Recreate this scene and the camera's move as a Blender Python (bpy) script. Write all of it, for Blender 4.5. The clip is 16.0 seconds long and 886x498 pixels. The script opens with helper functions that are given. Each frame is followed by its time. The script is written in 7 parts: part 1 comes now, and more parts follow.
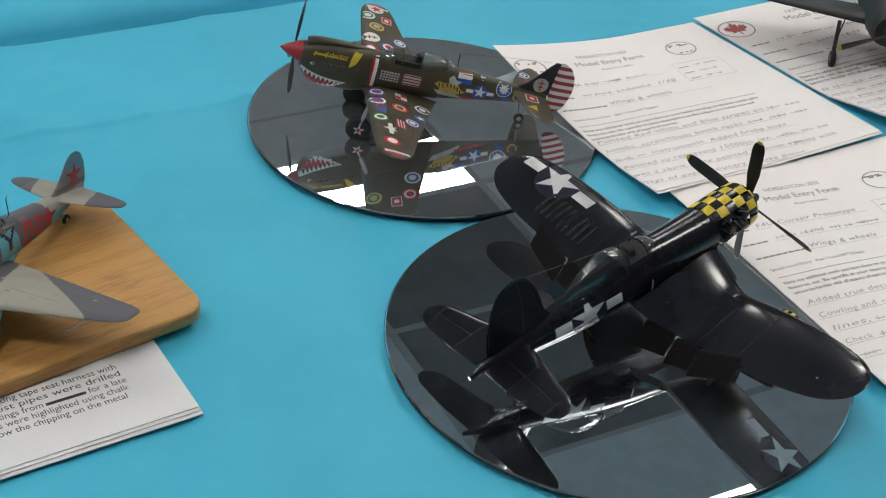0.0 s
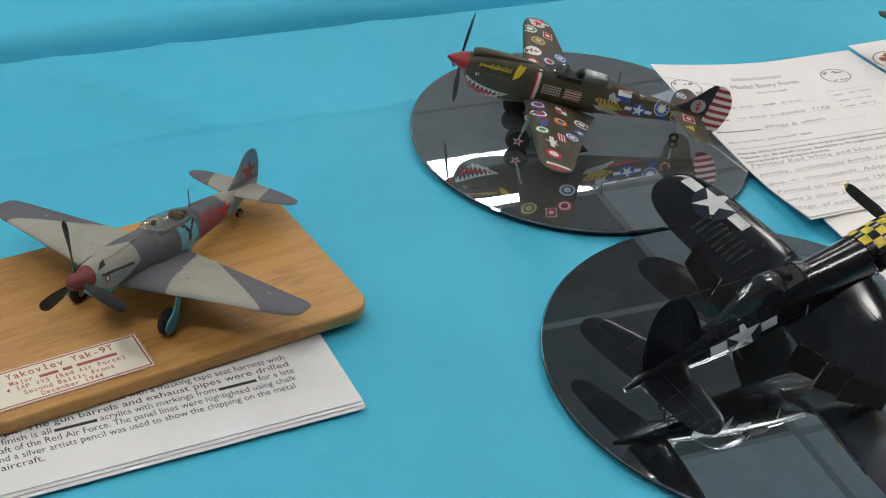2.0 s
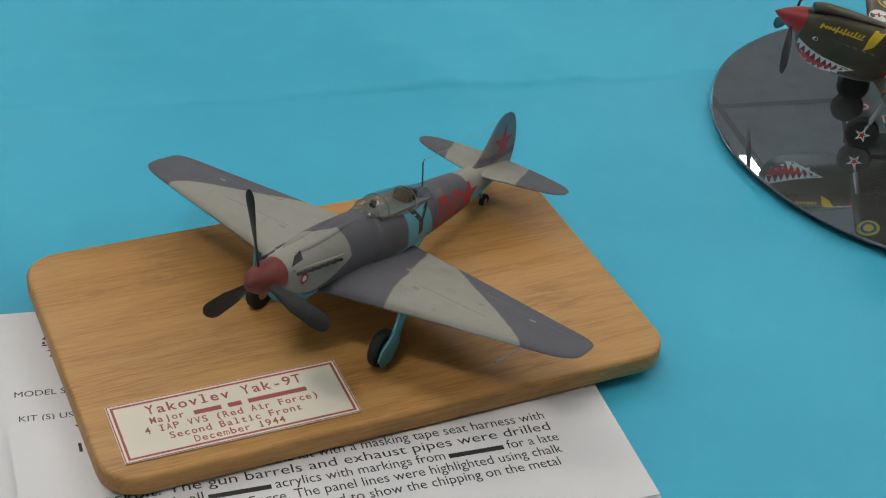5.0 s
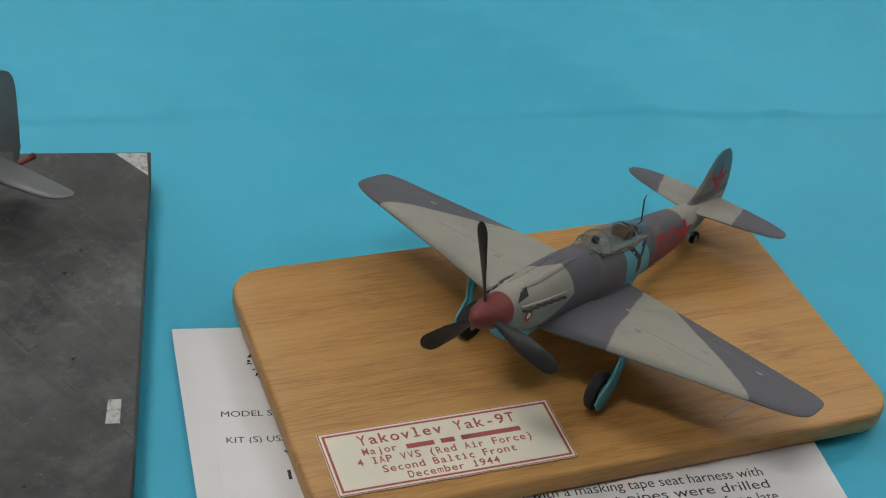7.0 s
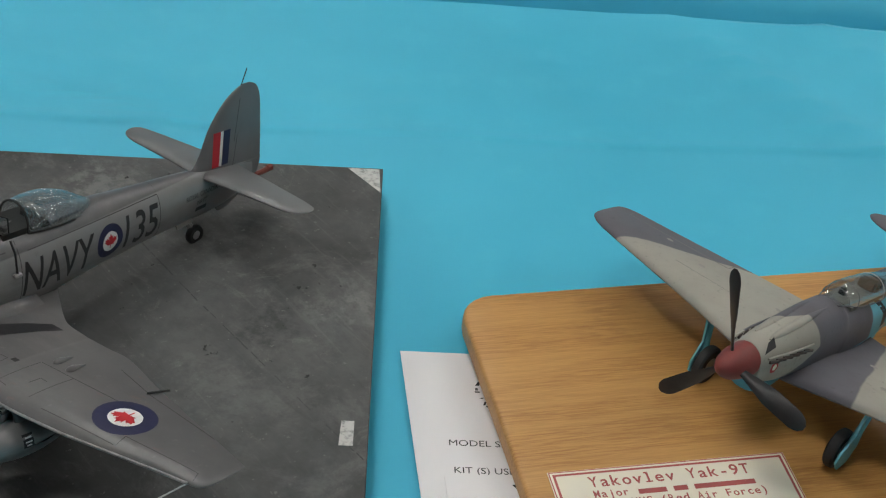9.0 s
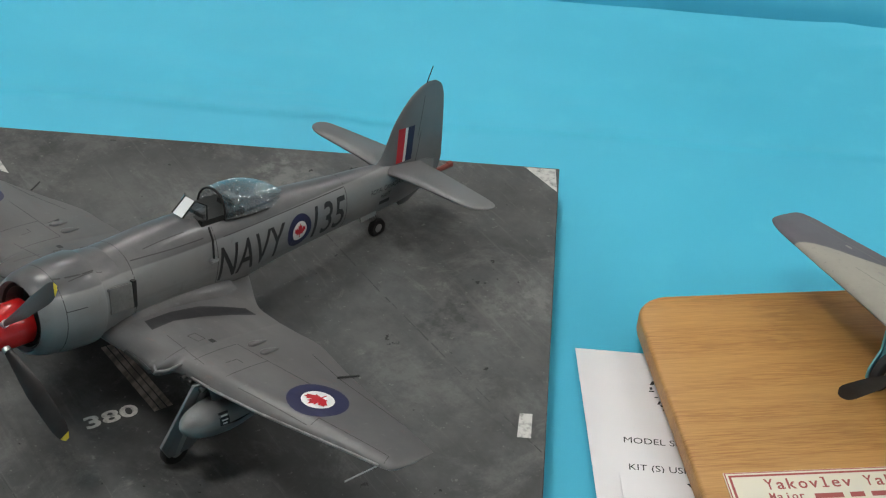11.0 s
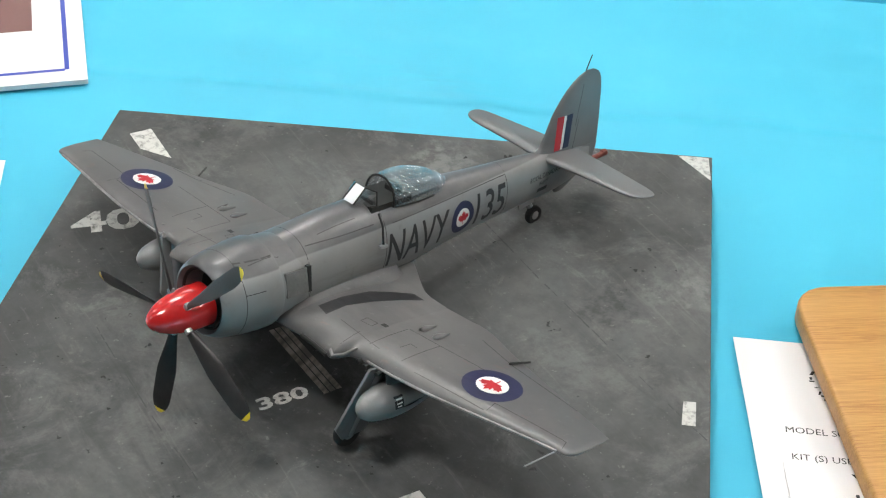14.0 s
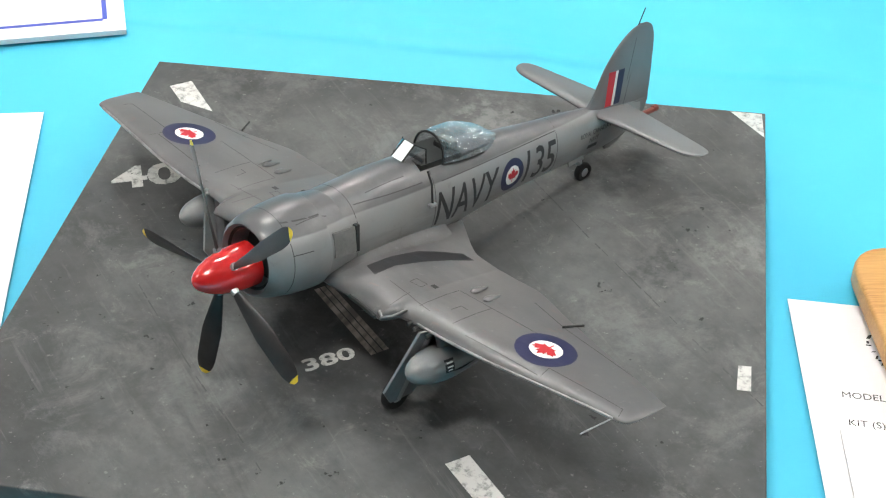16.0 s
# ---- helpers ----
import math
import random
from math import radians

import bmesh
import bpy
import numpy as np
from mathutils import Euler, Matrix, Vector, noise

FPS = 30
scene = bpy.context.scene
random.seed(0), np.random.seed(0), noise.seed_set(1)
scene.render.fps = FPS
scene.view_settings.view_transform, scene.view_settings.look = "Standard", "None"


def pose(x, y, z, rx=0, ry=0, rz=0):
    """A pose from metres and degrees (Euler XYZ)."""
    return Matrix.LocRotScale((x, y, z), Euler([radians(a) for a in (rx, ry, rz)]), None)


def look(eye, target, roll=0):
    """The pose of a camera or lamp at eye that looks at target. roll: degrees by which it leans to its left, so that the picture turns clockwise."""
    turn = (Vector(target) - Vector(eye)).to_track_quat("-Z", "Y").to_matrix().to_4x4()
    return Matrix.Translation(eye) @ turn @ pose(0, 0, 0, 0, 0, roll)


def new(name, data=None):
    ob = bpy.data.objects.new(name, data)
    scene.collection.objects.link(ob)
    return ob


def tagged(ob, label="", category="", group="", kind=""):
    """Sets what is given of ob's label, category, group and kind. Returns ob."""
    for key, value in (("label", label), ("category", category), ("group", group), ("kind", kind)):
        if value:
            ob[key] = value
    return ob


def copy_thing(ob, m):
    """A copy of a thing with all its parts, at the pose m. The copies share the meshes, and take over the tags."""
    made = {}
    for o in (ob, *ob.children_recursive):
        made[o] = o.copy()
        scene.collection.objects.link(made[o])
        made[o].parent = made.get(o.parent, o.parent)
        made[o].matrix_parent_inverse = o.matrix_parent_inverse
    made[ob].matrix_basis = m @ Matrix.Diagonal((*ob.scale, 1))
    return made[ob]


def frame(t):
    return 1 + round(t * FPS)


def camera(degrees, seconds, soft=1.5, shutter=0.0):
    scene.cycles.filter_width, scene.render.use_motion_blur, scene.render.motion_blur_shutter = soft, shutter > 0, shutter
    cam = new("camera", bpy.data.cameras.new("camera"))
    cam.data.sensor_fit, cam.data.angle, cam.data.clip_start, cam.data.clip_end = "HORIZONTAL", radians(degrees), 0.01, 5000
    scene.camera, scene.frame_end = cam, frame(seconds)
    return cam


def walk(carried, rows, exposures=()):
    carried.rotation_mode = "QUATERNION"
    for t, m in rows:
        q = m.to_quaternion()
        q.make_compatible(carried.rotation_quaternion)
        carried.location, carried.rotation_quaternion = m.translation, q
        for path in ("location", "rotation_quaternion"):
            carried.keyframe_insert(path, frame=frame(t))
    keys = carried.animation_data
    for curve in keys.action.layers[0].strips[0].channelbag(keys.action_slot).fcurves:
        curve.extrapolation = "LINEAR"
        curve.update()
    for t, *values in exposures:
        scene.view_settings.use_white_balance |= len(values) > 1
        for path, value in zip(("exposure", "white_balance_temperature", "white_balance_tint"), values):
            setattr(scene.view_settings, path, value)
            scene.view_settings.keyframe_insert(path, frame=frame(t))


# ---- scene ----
cam = camera(32.38, 16.0, soft=1.2)
PATH = [
    (0, (-0.11746, -0.00056, 0.52322), (-0.05778, 0.81382, -0.05403), 4.946),
    (0.5, (-0.12380, -0.00427, 0.52692), (-0.08392, 0.81174, -0.04975), 4.800),
    (1, (-0.13134, -0.01057, 0.52918), (-0.10642, 0.80589, -0.04768), 5.000),
    (1.5, (-0.14033, -0.01725, 0.53617), (-0.13130, 0.79496, -0.04712), 5.345),
    (2, (-0.15033, -0.02108, 0.54020), (-0.15871, 0.79244, -0.04127), 5.465),
    (2.5, (-0.16297, 0.00046, 0.52686), (-0.18195, 0.81050, -0.05921), 5.871),
    (3, (-0.16856, 0.05046, 0.49507), (-0.20559, 0.85815, -0.09338), 5.843),
    (3.5, (-0.20423, 0.10784, 0.45707), (-0.23577, 0.91222, -0.13620), 7.853),
    (4, (-0.21560, 0.14963, 0.42451), (-0.27265, 0.95094, -0.17102), 7.494),
    (4.2, (-0.21499, 0.16702, 0.40899), (-0.29096, 0.96771, -0.18525), 6.835),
    (6.3, (-0.26192, 0.19597, 0.37870), (-0.39793, 0.99126, -0.21208), 7.422),
    (6.5, (-0.26789, 0.19797, 0.38147), (-0.41036, 0.98865, -0.21395), 7.665),
    (7, (-0.27556, 0.19892, 0.38103), (-0.44157, 0.98265, -0.21748), 7.435),
    (7.5, (-0.28641, 0.19824, 0.38060), (-0.47432, 0.97733, -0.21749), 7.593),
    (8, (-0.29613, 0.20118, 0.38120), (-0.50910, 0.97157, -0.21974), 7.603),
    (8.5, (-0.30458, 0.20289, 0.38225), (-0.53994, 0.96251, -0.22405), 7.506),
    (9, (-0.31005, 0.20144, 0.38221), (-0.56929, 0.95143, -0.22633), 6.880),
    (9.5, (-0.31482, 0.19964, 0.38325), (-0.59783, 0.93784, -0.22909), 6.238),
    (10, (-0.31895, 0.19399, 0.38680), (-0.62094, 0.92044, -0.23051), 5.867),
    (10.2, (-0.31743, 0.19400, 0.38358), (-0.63238, 0.91723, -0.23105), 5.394),
    (12.3, (-0.33456, 0.16427, 0.39122), (-0.69021, 0.86505, -0.22718), 4.609),
    (12.5, (-0.33633, 0.16395, 0.39284), (-0.69707, 0.86047, -0.22742), 4.375),
    (13, (-0.33925, 0.16322, 0.39070), (-0.71186, 0.85373, -0.22926), 3.845),
    (13.5, (-0.34162, 0.16504, 0.38905), (-0.72296, 0.84870, -0.23319), 3.186),
    (14, (-0.34258, 0.16852, 0.38720), (-0.72922, 0.84780, -0.23657), 2.756),
    (14.5, (-0.34488, 0.17162, 0.38469), (-0.73318, 0.84594, -0.24342), 2.484),
    (15, (-0.34871, 0.17268, 0.38277), (-0.73422, 0.83994, -0.25453), 2.462),
    (15.5, (-0.35082, 0.17414, 0.38224), (-0.73735, 0.83357, -0.26254), 2.424),
    (16, (-0.35633, 0.17471, 0.38231), (-0.74407, 0.82693, -0.26904), 2.438),
]
walk(cam, [(t, look(eye, target, roll)) for t, eye, target, roll in PATH],
     exposures=[(0, 0.05), (3.5, 0.0), (6.5, -0.30), (7.5, -0.23), (8.5, -0.10), (9.5, 0.05), (10.2, 0.12), (12.3, 0.49), (13, 0.68), (13.5, 0.83), (14.5, 0.95), (16, 1.19)])

# ---- world and light ----
AXIS = 25.5                      # the tables and the ceiling grid run along this direction
CA, SA = math.cos(radians(AXIS)), math.sin(radians(AXIS))
CEIL, FLOOR = 2.2, -0.745        # heights above and below the table top
LAMP = 28.5
world = bpy.data.worlds.new("world")
scene.world = world
world.use_nodes = True
world.node_tree.nodes["Background"].inputs[0].default_value = (0.8, 0.85, 0.9, 1)
world.node_tree.nodes["Background"].inputs[1].default_value = 0.02


# ---- material helpers ----
class Tree:
    """A small wrapper for building a principled material from sockets."""

    def __init__(self, name, rough=0.5, metal=0.0, spec=0.5, coat=0.0):
        self.mat = bpy.data.materials.new(name)
        self.mat.use_nodes = True
        self.nt = self.mat.node_tree
        self.bsdf = self.nt.nodes["Principled BSDF"]
        self.bsdf.inputs["Roughness"].default_value = rough
        self.bsdf.inputs["Metallic"].default_value = metal
        self.bsdf.inputs["Specular IOR Level"].default_value = spec
        self.bsdf.inputs["Coat Weight"].default_value = coat
        self.bsdf.inputs["Coat Roughness"].default_value = 0.12
        self.co = self.nt.nodes.new("ShaderNodeTexCoord").outputs["Object"]
        sep = self.nt.nodes.new("ShaderNodeSeparateXYZ")
        self.nt.links.new(self.co, sep.inputs[0])
        self.x, self.y, self.z = sep.outputs

    def put(self, socket, value):
        if isinstance(value, bpy.types.NodeSocket):
            self.nt.links.new(value, socket)
        else:
            socket.default_value = (*value, 1) if isinstance(value, tuple) and len(value) == 3 and socket.type == "RGBA" else value

    def math(self, op, a, b=0.0, c=0.0):
        n = self.nt.nodes.new("ShaderNodeMath")
        n.operation = op
        for s, v in zip(n.inputs, (a, b, c)):
            self.put(s, v)
        return n.outputs[0]

    def add(self, a, b): return self.math("ADD", a, b)
    def mul(self, a, b): return self.math("MULTIPLY", a, b)
    def least(self, a, b): return self.math("MINIMUM", a, b)
    def most(self, a, b): return self.math("MAXIMUM", a, b)

    def step(self, v, low, high):
        n = self.nt.nodes.new("ShaderNodeMapRange")
        n.interpolation_type = "SMOOTHSTEP"
        self.put(n.inputs[0], v)
        n.inputs[1].default_value, n.inputs[2].default_value = low, high
        return n.outputs[0]

    def noise(self, scale, detail=3.0, stretch=(1, 1, 1), rough=0.55, distort=0.0):
        m = self.nt.nodes.new("ShaderNodeMapping")
        m.inputs["Scale"].default_value = stretch
        self.nt.links.new(self.co, m.inputs[0])
        n = self.nt.nodes.new("ShaderNodeTexNoise")
        n.inputs["Scale"].default_value = scale
        n.inputs["Detail"].default_value = detail
        n.inputs["Roughness"].default_value = rough
        n.inputs["Distortion"].default_value = distort
        self.nt.links.new(m.outputs[0], n.inputs["Vector"])
        return n.outputs[0]

    def mix(self, fac, a, b, kind="MIX"):
        n = self.nt.nodes.new("ShaderNodeMix")
        n.data_type, n.blend_type = "RGBA", kind
        self.put(n.inputs[0], fac)
        self.put(n.inputs[6], a)
        self.put(n.inputs[7], b)
        return n.outputs[2]

    def bump(self, height, strength, distance=0.001):
        n = self.nt.nodes.new("ShaderNodeBump")
        n.inputs["Strength"].default_value, n.inputs["Distance"].default_value = strength, distance
        self.put(n.inputs["Height"], height)
        self.nt.links.new(n.outputs[0], self.bsdf.inputs["Normal"])

    def done(self, color, rough=None):
        self.put(self.bsdf.inputs["Base Color"], color)
        if rough is not None:
            self.put(self.bsdf.inputs["Roughness"], rough)
        return self.mat


def shade(c, k):
    return tuple(min(1.0, v * k) for v in c)


def worn(t, color, var, scale):
    """Varies a colour at two scales."""
    a = t.mix(t.step(t.noise(scale, 4), 0.3, 0.7), color if not isinstance(color, tuple) else shade(color, 1 - var), color if not isinstance(color, tuple) else shade(color, 1 + var))
    f = t.noise(scale * 9, 3)
    return t.mix(t.mul(t.step(f, 0.45, 0.75), var), a, (0.02, 0.02, 0.02))


def paint(name, color, rough=0.5, var=0.12, scale=60.0, metal=0.0, coat=0.0, spec=0.4, bump=0.15):
    t = Tree(name, rough, metal, spec, coat)
    if bump:
        t.bump(t.noise(900, 3), bump, 0.0002)
    return t.done(worn(t, color, var, scale), t.add(t.mul(t.noise(scale * 2, 3), 0.16), rough - 0.08))


def plain(name, color, rough=0.5, metal=0.0, emit=0.0):
    t = Tree(name, rough, metal)
    if emit:
        t.bsdf.inputs["Emission Color"].default_value = (1.0, 0.97, 0.92, 1)
        t.bsdf.inputs["Emission Strength"].default_value = emit
    return t.done(color)


def clear(name, tint=(0.80, 0.83, 0.83), rough=0.04, wave=120, relief=0.05, least=0.26):
    """Thin clear plastic: see-through, with a gloss that grows at a slant."""
    mat = bpy.data.materials.new(name)
    mat.use_nodes = True
    nt = mat.node_tree
    nt.nodes.remove(nt.nodes["Principled BSDF"])
    see, gloss, mixer, edge, grow, noise, bump = (nt.nodes.new(k) for k in ("ShaderNodeBsdfTransparent", "ShaderNodeBsdfGlossy", "ShaderNodeMixShader", "ShaderNodeLayerWeight", "ShaderNodeMapRange", "ShaderNodeTexNoise", "ShaderNodeBump"))
    rim = nt.nodes.new("ShaderNodeMath")
    rim.operation = "POWER"
    rim.inputs[1].default_value = 3.0
    see.inputs[0].default_value = (*tint, 1)
    gloss.inputs["Roughness"].default_value = rough
    edge.inputs[0].default_value = 0.5
    grow.inputs[3].default_value, grow.inputs[4].default_value = least, 0.88
    noise.inputs["Scale"].default_value, noise.inputs["Detail"].default_value = wave, 2
    bump.inputs["Strength"].default_value, bump.inputs["Distance"].default_value = relief, 0.0006
    for a, b in ((noise.outputs[0], bump.inputs["Height"]), (bump.outputs[0], gloss.inputs["Normal"]), (edge.outputs["Facing"], rim.inputs[0]), (rim.outputs[0], grow.inputs[0]), (grow.outputs[0], mixer.inputs[0]), (see.outputs[0], mixer.inputs[1]), (gloss.outputs[0], mixer.inputs[2]), (mixer.outputs[0], nt.nodes["Material Output"].inputs[0])):
        nt.links.new(a, b)
    return mat


# ---- materials ----
def cloth_material():
    t = Tree("tablecloth_fabric", 0.55, spec=0.3)
    base = t.mix(t.step(t.noise(6, 3), 0.3, 0.7), (0.055, 0.43, 0.615), (0.07, 0.48, 0.675))
    base = t.mix(t.mul(t.step(t.noise(45, 4), 0.5, 0.8), 0.25), base, (0.09, 0.55, 0.70))
    folds = t.add(t.mul(t.noise(4.5, 3, (1, 1.4, 1), 0.45, 0.5), 1.0), t.mul(t.noise(1500, 2), 0.010))
    t.bump(folds, 0.35, 0.012)
    return t.done(base, t.add(t.mul(t.noise(12, 3), 0.2), 0.42))


def bamboo_material():
    t = Tree("bamboo", 0.42, spec=0.45)
    fibre = t.noise(14, 5, (6, 130, 60), 0.6, 0.3)
    strip = t.noise(9, 2, (0.8, 14, 3))
    c = t.mix(t.step(fibre, 0.30, 0.70), (0.36, 0.167, 0.045), (0.54, 0.288, 0.088))
    c = t.mix(t.mul(t.step(strip, 0.4, 0.6), 0.5), c, (0.56, 0.310, 0.102))
    # Knuckles: short ragged marks across the cane at two places.
    marks = None
    for px, py in ((-0.055, 0.052), (-0.060, 0.040), (0.079, -0.017), (0.083, -0.026), (0.074, -0.022), (-0.013, -0.041), (-0.004, -0.044)):
        dx, dy = t.mul(t.add(t.x, -px), 75.0), t.mul(t.add(t.y, -py), 150.0)
        d = t.math("SQRT", t.add(t.mul(dx, dx), t.mul(dy, dy)))
        m = t.mul(t.step(t.add(d, t.mul(t.noise(160, 4, (1, 4, 1)), 1.6)), 2.2, 0.9), t.step(t.noise(90, 4, (1, 7, 1)), 0.38, 0.56))
        marks = m if marks is None else t.most(marks, m)
    c = t.mix(t.mul(marks, 0.5), c, (0.26, 0.115, 0.034))
    t.bump(fibre, 0.12, 0.0004)
    return t.done(c, t.add(t.mul(fibre, 0.2), 0.32))


def deck_material():
    t = Tree("steel_deck_paint", 0.7, spec=0.3)

    def turned_noise(angle, *args):
        m = t.nt.nodes.new("ShaderNodeMapping")
        m.inputs["Rotation"].default_value = (0, 0, radians(angle))
        keep = t.co
        t.nt.links.new(keep, m.inputs[0])
        t.co = m.outputs[0]
        out = t.noise(*args)
        t.co = keep
        return out

    c = t.mix(t.step(t.noise(11, 6, rough=0.68), 0.30, 0.70), (0.038, 0.039, 0.039), (0.106, 0.108, 0.107))
    c = t.mix(t.mul(t.step(t.noise(70, 7, rough=0.75), 0.46, 0.72), 0.55), c, (0.052, 0.054, 0.053))
    c = t.mix(t.mul(t.step(t.noise(48, 7, rough=0.8, distort=0.8), 0.56, 0.70), 0.35), c, (0.23, 0.23, 0.215))
    c = t.mix(t.mul(t.step(t.noise(26, 9, rough=0.78, distort=0.4), 0.50, 0.66), 0.40), c, (0.175, 0.176, 0.172))
    c = t.mix(t.mul(t.step(t.noise(240, 5, rough=0.7), 0.48, 0.68), 0.30), c, (0.060, 0.061, 0.060))
    # Scuffs that run one way, broad and fine.
    c = t.mix(t.mul(t.step(turned_noise(27, 12, 6, (0.7, 6, 1), 0.7, 0.8), 0.52, 0.72), 0.45), c, (0.040, 0.041, 0.041))
    c = t.mix(t.mul(t.step(turned_noise(27, 36, 5, (0.6, 9, 1), 0.7, 0.4), 0.58, 0.70), 0.18), c, (0.21, 0.21, 0.20))
    # Patches worn pale, oil spots and chips.
    for px, py, r, tone in ((-0.490, 0.597, 0.014, (0.19, 0.19, 0.18)), (-0.478, 0.606, 0.012, (0.20, 0.20, 0.19)), (-0.504, 0.578, 0.017, (0.026, 0.026, 0.027)), (-0.544, 0.616, 0.020, (0.035, 0.036, 0.036)), (-0.592, 0.486, 0.026, (0.035, 0.035, 0.036)), (-0.60, 0.62, 0.025, (0.22, 0.22, 0.21)), (-0.53, 0.50, 0.03, (0.05, 0.05, 0.05))):
        dx, dy = t.add(t.x, -px), t.add(t.y, -py)
        d = t.math("SQRT", t.add(t.mul(dx, dx), t.mul(dy, dy)))
        m = t.step(t.add(d, t.mul(t.add(t.noise(110, 6, rough=0.75), -0.5), 0.03)), r, r * 0.3)
        c = t.mix(t.mul(t.mul(m, t.step(t.noise(170, 5, rough=0.7), 0.38, 0.62)), 0.6), c, tone)
    c = t.mix(t.step(t.noise(150, 4, rough=0.6), 0.69, 0.72), c, (0.02, 0.02, 0.02))
    c = t.mix(t.mul(t.step(t.noise(520, 3), 0.66, 0.74), 0.5), c, (0.20, 0.20, 0.19))
    t.bump(t.noise(500, 4), 0.2, 0.0003)
    return t.done(c, t.add(t.mul(t.noise(30, 4), 0.25), 0.5))


def paper_material(name, tone=(0.80, 0.785, 0.77)):
    t = Tree(name, 0.65, spec=0.3)
    t.bump(t.noise(25, 2), 0.1, 0.002)
    return t.done(t.mix(t.step(t.noise(12, 3), 0.3, 0.7), tone, shade(tone, 1.04)))


def mirror_material(name, film):
    t = Tree(name, 0.02, 1.0)
    c = t.mix(t.mul(t.step(t.noise(22, 4, (1, 2, 1)), 0.55, 0.8), 0.25), (0.82, 0.87, 0.91), (0.88, 0.92, 0.96))
    # A film of dust and wiped smears.
    dust = t.mul(t.step(t.noise(24, 5, (1, 2, 1), 0.6, 1.2), 0.60, 0.80), 0.06)
    t.put(t.bsdf.inputs["Metallic"], t.add(1.0 - film, t.mul(dust, -1.0)))
    return t.done(c, t.add(t.mul(t.noise(30, 4), 0.01), 0.004))


CLOTH, BAMBOO, DECK = cloth_material(), bamboo_material(), deck_material()
DUSTY_MIRROR, MIRROR = mirror_material("dusty_mirror", 0.05), mirror_material("smoked_mirror", 0.006)
PAPER, PAPER_COOL = paper_material("paper", (0.90, 0.845, 0.83)), paper_material("bright_paper", (0.74, 0.72, 0.725))
INK, INK_SOFT, PENCIL = plain("black_ink", (0.02, 0.02, 0.022), 0.6), plain("grey_ink", (0.24, 0.23, 0.24), 0.6), plain("pen_ink", (0.43, 0.41, 0.43), 0.6)
RED_INK, BLUE_INK = plain("red_ink", (0.40, 0.085, 0.075), 0.6), plain("blue_ink", (0.05, 0.08, 0.42), 0.6)
CARD = paper_material("cream_card", (0.78, 0.72, 0.60))
WHITE, RED, BLUE, NAVY_BLUE = (paint(n, c, 0.45, 0.08, 80) for n, c in (("white_marking", (0.72, 0.72, 0.70)), ("red_marking", (0.50, 0.02, 0.03)), ("blue_marking", (0.03, 0.10, 0.38)), ("dark_blue_marking", (0.012, 0.014, 0.055))))
YELLOW, BLACK, GREEN = (paint(n, c, 0.45, 0.08, 80) for n, c in (("yellow_marking", (0.62, 0.45, 0.03)), ("black_marking", (0.015, 0.015, 0.017)), ("green_marking", (0.05, 0.22, 0.07))))
STREAK_GLASS = clear("streaked_canopy_plastic", (0.86, 0.86, 0.85), 0.02, 110, 0.08, 0.13)
FOIL_GLASS = clear("rippled_canopy_plastic", (0.86, 0.90, 0.91), 0.03, 480, 0.8, 0.34)
RUBBER, STEEL, GLASS, THIN_GLASS, HOOD_GLASS = paint("tyre_rubber", (0.022, 0.022, 0.023), 0.7), paint("bare_metal", (0.45, 0.45, 0.46), 0.35, 0.1, 60, 0.8), clear("canopy_plastic"), clear("thin_canopy_plastic", (0.88, 0.90, 0.89), 0.10, 120, 0.05, 0.07), clear("hood_plastic", (0.84, 0.87, 0.86), 0.05, 160, 0.10, 0.15)
BLADE, DARK, LINE = paint("propeller_black", (0.022, 0.020, 0.020), 0.40, 0.3, 120, spec=0.3), paint("cockpit_black", (0.016, 0.017, 0.016), 0.6), plain("panel_line", (0.045, 0.043, 0.042), 0.7)


# ---- mesh helpers ----
def part(name, bm, material, parent=None, label="", smooth=35.0):
    """Links a bmesh as one mesh object under a thing or a part."""
    me = bpy.data.meshes.new(name)
    bm.normal_update()
    bm.to_mesh(me)
    bm.free()
    for m in (material if isinstance(material, (list, tuple)) else [material]):
        me.materials.append(m)
    if smooth:
        me.polygons.foreach_set("use_smooth", [True] * len(me.polygons))
        me.set_sharp_from_angle(angle=radians(smooth))
    ob = new(name, me)
    ob.parent = parent
    if label:
        tagged(ob, label)
    return ob


def thing(name, m, label, category, group="", kind=""):
    ob = new(name)
    ob.empty_display_size = 0.02
    ob.matrix_basis = m
    return tagged(ob, label, category, group, kind)


def glide(rows, k=5):
    """Fills in rows of numbers smoothly between those given."""
    rows = np.array(rows, float)
    out = []
    for i in range(len(rows) - 1):
        p0, p1, p2, p3 = rows[max(i - 1, 0)], rows[i], rows[i + 1], rows[min(i + 2, len(rows) - 1)]
        for j in range(k):
            t = j / k
            out.append(p1 + 0.5 * t * (p2 - p0 + t * (2 * p0 - 5 * p1 + 4 * p2 - p3 + t * (3 * (p1 - p2) + p3 - p0))))
    return np.array(out + [rows[-1]])


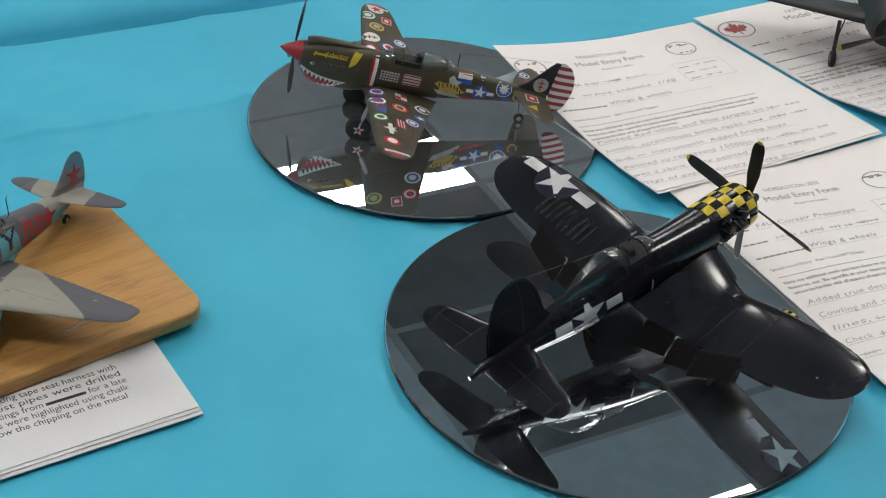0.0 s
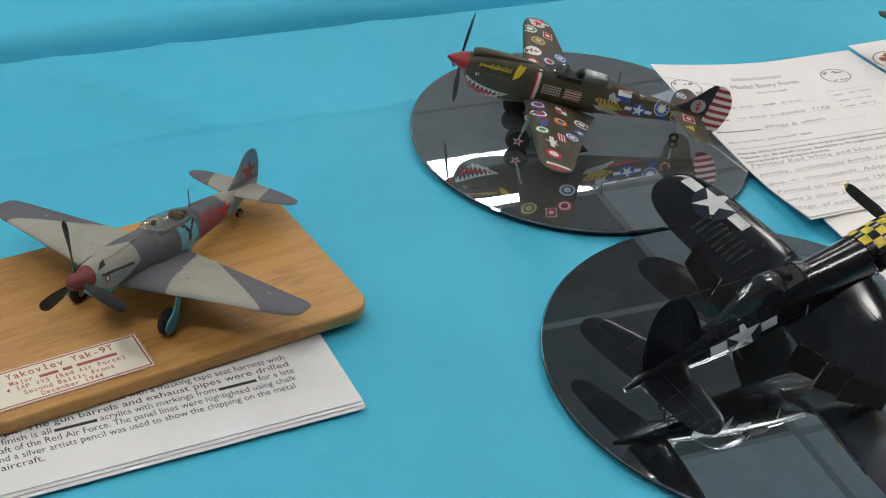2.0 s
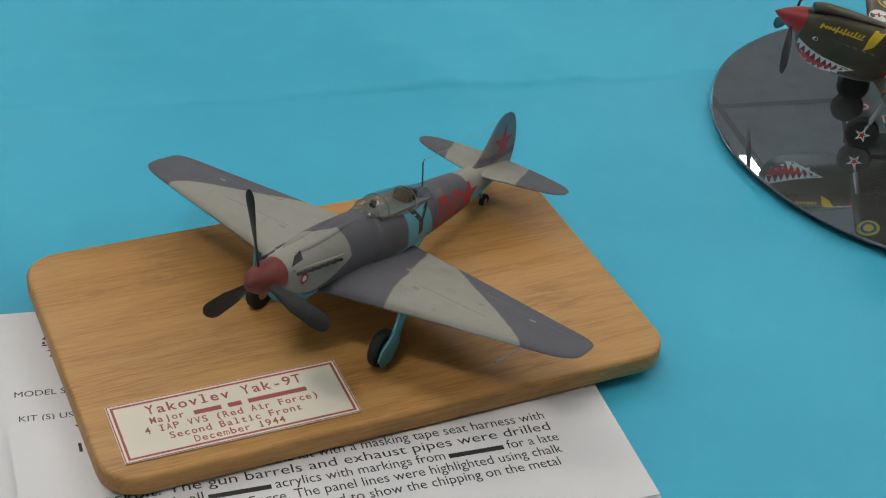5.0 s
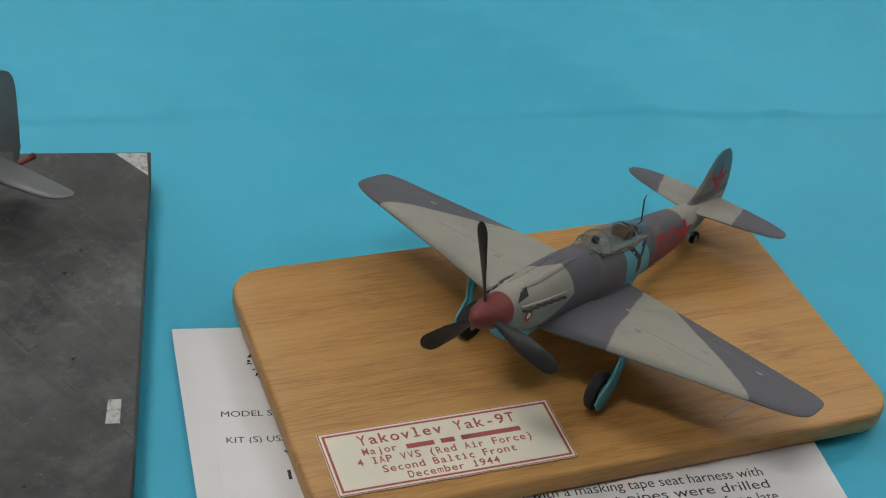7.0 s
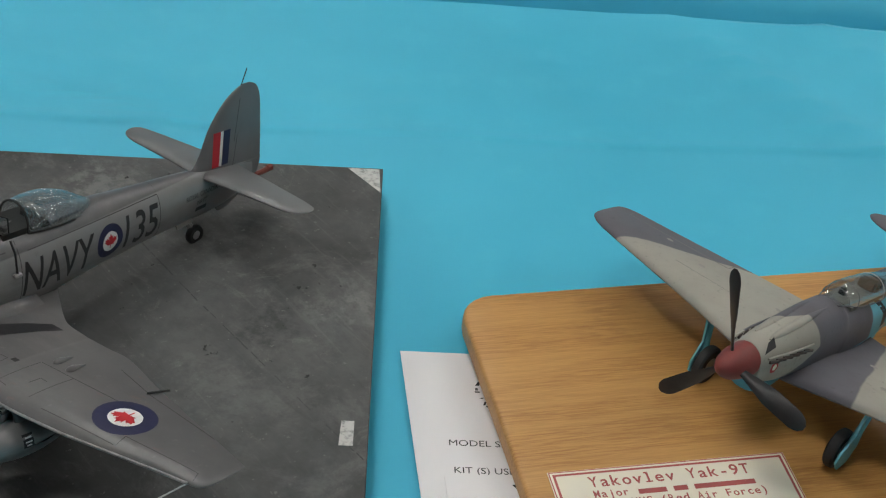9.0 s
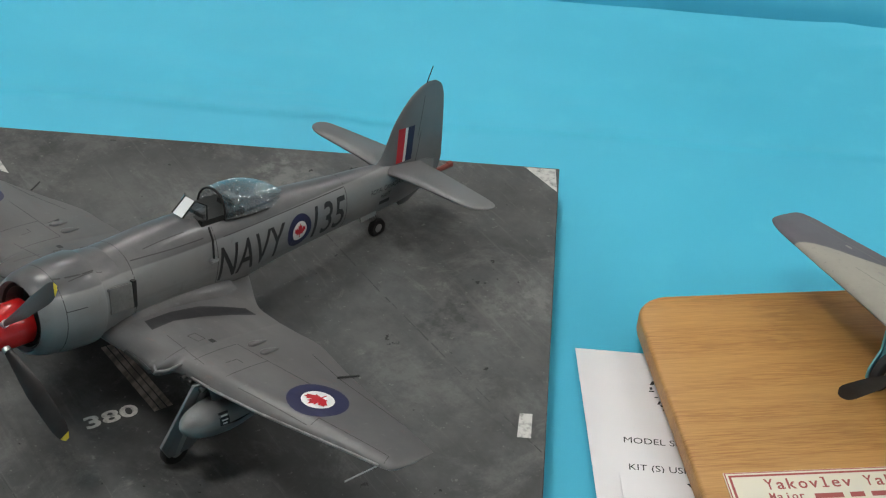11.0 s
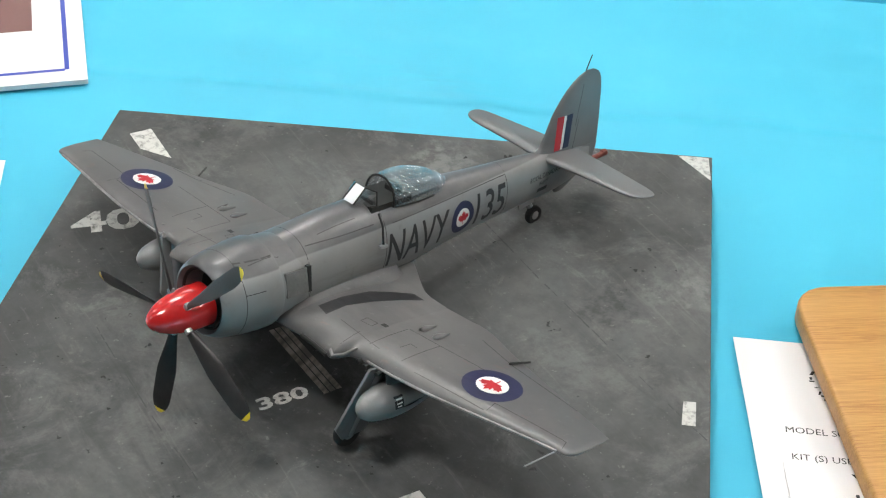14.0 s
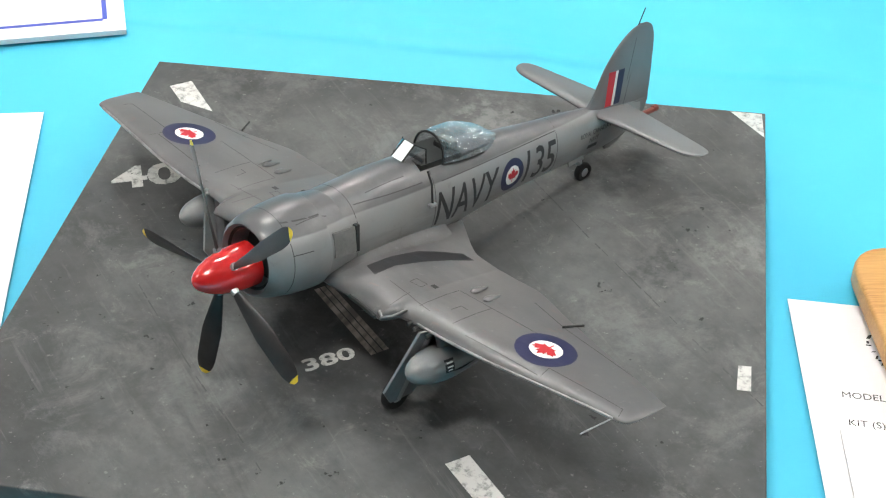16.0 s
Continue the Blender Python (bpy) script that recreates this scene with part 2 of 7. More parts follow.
def skin(rings, bm=None, caps=True, closed=True):
    """Joins rings of points into one skin."""
    bm = bm or bmesh.new()
    vs = [[bm.verts.new(p) for p in r] for r in rings]
    n = len(vs[0])
    for a, b in zip(vs, vs[1:]):
        for i in range(n if closed else n - 1):
            j = (i + 1) % n
            bm.faces.new((a[i], a[j], b[j], b[i]))
    if caps:
        for r in (vs[0][::-1], vs[-1]):
            try:
                bm.faces.new(r)
            except ValueError:
                pass
    bmesh.ops.recalc_face_normals(bm, faces=bm.faces)
    return bm


def hull(rows, mm, n=28, k=5, flip=1):
    """A fuselage from rows of x, half width, top, bottom, squareness (2 is an ellipse)."""
    rings = []
    for x, w, zt, zb, p in glide(rows, k):
        w, h, c = max(w, 0.05), max((zt - zb) / 2, 0.05), (zt + zb) / 2
        ring = []
        for i in range(n):
            a = 2 * math.pi * i / n
            ca, sa = math.cos(a), math.sin(a)
            ring.append((x * mm, w * mm * math.copysign(abs(ca) ** (2 / p), ca), (c + h * math.copysign(abs(sa) ** (2 / p), sa)) * mm))
        rings.append(ring)
    return skin(rings)


FOIL = [(0.0, 0.0), (0.01, 0.17), (0.04, 0.32), (0.1, 0.44), (0.2, 0.5), (0.35, 0.49), (0.55, 0.38), (0.75, 0.22), (0.9, 0.09), (1.0, 0.015)]


def foil(rows, mm, where, k=4, camber=0.25):
    """A wing or a fin from rows of span, leading edge, trailing edge, rise, thickness; where() places (x, span, rise)."""
    rings = []
    for s, le, te, z, th in glide(rows, k):
        top = [(le + (te - le) * u, z + th * h * (1 + camber)) for u, h in FOIL]
        low = [(le + (te - le) * u, z - th * h * (1 - camber)) for u, h in FOIL[-1:0:-1]]
        rings.append([tuple(v * mm for v in where(x, s, zz)) for x, zz in top + low])
    return skin(rings)


def left(x, s, z): return (x, s, z)
def right(x, s, z): return (x, -s, z)
def upright(x, s, z): return (x, z, s)


def lathe(rows, place=Matrix(), n=28, bm=None, caps=True):
    """A turned body from rows of (along, radius) round the local x axis."""
    return skin([[place @ Vector((a, r * math.cos(2 * math.pi * i / n), r * math.sin(2 * math.pi * i / n))) for i in range(n)] for a, r in rows], bm, caps)


def tube(points, r, n=8, bm=None, taper=1.0):
    """A round rod along points."""
    bm = bm or bmesh.new()
    pts = [Vector(p) for p in points]
    rings = []
    for i, p in enumerate(pts):
        d = (pts[min(i + 1, len(pts) - 1)] - pts[max(i - 1, 0)]).normalized()
        q = d.to_track_quat("X", "Z")
        rr = r * (1 + (taper - 1) * i / max(1, len(pts) - 1))
        rings.append([p + q @ Vector((0, rr * math.cos(2 * math.pi * j / n), rr * math.sin(2 * math.pi * j / n))) for j in range(n)])
    return skin(rings, bm)


def slab(corners, z0, z1, bevel=0.0, bm=None):
    """A flat plate over a polygon."""
    bm = bm or bmesh.new()
    low, top = [bm.verts.new((x, y, z0)) for x, y in corners], [bm.verts.new((x, y, z1)) for x, y in corners]
    faces = [bm.faces.new(top), bm.faces.new(low[::-1])]
    n = len(corners)
    faces += [bm.faces.new((low[i], low[(i + 1) % n], top[(i + 1) % n], top[i])) for i in range(n)]
    bmesh.ops.recalc_face_normals(bm, faces=faces)
    if bevel:
        bmesh.ops.bevel(bm, geom=[e for f in faces[:2] for e in f.edges], offset=bevel, segments=3, affect="EDGES", profile=0.5)
    return bm


def box(sx, sy, sz, m=Matrix(), bevel=0.0, bm=None):
    bm = bm or bmesh.new()
    made = bmesh.ops.create_cube(bm, size=1.0, matrix=m @ Matrix.Diagonal((sx, sy, sz, 1)))
    if bevel:
        bmesh.ops.bevel(bm, geom=list({e for v in made["verts"] for e in v.link_edges}), offset=bevel, segments=2, affect="EDGES")
    return bm


def rounded(w, h, r, n=6):
    """The outline of a rounded rectangle."""
    out = []
    for cx, cy, a0 in ((w / 2 - r, h / 2 - r, 0), (-w / 2 + r, h / 2 - r, 90), (-w / 2 + r, -h / 2 + r, 180), (w / 2 - r, -h / 2 + r, 270)):
        out += [(cx + r * math.cos(radians(a0 + 90 * i / n)), cy + r * math.sin(radians(a0 + 90 * i / n))) for i in range(n + 1)]
    return out


# ---- markings ----
def flat(*polygons):
    bm = bmesh.new()
    for poly in polygons:
        bm.faces.new([bm.verts.new((x, y, 0)) for x, y in poly])
    return bm


def disc(r, cx=0.0, cy=0.0, n=28, squash=1.0):
    return [(cx + r * math.cos(2 * math.pi * i / n), cy + squash * r * math.sin(2 * math.pi * i / n)) for i in range(n)]


def rect(w, h, cx=0.0, cy=0.0, lean=0.0):
    return [(cx - w / 2 - lean, cy - h / 2), (cx + w / 2 - lean, cy - h / 2), (cx + w / 2 + lean, cy + h / 2), (cx - w / 2 + lean, cy + h / 2)]


def star(r, cx=0.0, cy=0.0, turn=0.0):
    return [(cx + (r if i % 2 == 0 else r * 0.382) * math.sin(math.pi * i / 5 + turn), cy + (r if i % 2 == 0 else r * 0.382) * math.cos(math.pi * i / 5 + turn)) for i in range(10)]


HALF_LEAF = [(0, 1.0), (0.17, 0.62), (0.36, 0.72), (0.3, 0.28), (0.6, 0.55), (0.66, 0.4), (0.95, 0.42), (0.84, 0.2), (0.98, 0.08), (0.5, -0.28), (0.56, -0.44), (0.06, -0.36), (0.05, -0.85)]


def leaf(r):
    return [(x * r, y * r) for x, y in HALF_LEAF] + [(-x * r, y * r) for x, y in HALF_LEAF[:0:-1]]


def words(text, size, align="LEFT", lean=0.0, spread=1.0, bold=0.0):
    """The outline of a line of writing as a flat bmesh."""
    cu = bpy.data.curves.new("writing", "FONT")
    cu.body, cu.size, cu.align_x, cu.shear, cu.space_character, cu.resolution_u, cu.offset = text, size, align, lean, spread, 3, bold * size
    ob = bpy.data.objects.new("writing", cu)
    scene.collection.objects.link(ob)
    bpy.context.view_layer.update()
    me = bpy.data.meshes.new_from_object(ob.evaluated_get(bpy.context.evaluated_depsgraph_get()))
    bm = bmesh.new()
    bm.from_mesh(me)
    bpy.data.objects.remove(ob)
    bpy.data.curves.remove(cu)
    bpy.data.meshes.remove(me)
    return bm


def surface(*obs):
    """A search tree over objects that share one local frame."""
    from mathutils.bvhtree import BVHTree
    verts, polys = [], []
    for ob in obs:
        k = len(verts)
        verts += [v.co.copy() for v in ob.data.vertices]
        polys += [[i + k for i in p.vertices] for p in ob.data.polygons]
    return BVHTree.FromPolygons(verts, polys)


def lay(bm, tree, o, u, v, step=0.003, lift=0.00012, far=0.03):
    """Lays a flat bmesh (x along u, y along v, from o) onto a surface, against u x v."""
    o, u, v = Vector(o), Vector(u).normalized(), Vector(v).normalized()
    n = u.cross(v)
    if step:
        for axis in (0, 1):
            c = [w.co[axis] for w in bm.verts]
            a = math.floor(min(c) / step) * step
            while a < max(c):
                a += step
                nrm, at = [0, 0, 0], [0, 0, 0]
                nrm[axis], at[axis] = 1, a
                bmesh.ops.bisect_plane(bm, geom=bm.verts[:] + bm.edges[:] + bm.faces[:], plane_co=at, plane_no=nrm)
    lost = []
    for w in bm.verts:
        p = o + u * w.co.x + v * w.co.y
        hit, nor, _, _ = tree.ray_cast(p + n * far, -n)
        if hit is None:
            lost.append(w)
        else:
            w.co = hit + n * lift
    bmesh.ops.delete(bm, geom=lost, context="VERTS")
    bm.normal_update()
    for f in bm.faces:
        if f.normal.dot(n) < 0:
            f.normal_flip()
    return bm


def mark(name, bm, mat, parent, tree, o, u, v, step=0.003, lift=0.00012, label=""):
    return part(name, lay(bm, tree, o, u, v, step, lift), mat, parent, label, 0)


def rings(name, tree, parent, o, u, v, *bands, squash=1.0):
    """A roundel: bands of (radius, material) from the outside in."""
    for i, (r, m) in enumerate(bands):
        mark(name if i == 0 else "roundel_band", flat(disc(r, squash=squash)), m, parent, tree, o, u, v, 0.003, 0.00012 + 0.00007 * i)


def stroke(points, w):
    """A thin strip along a polyline in a plane."""
    polys = []
    for (ax, ay), (bx, by) in zip(points, points[1:]):
        d = math.hypot(bx - ax, by - ay) or 1
        nx, ny = -(by - ay) / d * w / 2, (bx - ax) / d * w / 2
        polys.append([(ax - nx, ay - ny), (bx - nx, by - ny), (bx + nx, by + ny), (ax + nx, ay + ny)])
    return flat(*polys)


UP_U, UP_V = (0, -1, 0), (1, 0, 0)          # markings on top of a wing, head to the nose
PORT_U, STAR_U, UP = (-1, 0, 0), (1, 0, 0), (0, 0, 1)


# ---- shared aircraft parts ----
def blade(mm, length, width, root=0.12, tip_round=0.5, twist=42.0, mat=BLADE, parent=None, place=Matrix(), tip=None, tip_from=0.9, hand=-1):
    """One propeller blade along local z from the hub, with a coloured tip where given."""
    rows, n = [], 24
    for i in range(n + 1):
        f = root + (1 - root) * i / n
        w = width * min(1.0, 0.35 + 1.6 * (f - root)) * (1.0 if f < 0.84 else math.sqrt(max(0.0, 1 - ((f - 0.84) / 0.166) ** 2)))
        rows.append((f * length, max(w, 0.3), 1.3 * (1 - 0.75 * f)))
    ringset = []
    for s, w, th in rows:
        a = hand * radians(18 + twist * (1 - s / length))
        ring = []
        for j in range(10):
            b = 2 * math.pi * j / 10
            cx, cy = th / 2 * math.sin(b), w / 2 * math.cos(b)
            ring.append(place @ Vector(((cx * math.cos(a) - cy * math.sin(a)) * mm, (cx * math.sin(a) + cy * math.cos(a)) * mm, s * mm)))
        ringset.append(ring)
    k = next((i for i, r in enumerate(rows) if r[0] >= tip_from * length), n) if tip else n
    ob = part("propeller_blade", skin(ringset[: k + 1]), mat, parent)
    if tip:
        part("blade_tip", skin(ringset[k:]), tip, ob, "yellow painted blade tip")
    return ob


def wheel(mm, r, w, at, parent, hub=STEEL, spin=Matrix()):
    """A tyre with a hub, its axle along local y."""
    m = Matrix.Translation(Vector(at) * mm) @ spin @ pose(0, 0, 0, 0, 0, 90)
    tyre = [(-w * 0.42, r * 0.55), (-w * 0.5, r * 0.72), (-w * 0.46, r * 0.88), (-w * 0.28, r * 0.98), (0, r), (w * 0.28, r * 0.98), (w * 0.46, r * 0.88), (w * 0.5, r * 0.72), (w * 0.42, r * 0.55)]
    ob = part("wheel", lathe([(a * mm, b * mm) for a, b in tyre], m, 26), RUBBER, parent, "black rubber wheel")
    part("wheel_hub", lathe([(a * mm, b * mm) for a, b in ((-w * 0.47, 0.05), (-w * 0.47, r * 0.3), (-w * 0.4, r * 0.52), (w * 0.4, r * 0.52), (w * 0.47, r * 0.3), (w * 0.47, 0.05))], m, 20), hub, ob)
    return ob


def bubble(rows, mm, n=20):
    """A canopy shell, open below, from rows of x, half width, base, top."""
    ringset = []
    for x, w, zb, zt in glide(rows, 5):
        ringset.append([(x * mm, w * mm * math.cos(math.pi * i / n), (zb + (zt - zb) * math.sin(math.pi * i / n) ** 0.8) * mm) for i in range(n + 1)])
    return skin(ringset, caps=False, closed=False)


def hoop(x, w, zb, zt, mm, r, n=14, lean=0.0):
    """A canopy frame bow."""
    return tube([((x + lean * math.sin(math.pi * i / n)) * mm, w * mm * math.cos(math.pi * i / n), (zb + (zt - zb) * math.sin(math.pi * i / n) ** 0.8) * mm) for i in range(n + 1)], r * mm, 6)


# ---- room ----
ROOM = pose(0, 0, 0, 0, 0, AXIS)
S0, S1, N0, N1 = -5.35, 6.24, -4.9, 7.05


def build_room():
    floor_mat = paint("grey_carpet", (0.19, 0.20, 0.22), 0.9, 0.2, 5)
    wall_mat = paint("wall_paint", (0.42, 0.42, 0.42), 0.8, 0.05, 2)
    tile_mat = paint("ceiling_tile", (0.80, 0.83, 0.84), 0.9, 0.06, 12)
    vent_mat = paint("dark_ceiling_tile", (0.26, 0.26, 0.265), 0.8, 0.1, 8)
    rail_mat = plain("ceiling_rail", (0.55, 0.55, 0.55), 0.5)
    lens_mat = plain("lamp_diffuser", (0.9, 0.9, 0.9), 0.5, emit=LAMP)

    def fixed(name, bm, mat):
        ob = part(name, bm, mat, None, "", 0)
        ob.matrix_basis = ROOM
        return tagged(ob, kind="structure")

    fixed("floor", slab([(S0, N0), (S1, N0), (S1, N1), (S0, N1)], FLOOR - 0.1, FLOOR), floor_mat)
    for name, a, b in (("wall_south", (S0, N0 - 0.15), (S1, N0)), ("wall_north", (S0, N1), (S1, N1 + 0.15)), ("wall_west", (S0 - 0.15, N0), (S0, N1)), ("wall_east", (S1, N0), (S1 + 0.15, N1))):
        fixed(name, slab([a, (b[0], a[1]), b, (a[0], b[1])], FLOOR, CEIL + 0.1), wall_mat)
    # The ceiling: tiles of 0.61 m in rails, with a run of dark tiles and lamps let into it.
    bm = bmesh.new()
    P = 0.61
    dark = bmesh.new()
    for i in range(-11, 8):
        for j in range(-12, 6):
            s, n = 1.47 + i * P, 3.68 + j * P
            if i in (-8, -4, 0, 4) and j in (-6, -3, 0):
                continue
            into = dark if i == 0 and j in (-1, -2, -4) else bm
            slab([(s + 0.012, n + 0.012), (s + P - 0.012, n + 0.012), (s + P - 0.012, n + P - 0.012), (s + 0.012, n + P - 0.012)], CEIL, CEIL + 0.02, bm=into)
    ceiling = fixed("ceiling", bm, tile_mat)
    fixed("ceiling_dark_tiles", dark, vent_mat)
    fixed("ceiling_back", slab([(S0, N0), (S1, N0), (S1, N1), (S0, N1)], CEIL + 0.025, CEIL + 0.1), vent_mat)
    rails = bmesh.new()
    for i in range(-11, 9):
        s = 1.47 + i * P
        slab([(s - 0.012, N0), (s + 0.012, N0), (s + 0.012, N1), (s - 0.012, N1)], CEIL - 0.004, CEIL + 0.016, bm=rails)
    for j in range(-14, 7):
        n = 3.68 + j * P
        slab([(S0, n - 0.012), (S1, n - 0.012), (S1, n + 0.012), (S0, n + 0.012)], CEIL - 0.002, CEIL + 0.014, bm=rails)
    fixed("ceiling_rails", rails, rail_mat)
    # Recessed lamps. Those at i = -8 are unseen, added to brighten the left.
    pan = thing("ceiling_lamp", ROOM @ pose(1.47 + P / 2, 3.68 + P / 2, CEIL), "white recessed ceiling lamp with a glowing diffuser", "ceiling lamp", "ceiling lamps")
    part("lamp_frame", slab([(-0.298, 0.003), (0.298, 0.003), (0.298, 0.298), (-0.298, 0.298)], -0.003, 0.02), tile_mat, pan, "", 0)
    part("diffuser", slab([(-0.297, -0.297), (0.297, -0.297), (0.297, 0.0), (-0.297, 0.0)], 0.0, 0.006), lens_mat, pan, "glowing white diffuser", 0)
    for i in (-8, -4, 0, 4):
        for j in (-6, -3, 0):
            if (i, j) != (0, 0):
                copy_thing(pan, ROOM @ pose(1.47 + i * P + P / 2, 3.68 + j * P + P / 2, CEIL))


build_room()


# ---- tables and cloths ----
CREASES = (((-0.006, 1.010), (0.075, 0.901), 0.0032, 0.008), ((0.080, 1.011), (0.143, 0.900), 0.0030, 0.009), ((0.230, 1.012), (0.215, 0.904), 0.0028, 0.009), ((-0.160, 0.930), (-0.138, 0.903), 0.0016, 0.008), ((0.32, 0.99), (0.36, 0.90), 0.0025, 0.009), ((-0.30, 0.96), (-0.26, 0.88), 0.0022, 0.010), ((-0.36, 0.93), (-0.28, 0.90), 0.0018, 0.008), ((0.02, 0.80), (0.10, 0.76), 0.0014, 0.012), ((-0.10, 1.00), (-0.06, 0.93), 0.0016, 0.010))
def build_tables():
    top_mat = paint("table_laminate", (0.42, 0.40, 0.37), 0.5)
    leg_mat = paint("grey_steel", (0.2, 0.2, 0.21), 0.4, metal=0.7)
    for n0, n1, drop, label in ((0.24, 1.012, 0.0, "folding table under a turquoise cloth"), (1.14, 1.81, 0.006, "second folding table behind, under its own cloth")):
        tb = thing("folding_table", ROOM @ pose(0.1, 0, 0), label, "table", "tables")
        part("tabletop", slab([(-1.5, n0), (1.5, n0), (1.5, n1), (-1.5, n1)], -0.03 - drop, -0.004 - drop, 0.004), top_mat, tb)
        for sx in (-1.35, 1.35):
            for ny in (n0 + 0.08, n1 - 0.08):
                part("table_leg", tube([(sx, ny, FLOOR), (sx, ny, -0.03 - drop)], 0.014, 10), leg_mat, tb)

    def cloth(name, n0, n1, height, label, ds=0.02, dn=0.01):
        ss = np.arange(-1.62, 1.66, ds)
        nn = np.unique(np.concatenate([np.arange(n0, n1 - dn / 2, dn), [n1], np.arange(0.880, 0.910, 0.0009) if n0 < 0.5 else []]).round(5))
        bm = bmesh.new()
        vs = [[bm.verts.new((s, n, height(s, n))) for n in nn] for s in ss]
        for a, b in zip(vs, vs[1:]):
            for i in range(len(nn) - 1):
                bm.faces.new((a[i], b[i], b[i + 1], a[i + 1]))
        # The overhang on both long sides.
        for k, sgn in ((0, -1), (-1, 1)):
            edge = [v[k] for v in vs]
            for d in range(1, 4):
                low = [bm.verts.new((v.co.x, v.co.y + sgn * (0.004 * d + 0.004 * math.sin(v.co.x * 21) * d), v.co.z - (0.012 if d == 1 else 0.05 if d == 2 else 0.32))) for v in edge]
                for i in range(len(edge) - 1):
                    bm.faces.new((edge[i], edge[i + 1], low[i + 1], low[i]))
                edge = low
        bmesh.ops.recalc_face_normals(bm, faces=bm.faces)
        ob = part(name, bm, CLOTH, None, "", 60)
        ob.matrix_basis = ROOM
        return tagged(ob, label, "tablecloth", "tablecloths")

    def front(s, n):
        # A long pressed fold along the table.
        d = n - 0.894 - 0.004 * math.sin(s * 7 + 0.6) - 0.0015 * math.sin(s * 31)
        z = 0.0009 * math.tanh(d / 0.0016) * (0.75 + 0.25 * math.sin(s * 17)) * math.exp(-max(0.0, d) / 0.05) + 0.0014 * math.exp(-abs(d) / 0.010)
        # Slanting wrinkles between the models and the back edge: start, end, height, width.
        for (a, b), (p, q), h, w in CREASES:
            k = math.hypot(p - a, q - b)
            u, v = ((s - a) * (p - a) + (n - b) * (q - b)) / k, (-(s - a) * (q - b) + (n - b) * (p - a)) / k
            fade = math.exp(-((max(0.0, -u) + max(0.0, u - k)) / 0.025) ** 2) * (0.5 + 0.5 * math.sin(math.pi * min(1.0, max(0.0, u / k)) * 0.9 + 0.15))
            z += 1.6 * h * math.exp(-abs(v) / w) * fade
        return z - 0.0006

    def back(s, n):
        d = n - 1.03
        return -0.150 * math.exp(-(d / 0.020) ** 2) - 0.004 + 0.001 * math.sin(s * 9 + n * 7)

    cloth("tablecloth", 0.232, 1.022, front, "turquoise fabric tablecloth with fold creases", 0.014, 0.0032)
    cloth("tablecloth", 1.032, 1.82, back, "turquoise tablecloth on the table behind")


build_tables()


# ---- papers ----
def fit_width(bm, width):
    """Scales a flat line of writing to a width."""
    x = [v.co.x for v in bm.verts]
    k = width / (max(x) - min(x))
    for v in bm.verts:
        v.co.x = (v.co.x - min(x)) * k
    return bm


def typed(text, size, width):
    """A line in a typewriter face: every letter in a cell of one width, the thin ones with slab feet."""
    whole, cell = bmesh.new(), width / len(text)
    for i, ch in enumerate(text):
        if ch == " ":
            continue
        bm = words(ch, size, bold=0.014)
        x = [v.co.x for v in bm.verts]
        k = min(1.0, 0.80 * cell / (max(x) - min(x)))
        shift = (i + 0.5) * cell - k * (min(x) + max(x)) / 2
        for v in bm.verts:
            v.co.x = v.co.x * k + shift
        foot, mid = 0.085 * size, (i + 0.5) * cell
        serif = [rect(0.62 * cell, foot, mid, foot / 2)] if ch in "ilI1" else []
        if ch in "il":
            serif.append(rect(0.3 * cell, foot, mid - 0.15 * cell, 0.45 * size if ch == "i" else 0.66 * size))
        if ch == "I":
            serif.append(rect(0.62 * cell, foot, mid, 0.66 * size))
        for poly in serif:
            bm.faces.new([bm.verts.new((a, b, 0)) for a, b in poly])
        me = bpy.data.meshes.new("letter")
        bm.to_mesh(me)
        whole.from_mesh(me)
        bpy.data.meshes.remove(me)
        bm.free()
    return whole


def sheet(name, quad, z, label, layers=1, mat=PAPER, curl=None, thick=0.0003, n=14, category="paper"):
    """A sheet over four corners (top left, top right, bottom right, bottom left); curl(u, v) lifts it. Its frame: the plan."""
    tl, tr, br, bl = (Vector(q) for q in quad)
    ob = thing(name, Matrix(), label, category, "papers on the table")
    made = []
    for k in range(layers):
        bm = bmesh.new()
        vs = []
        for up in (0, 1):
            grid = []
            for i in range(n + 1):
                row = []
                for j in range(n + 1):
                    u, v = i / n, j / n
                    p = (tl * (1 - u) + tr * u) * (1 - v) + (bl * (1 - u) + br * u) * v
                    lift = (curl(u, v) if curl else 0.0) + (layers - 1 - k) * 0
                    off = Vector((0.0012, -0.0018)) * (layers - 1 - k)
                    row.append(bm.verts.new((p.x + off.x, p.y + off.y, z + lift + k * thick * 2 + up * thick)))
                grid.append(row)
            vs.append(grid)
        lo, hi = vs
        for i in range(n):
            for j in range(n):
                bm.faces.new((hi[i][j], hi[i][j + 1], hi[i + 1][j + 1], hi[i + 1][j]))
                bm.faces.new((lo[i][j], lo[i + 1][j], lo[i + 1][j + 1], lo[i][j + 1]))
        for i in range(n):
            for a, b in (((i, 0), (i + 1, 0)), ((i + 1, n), (i, n)), ((0, i + 1), (0, i)), ((n, i), (n, i + 1))):
                bm.faces.new((lo[a[0]][a[1]], hi[a[0]][a[1]], hi[b[0]][b[1]], lo[b[0]][b[1]]))
        bmesh.ops.recalc_face_normals(bm, faces=bm.faces)
        made.append(part("sheet", bm, mat, ob, "", 40))
    u = (tr - tl)
    v = (tl - bl)
    return ob, surface(made[-1]), tl, u, v


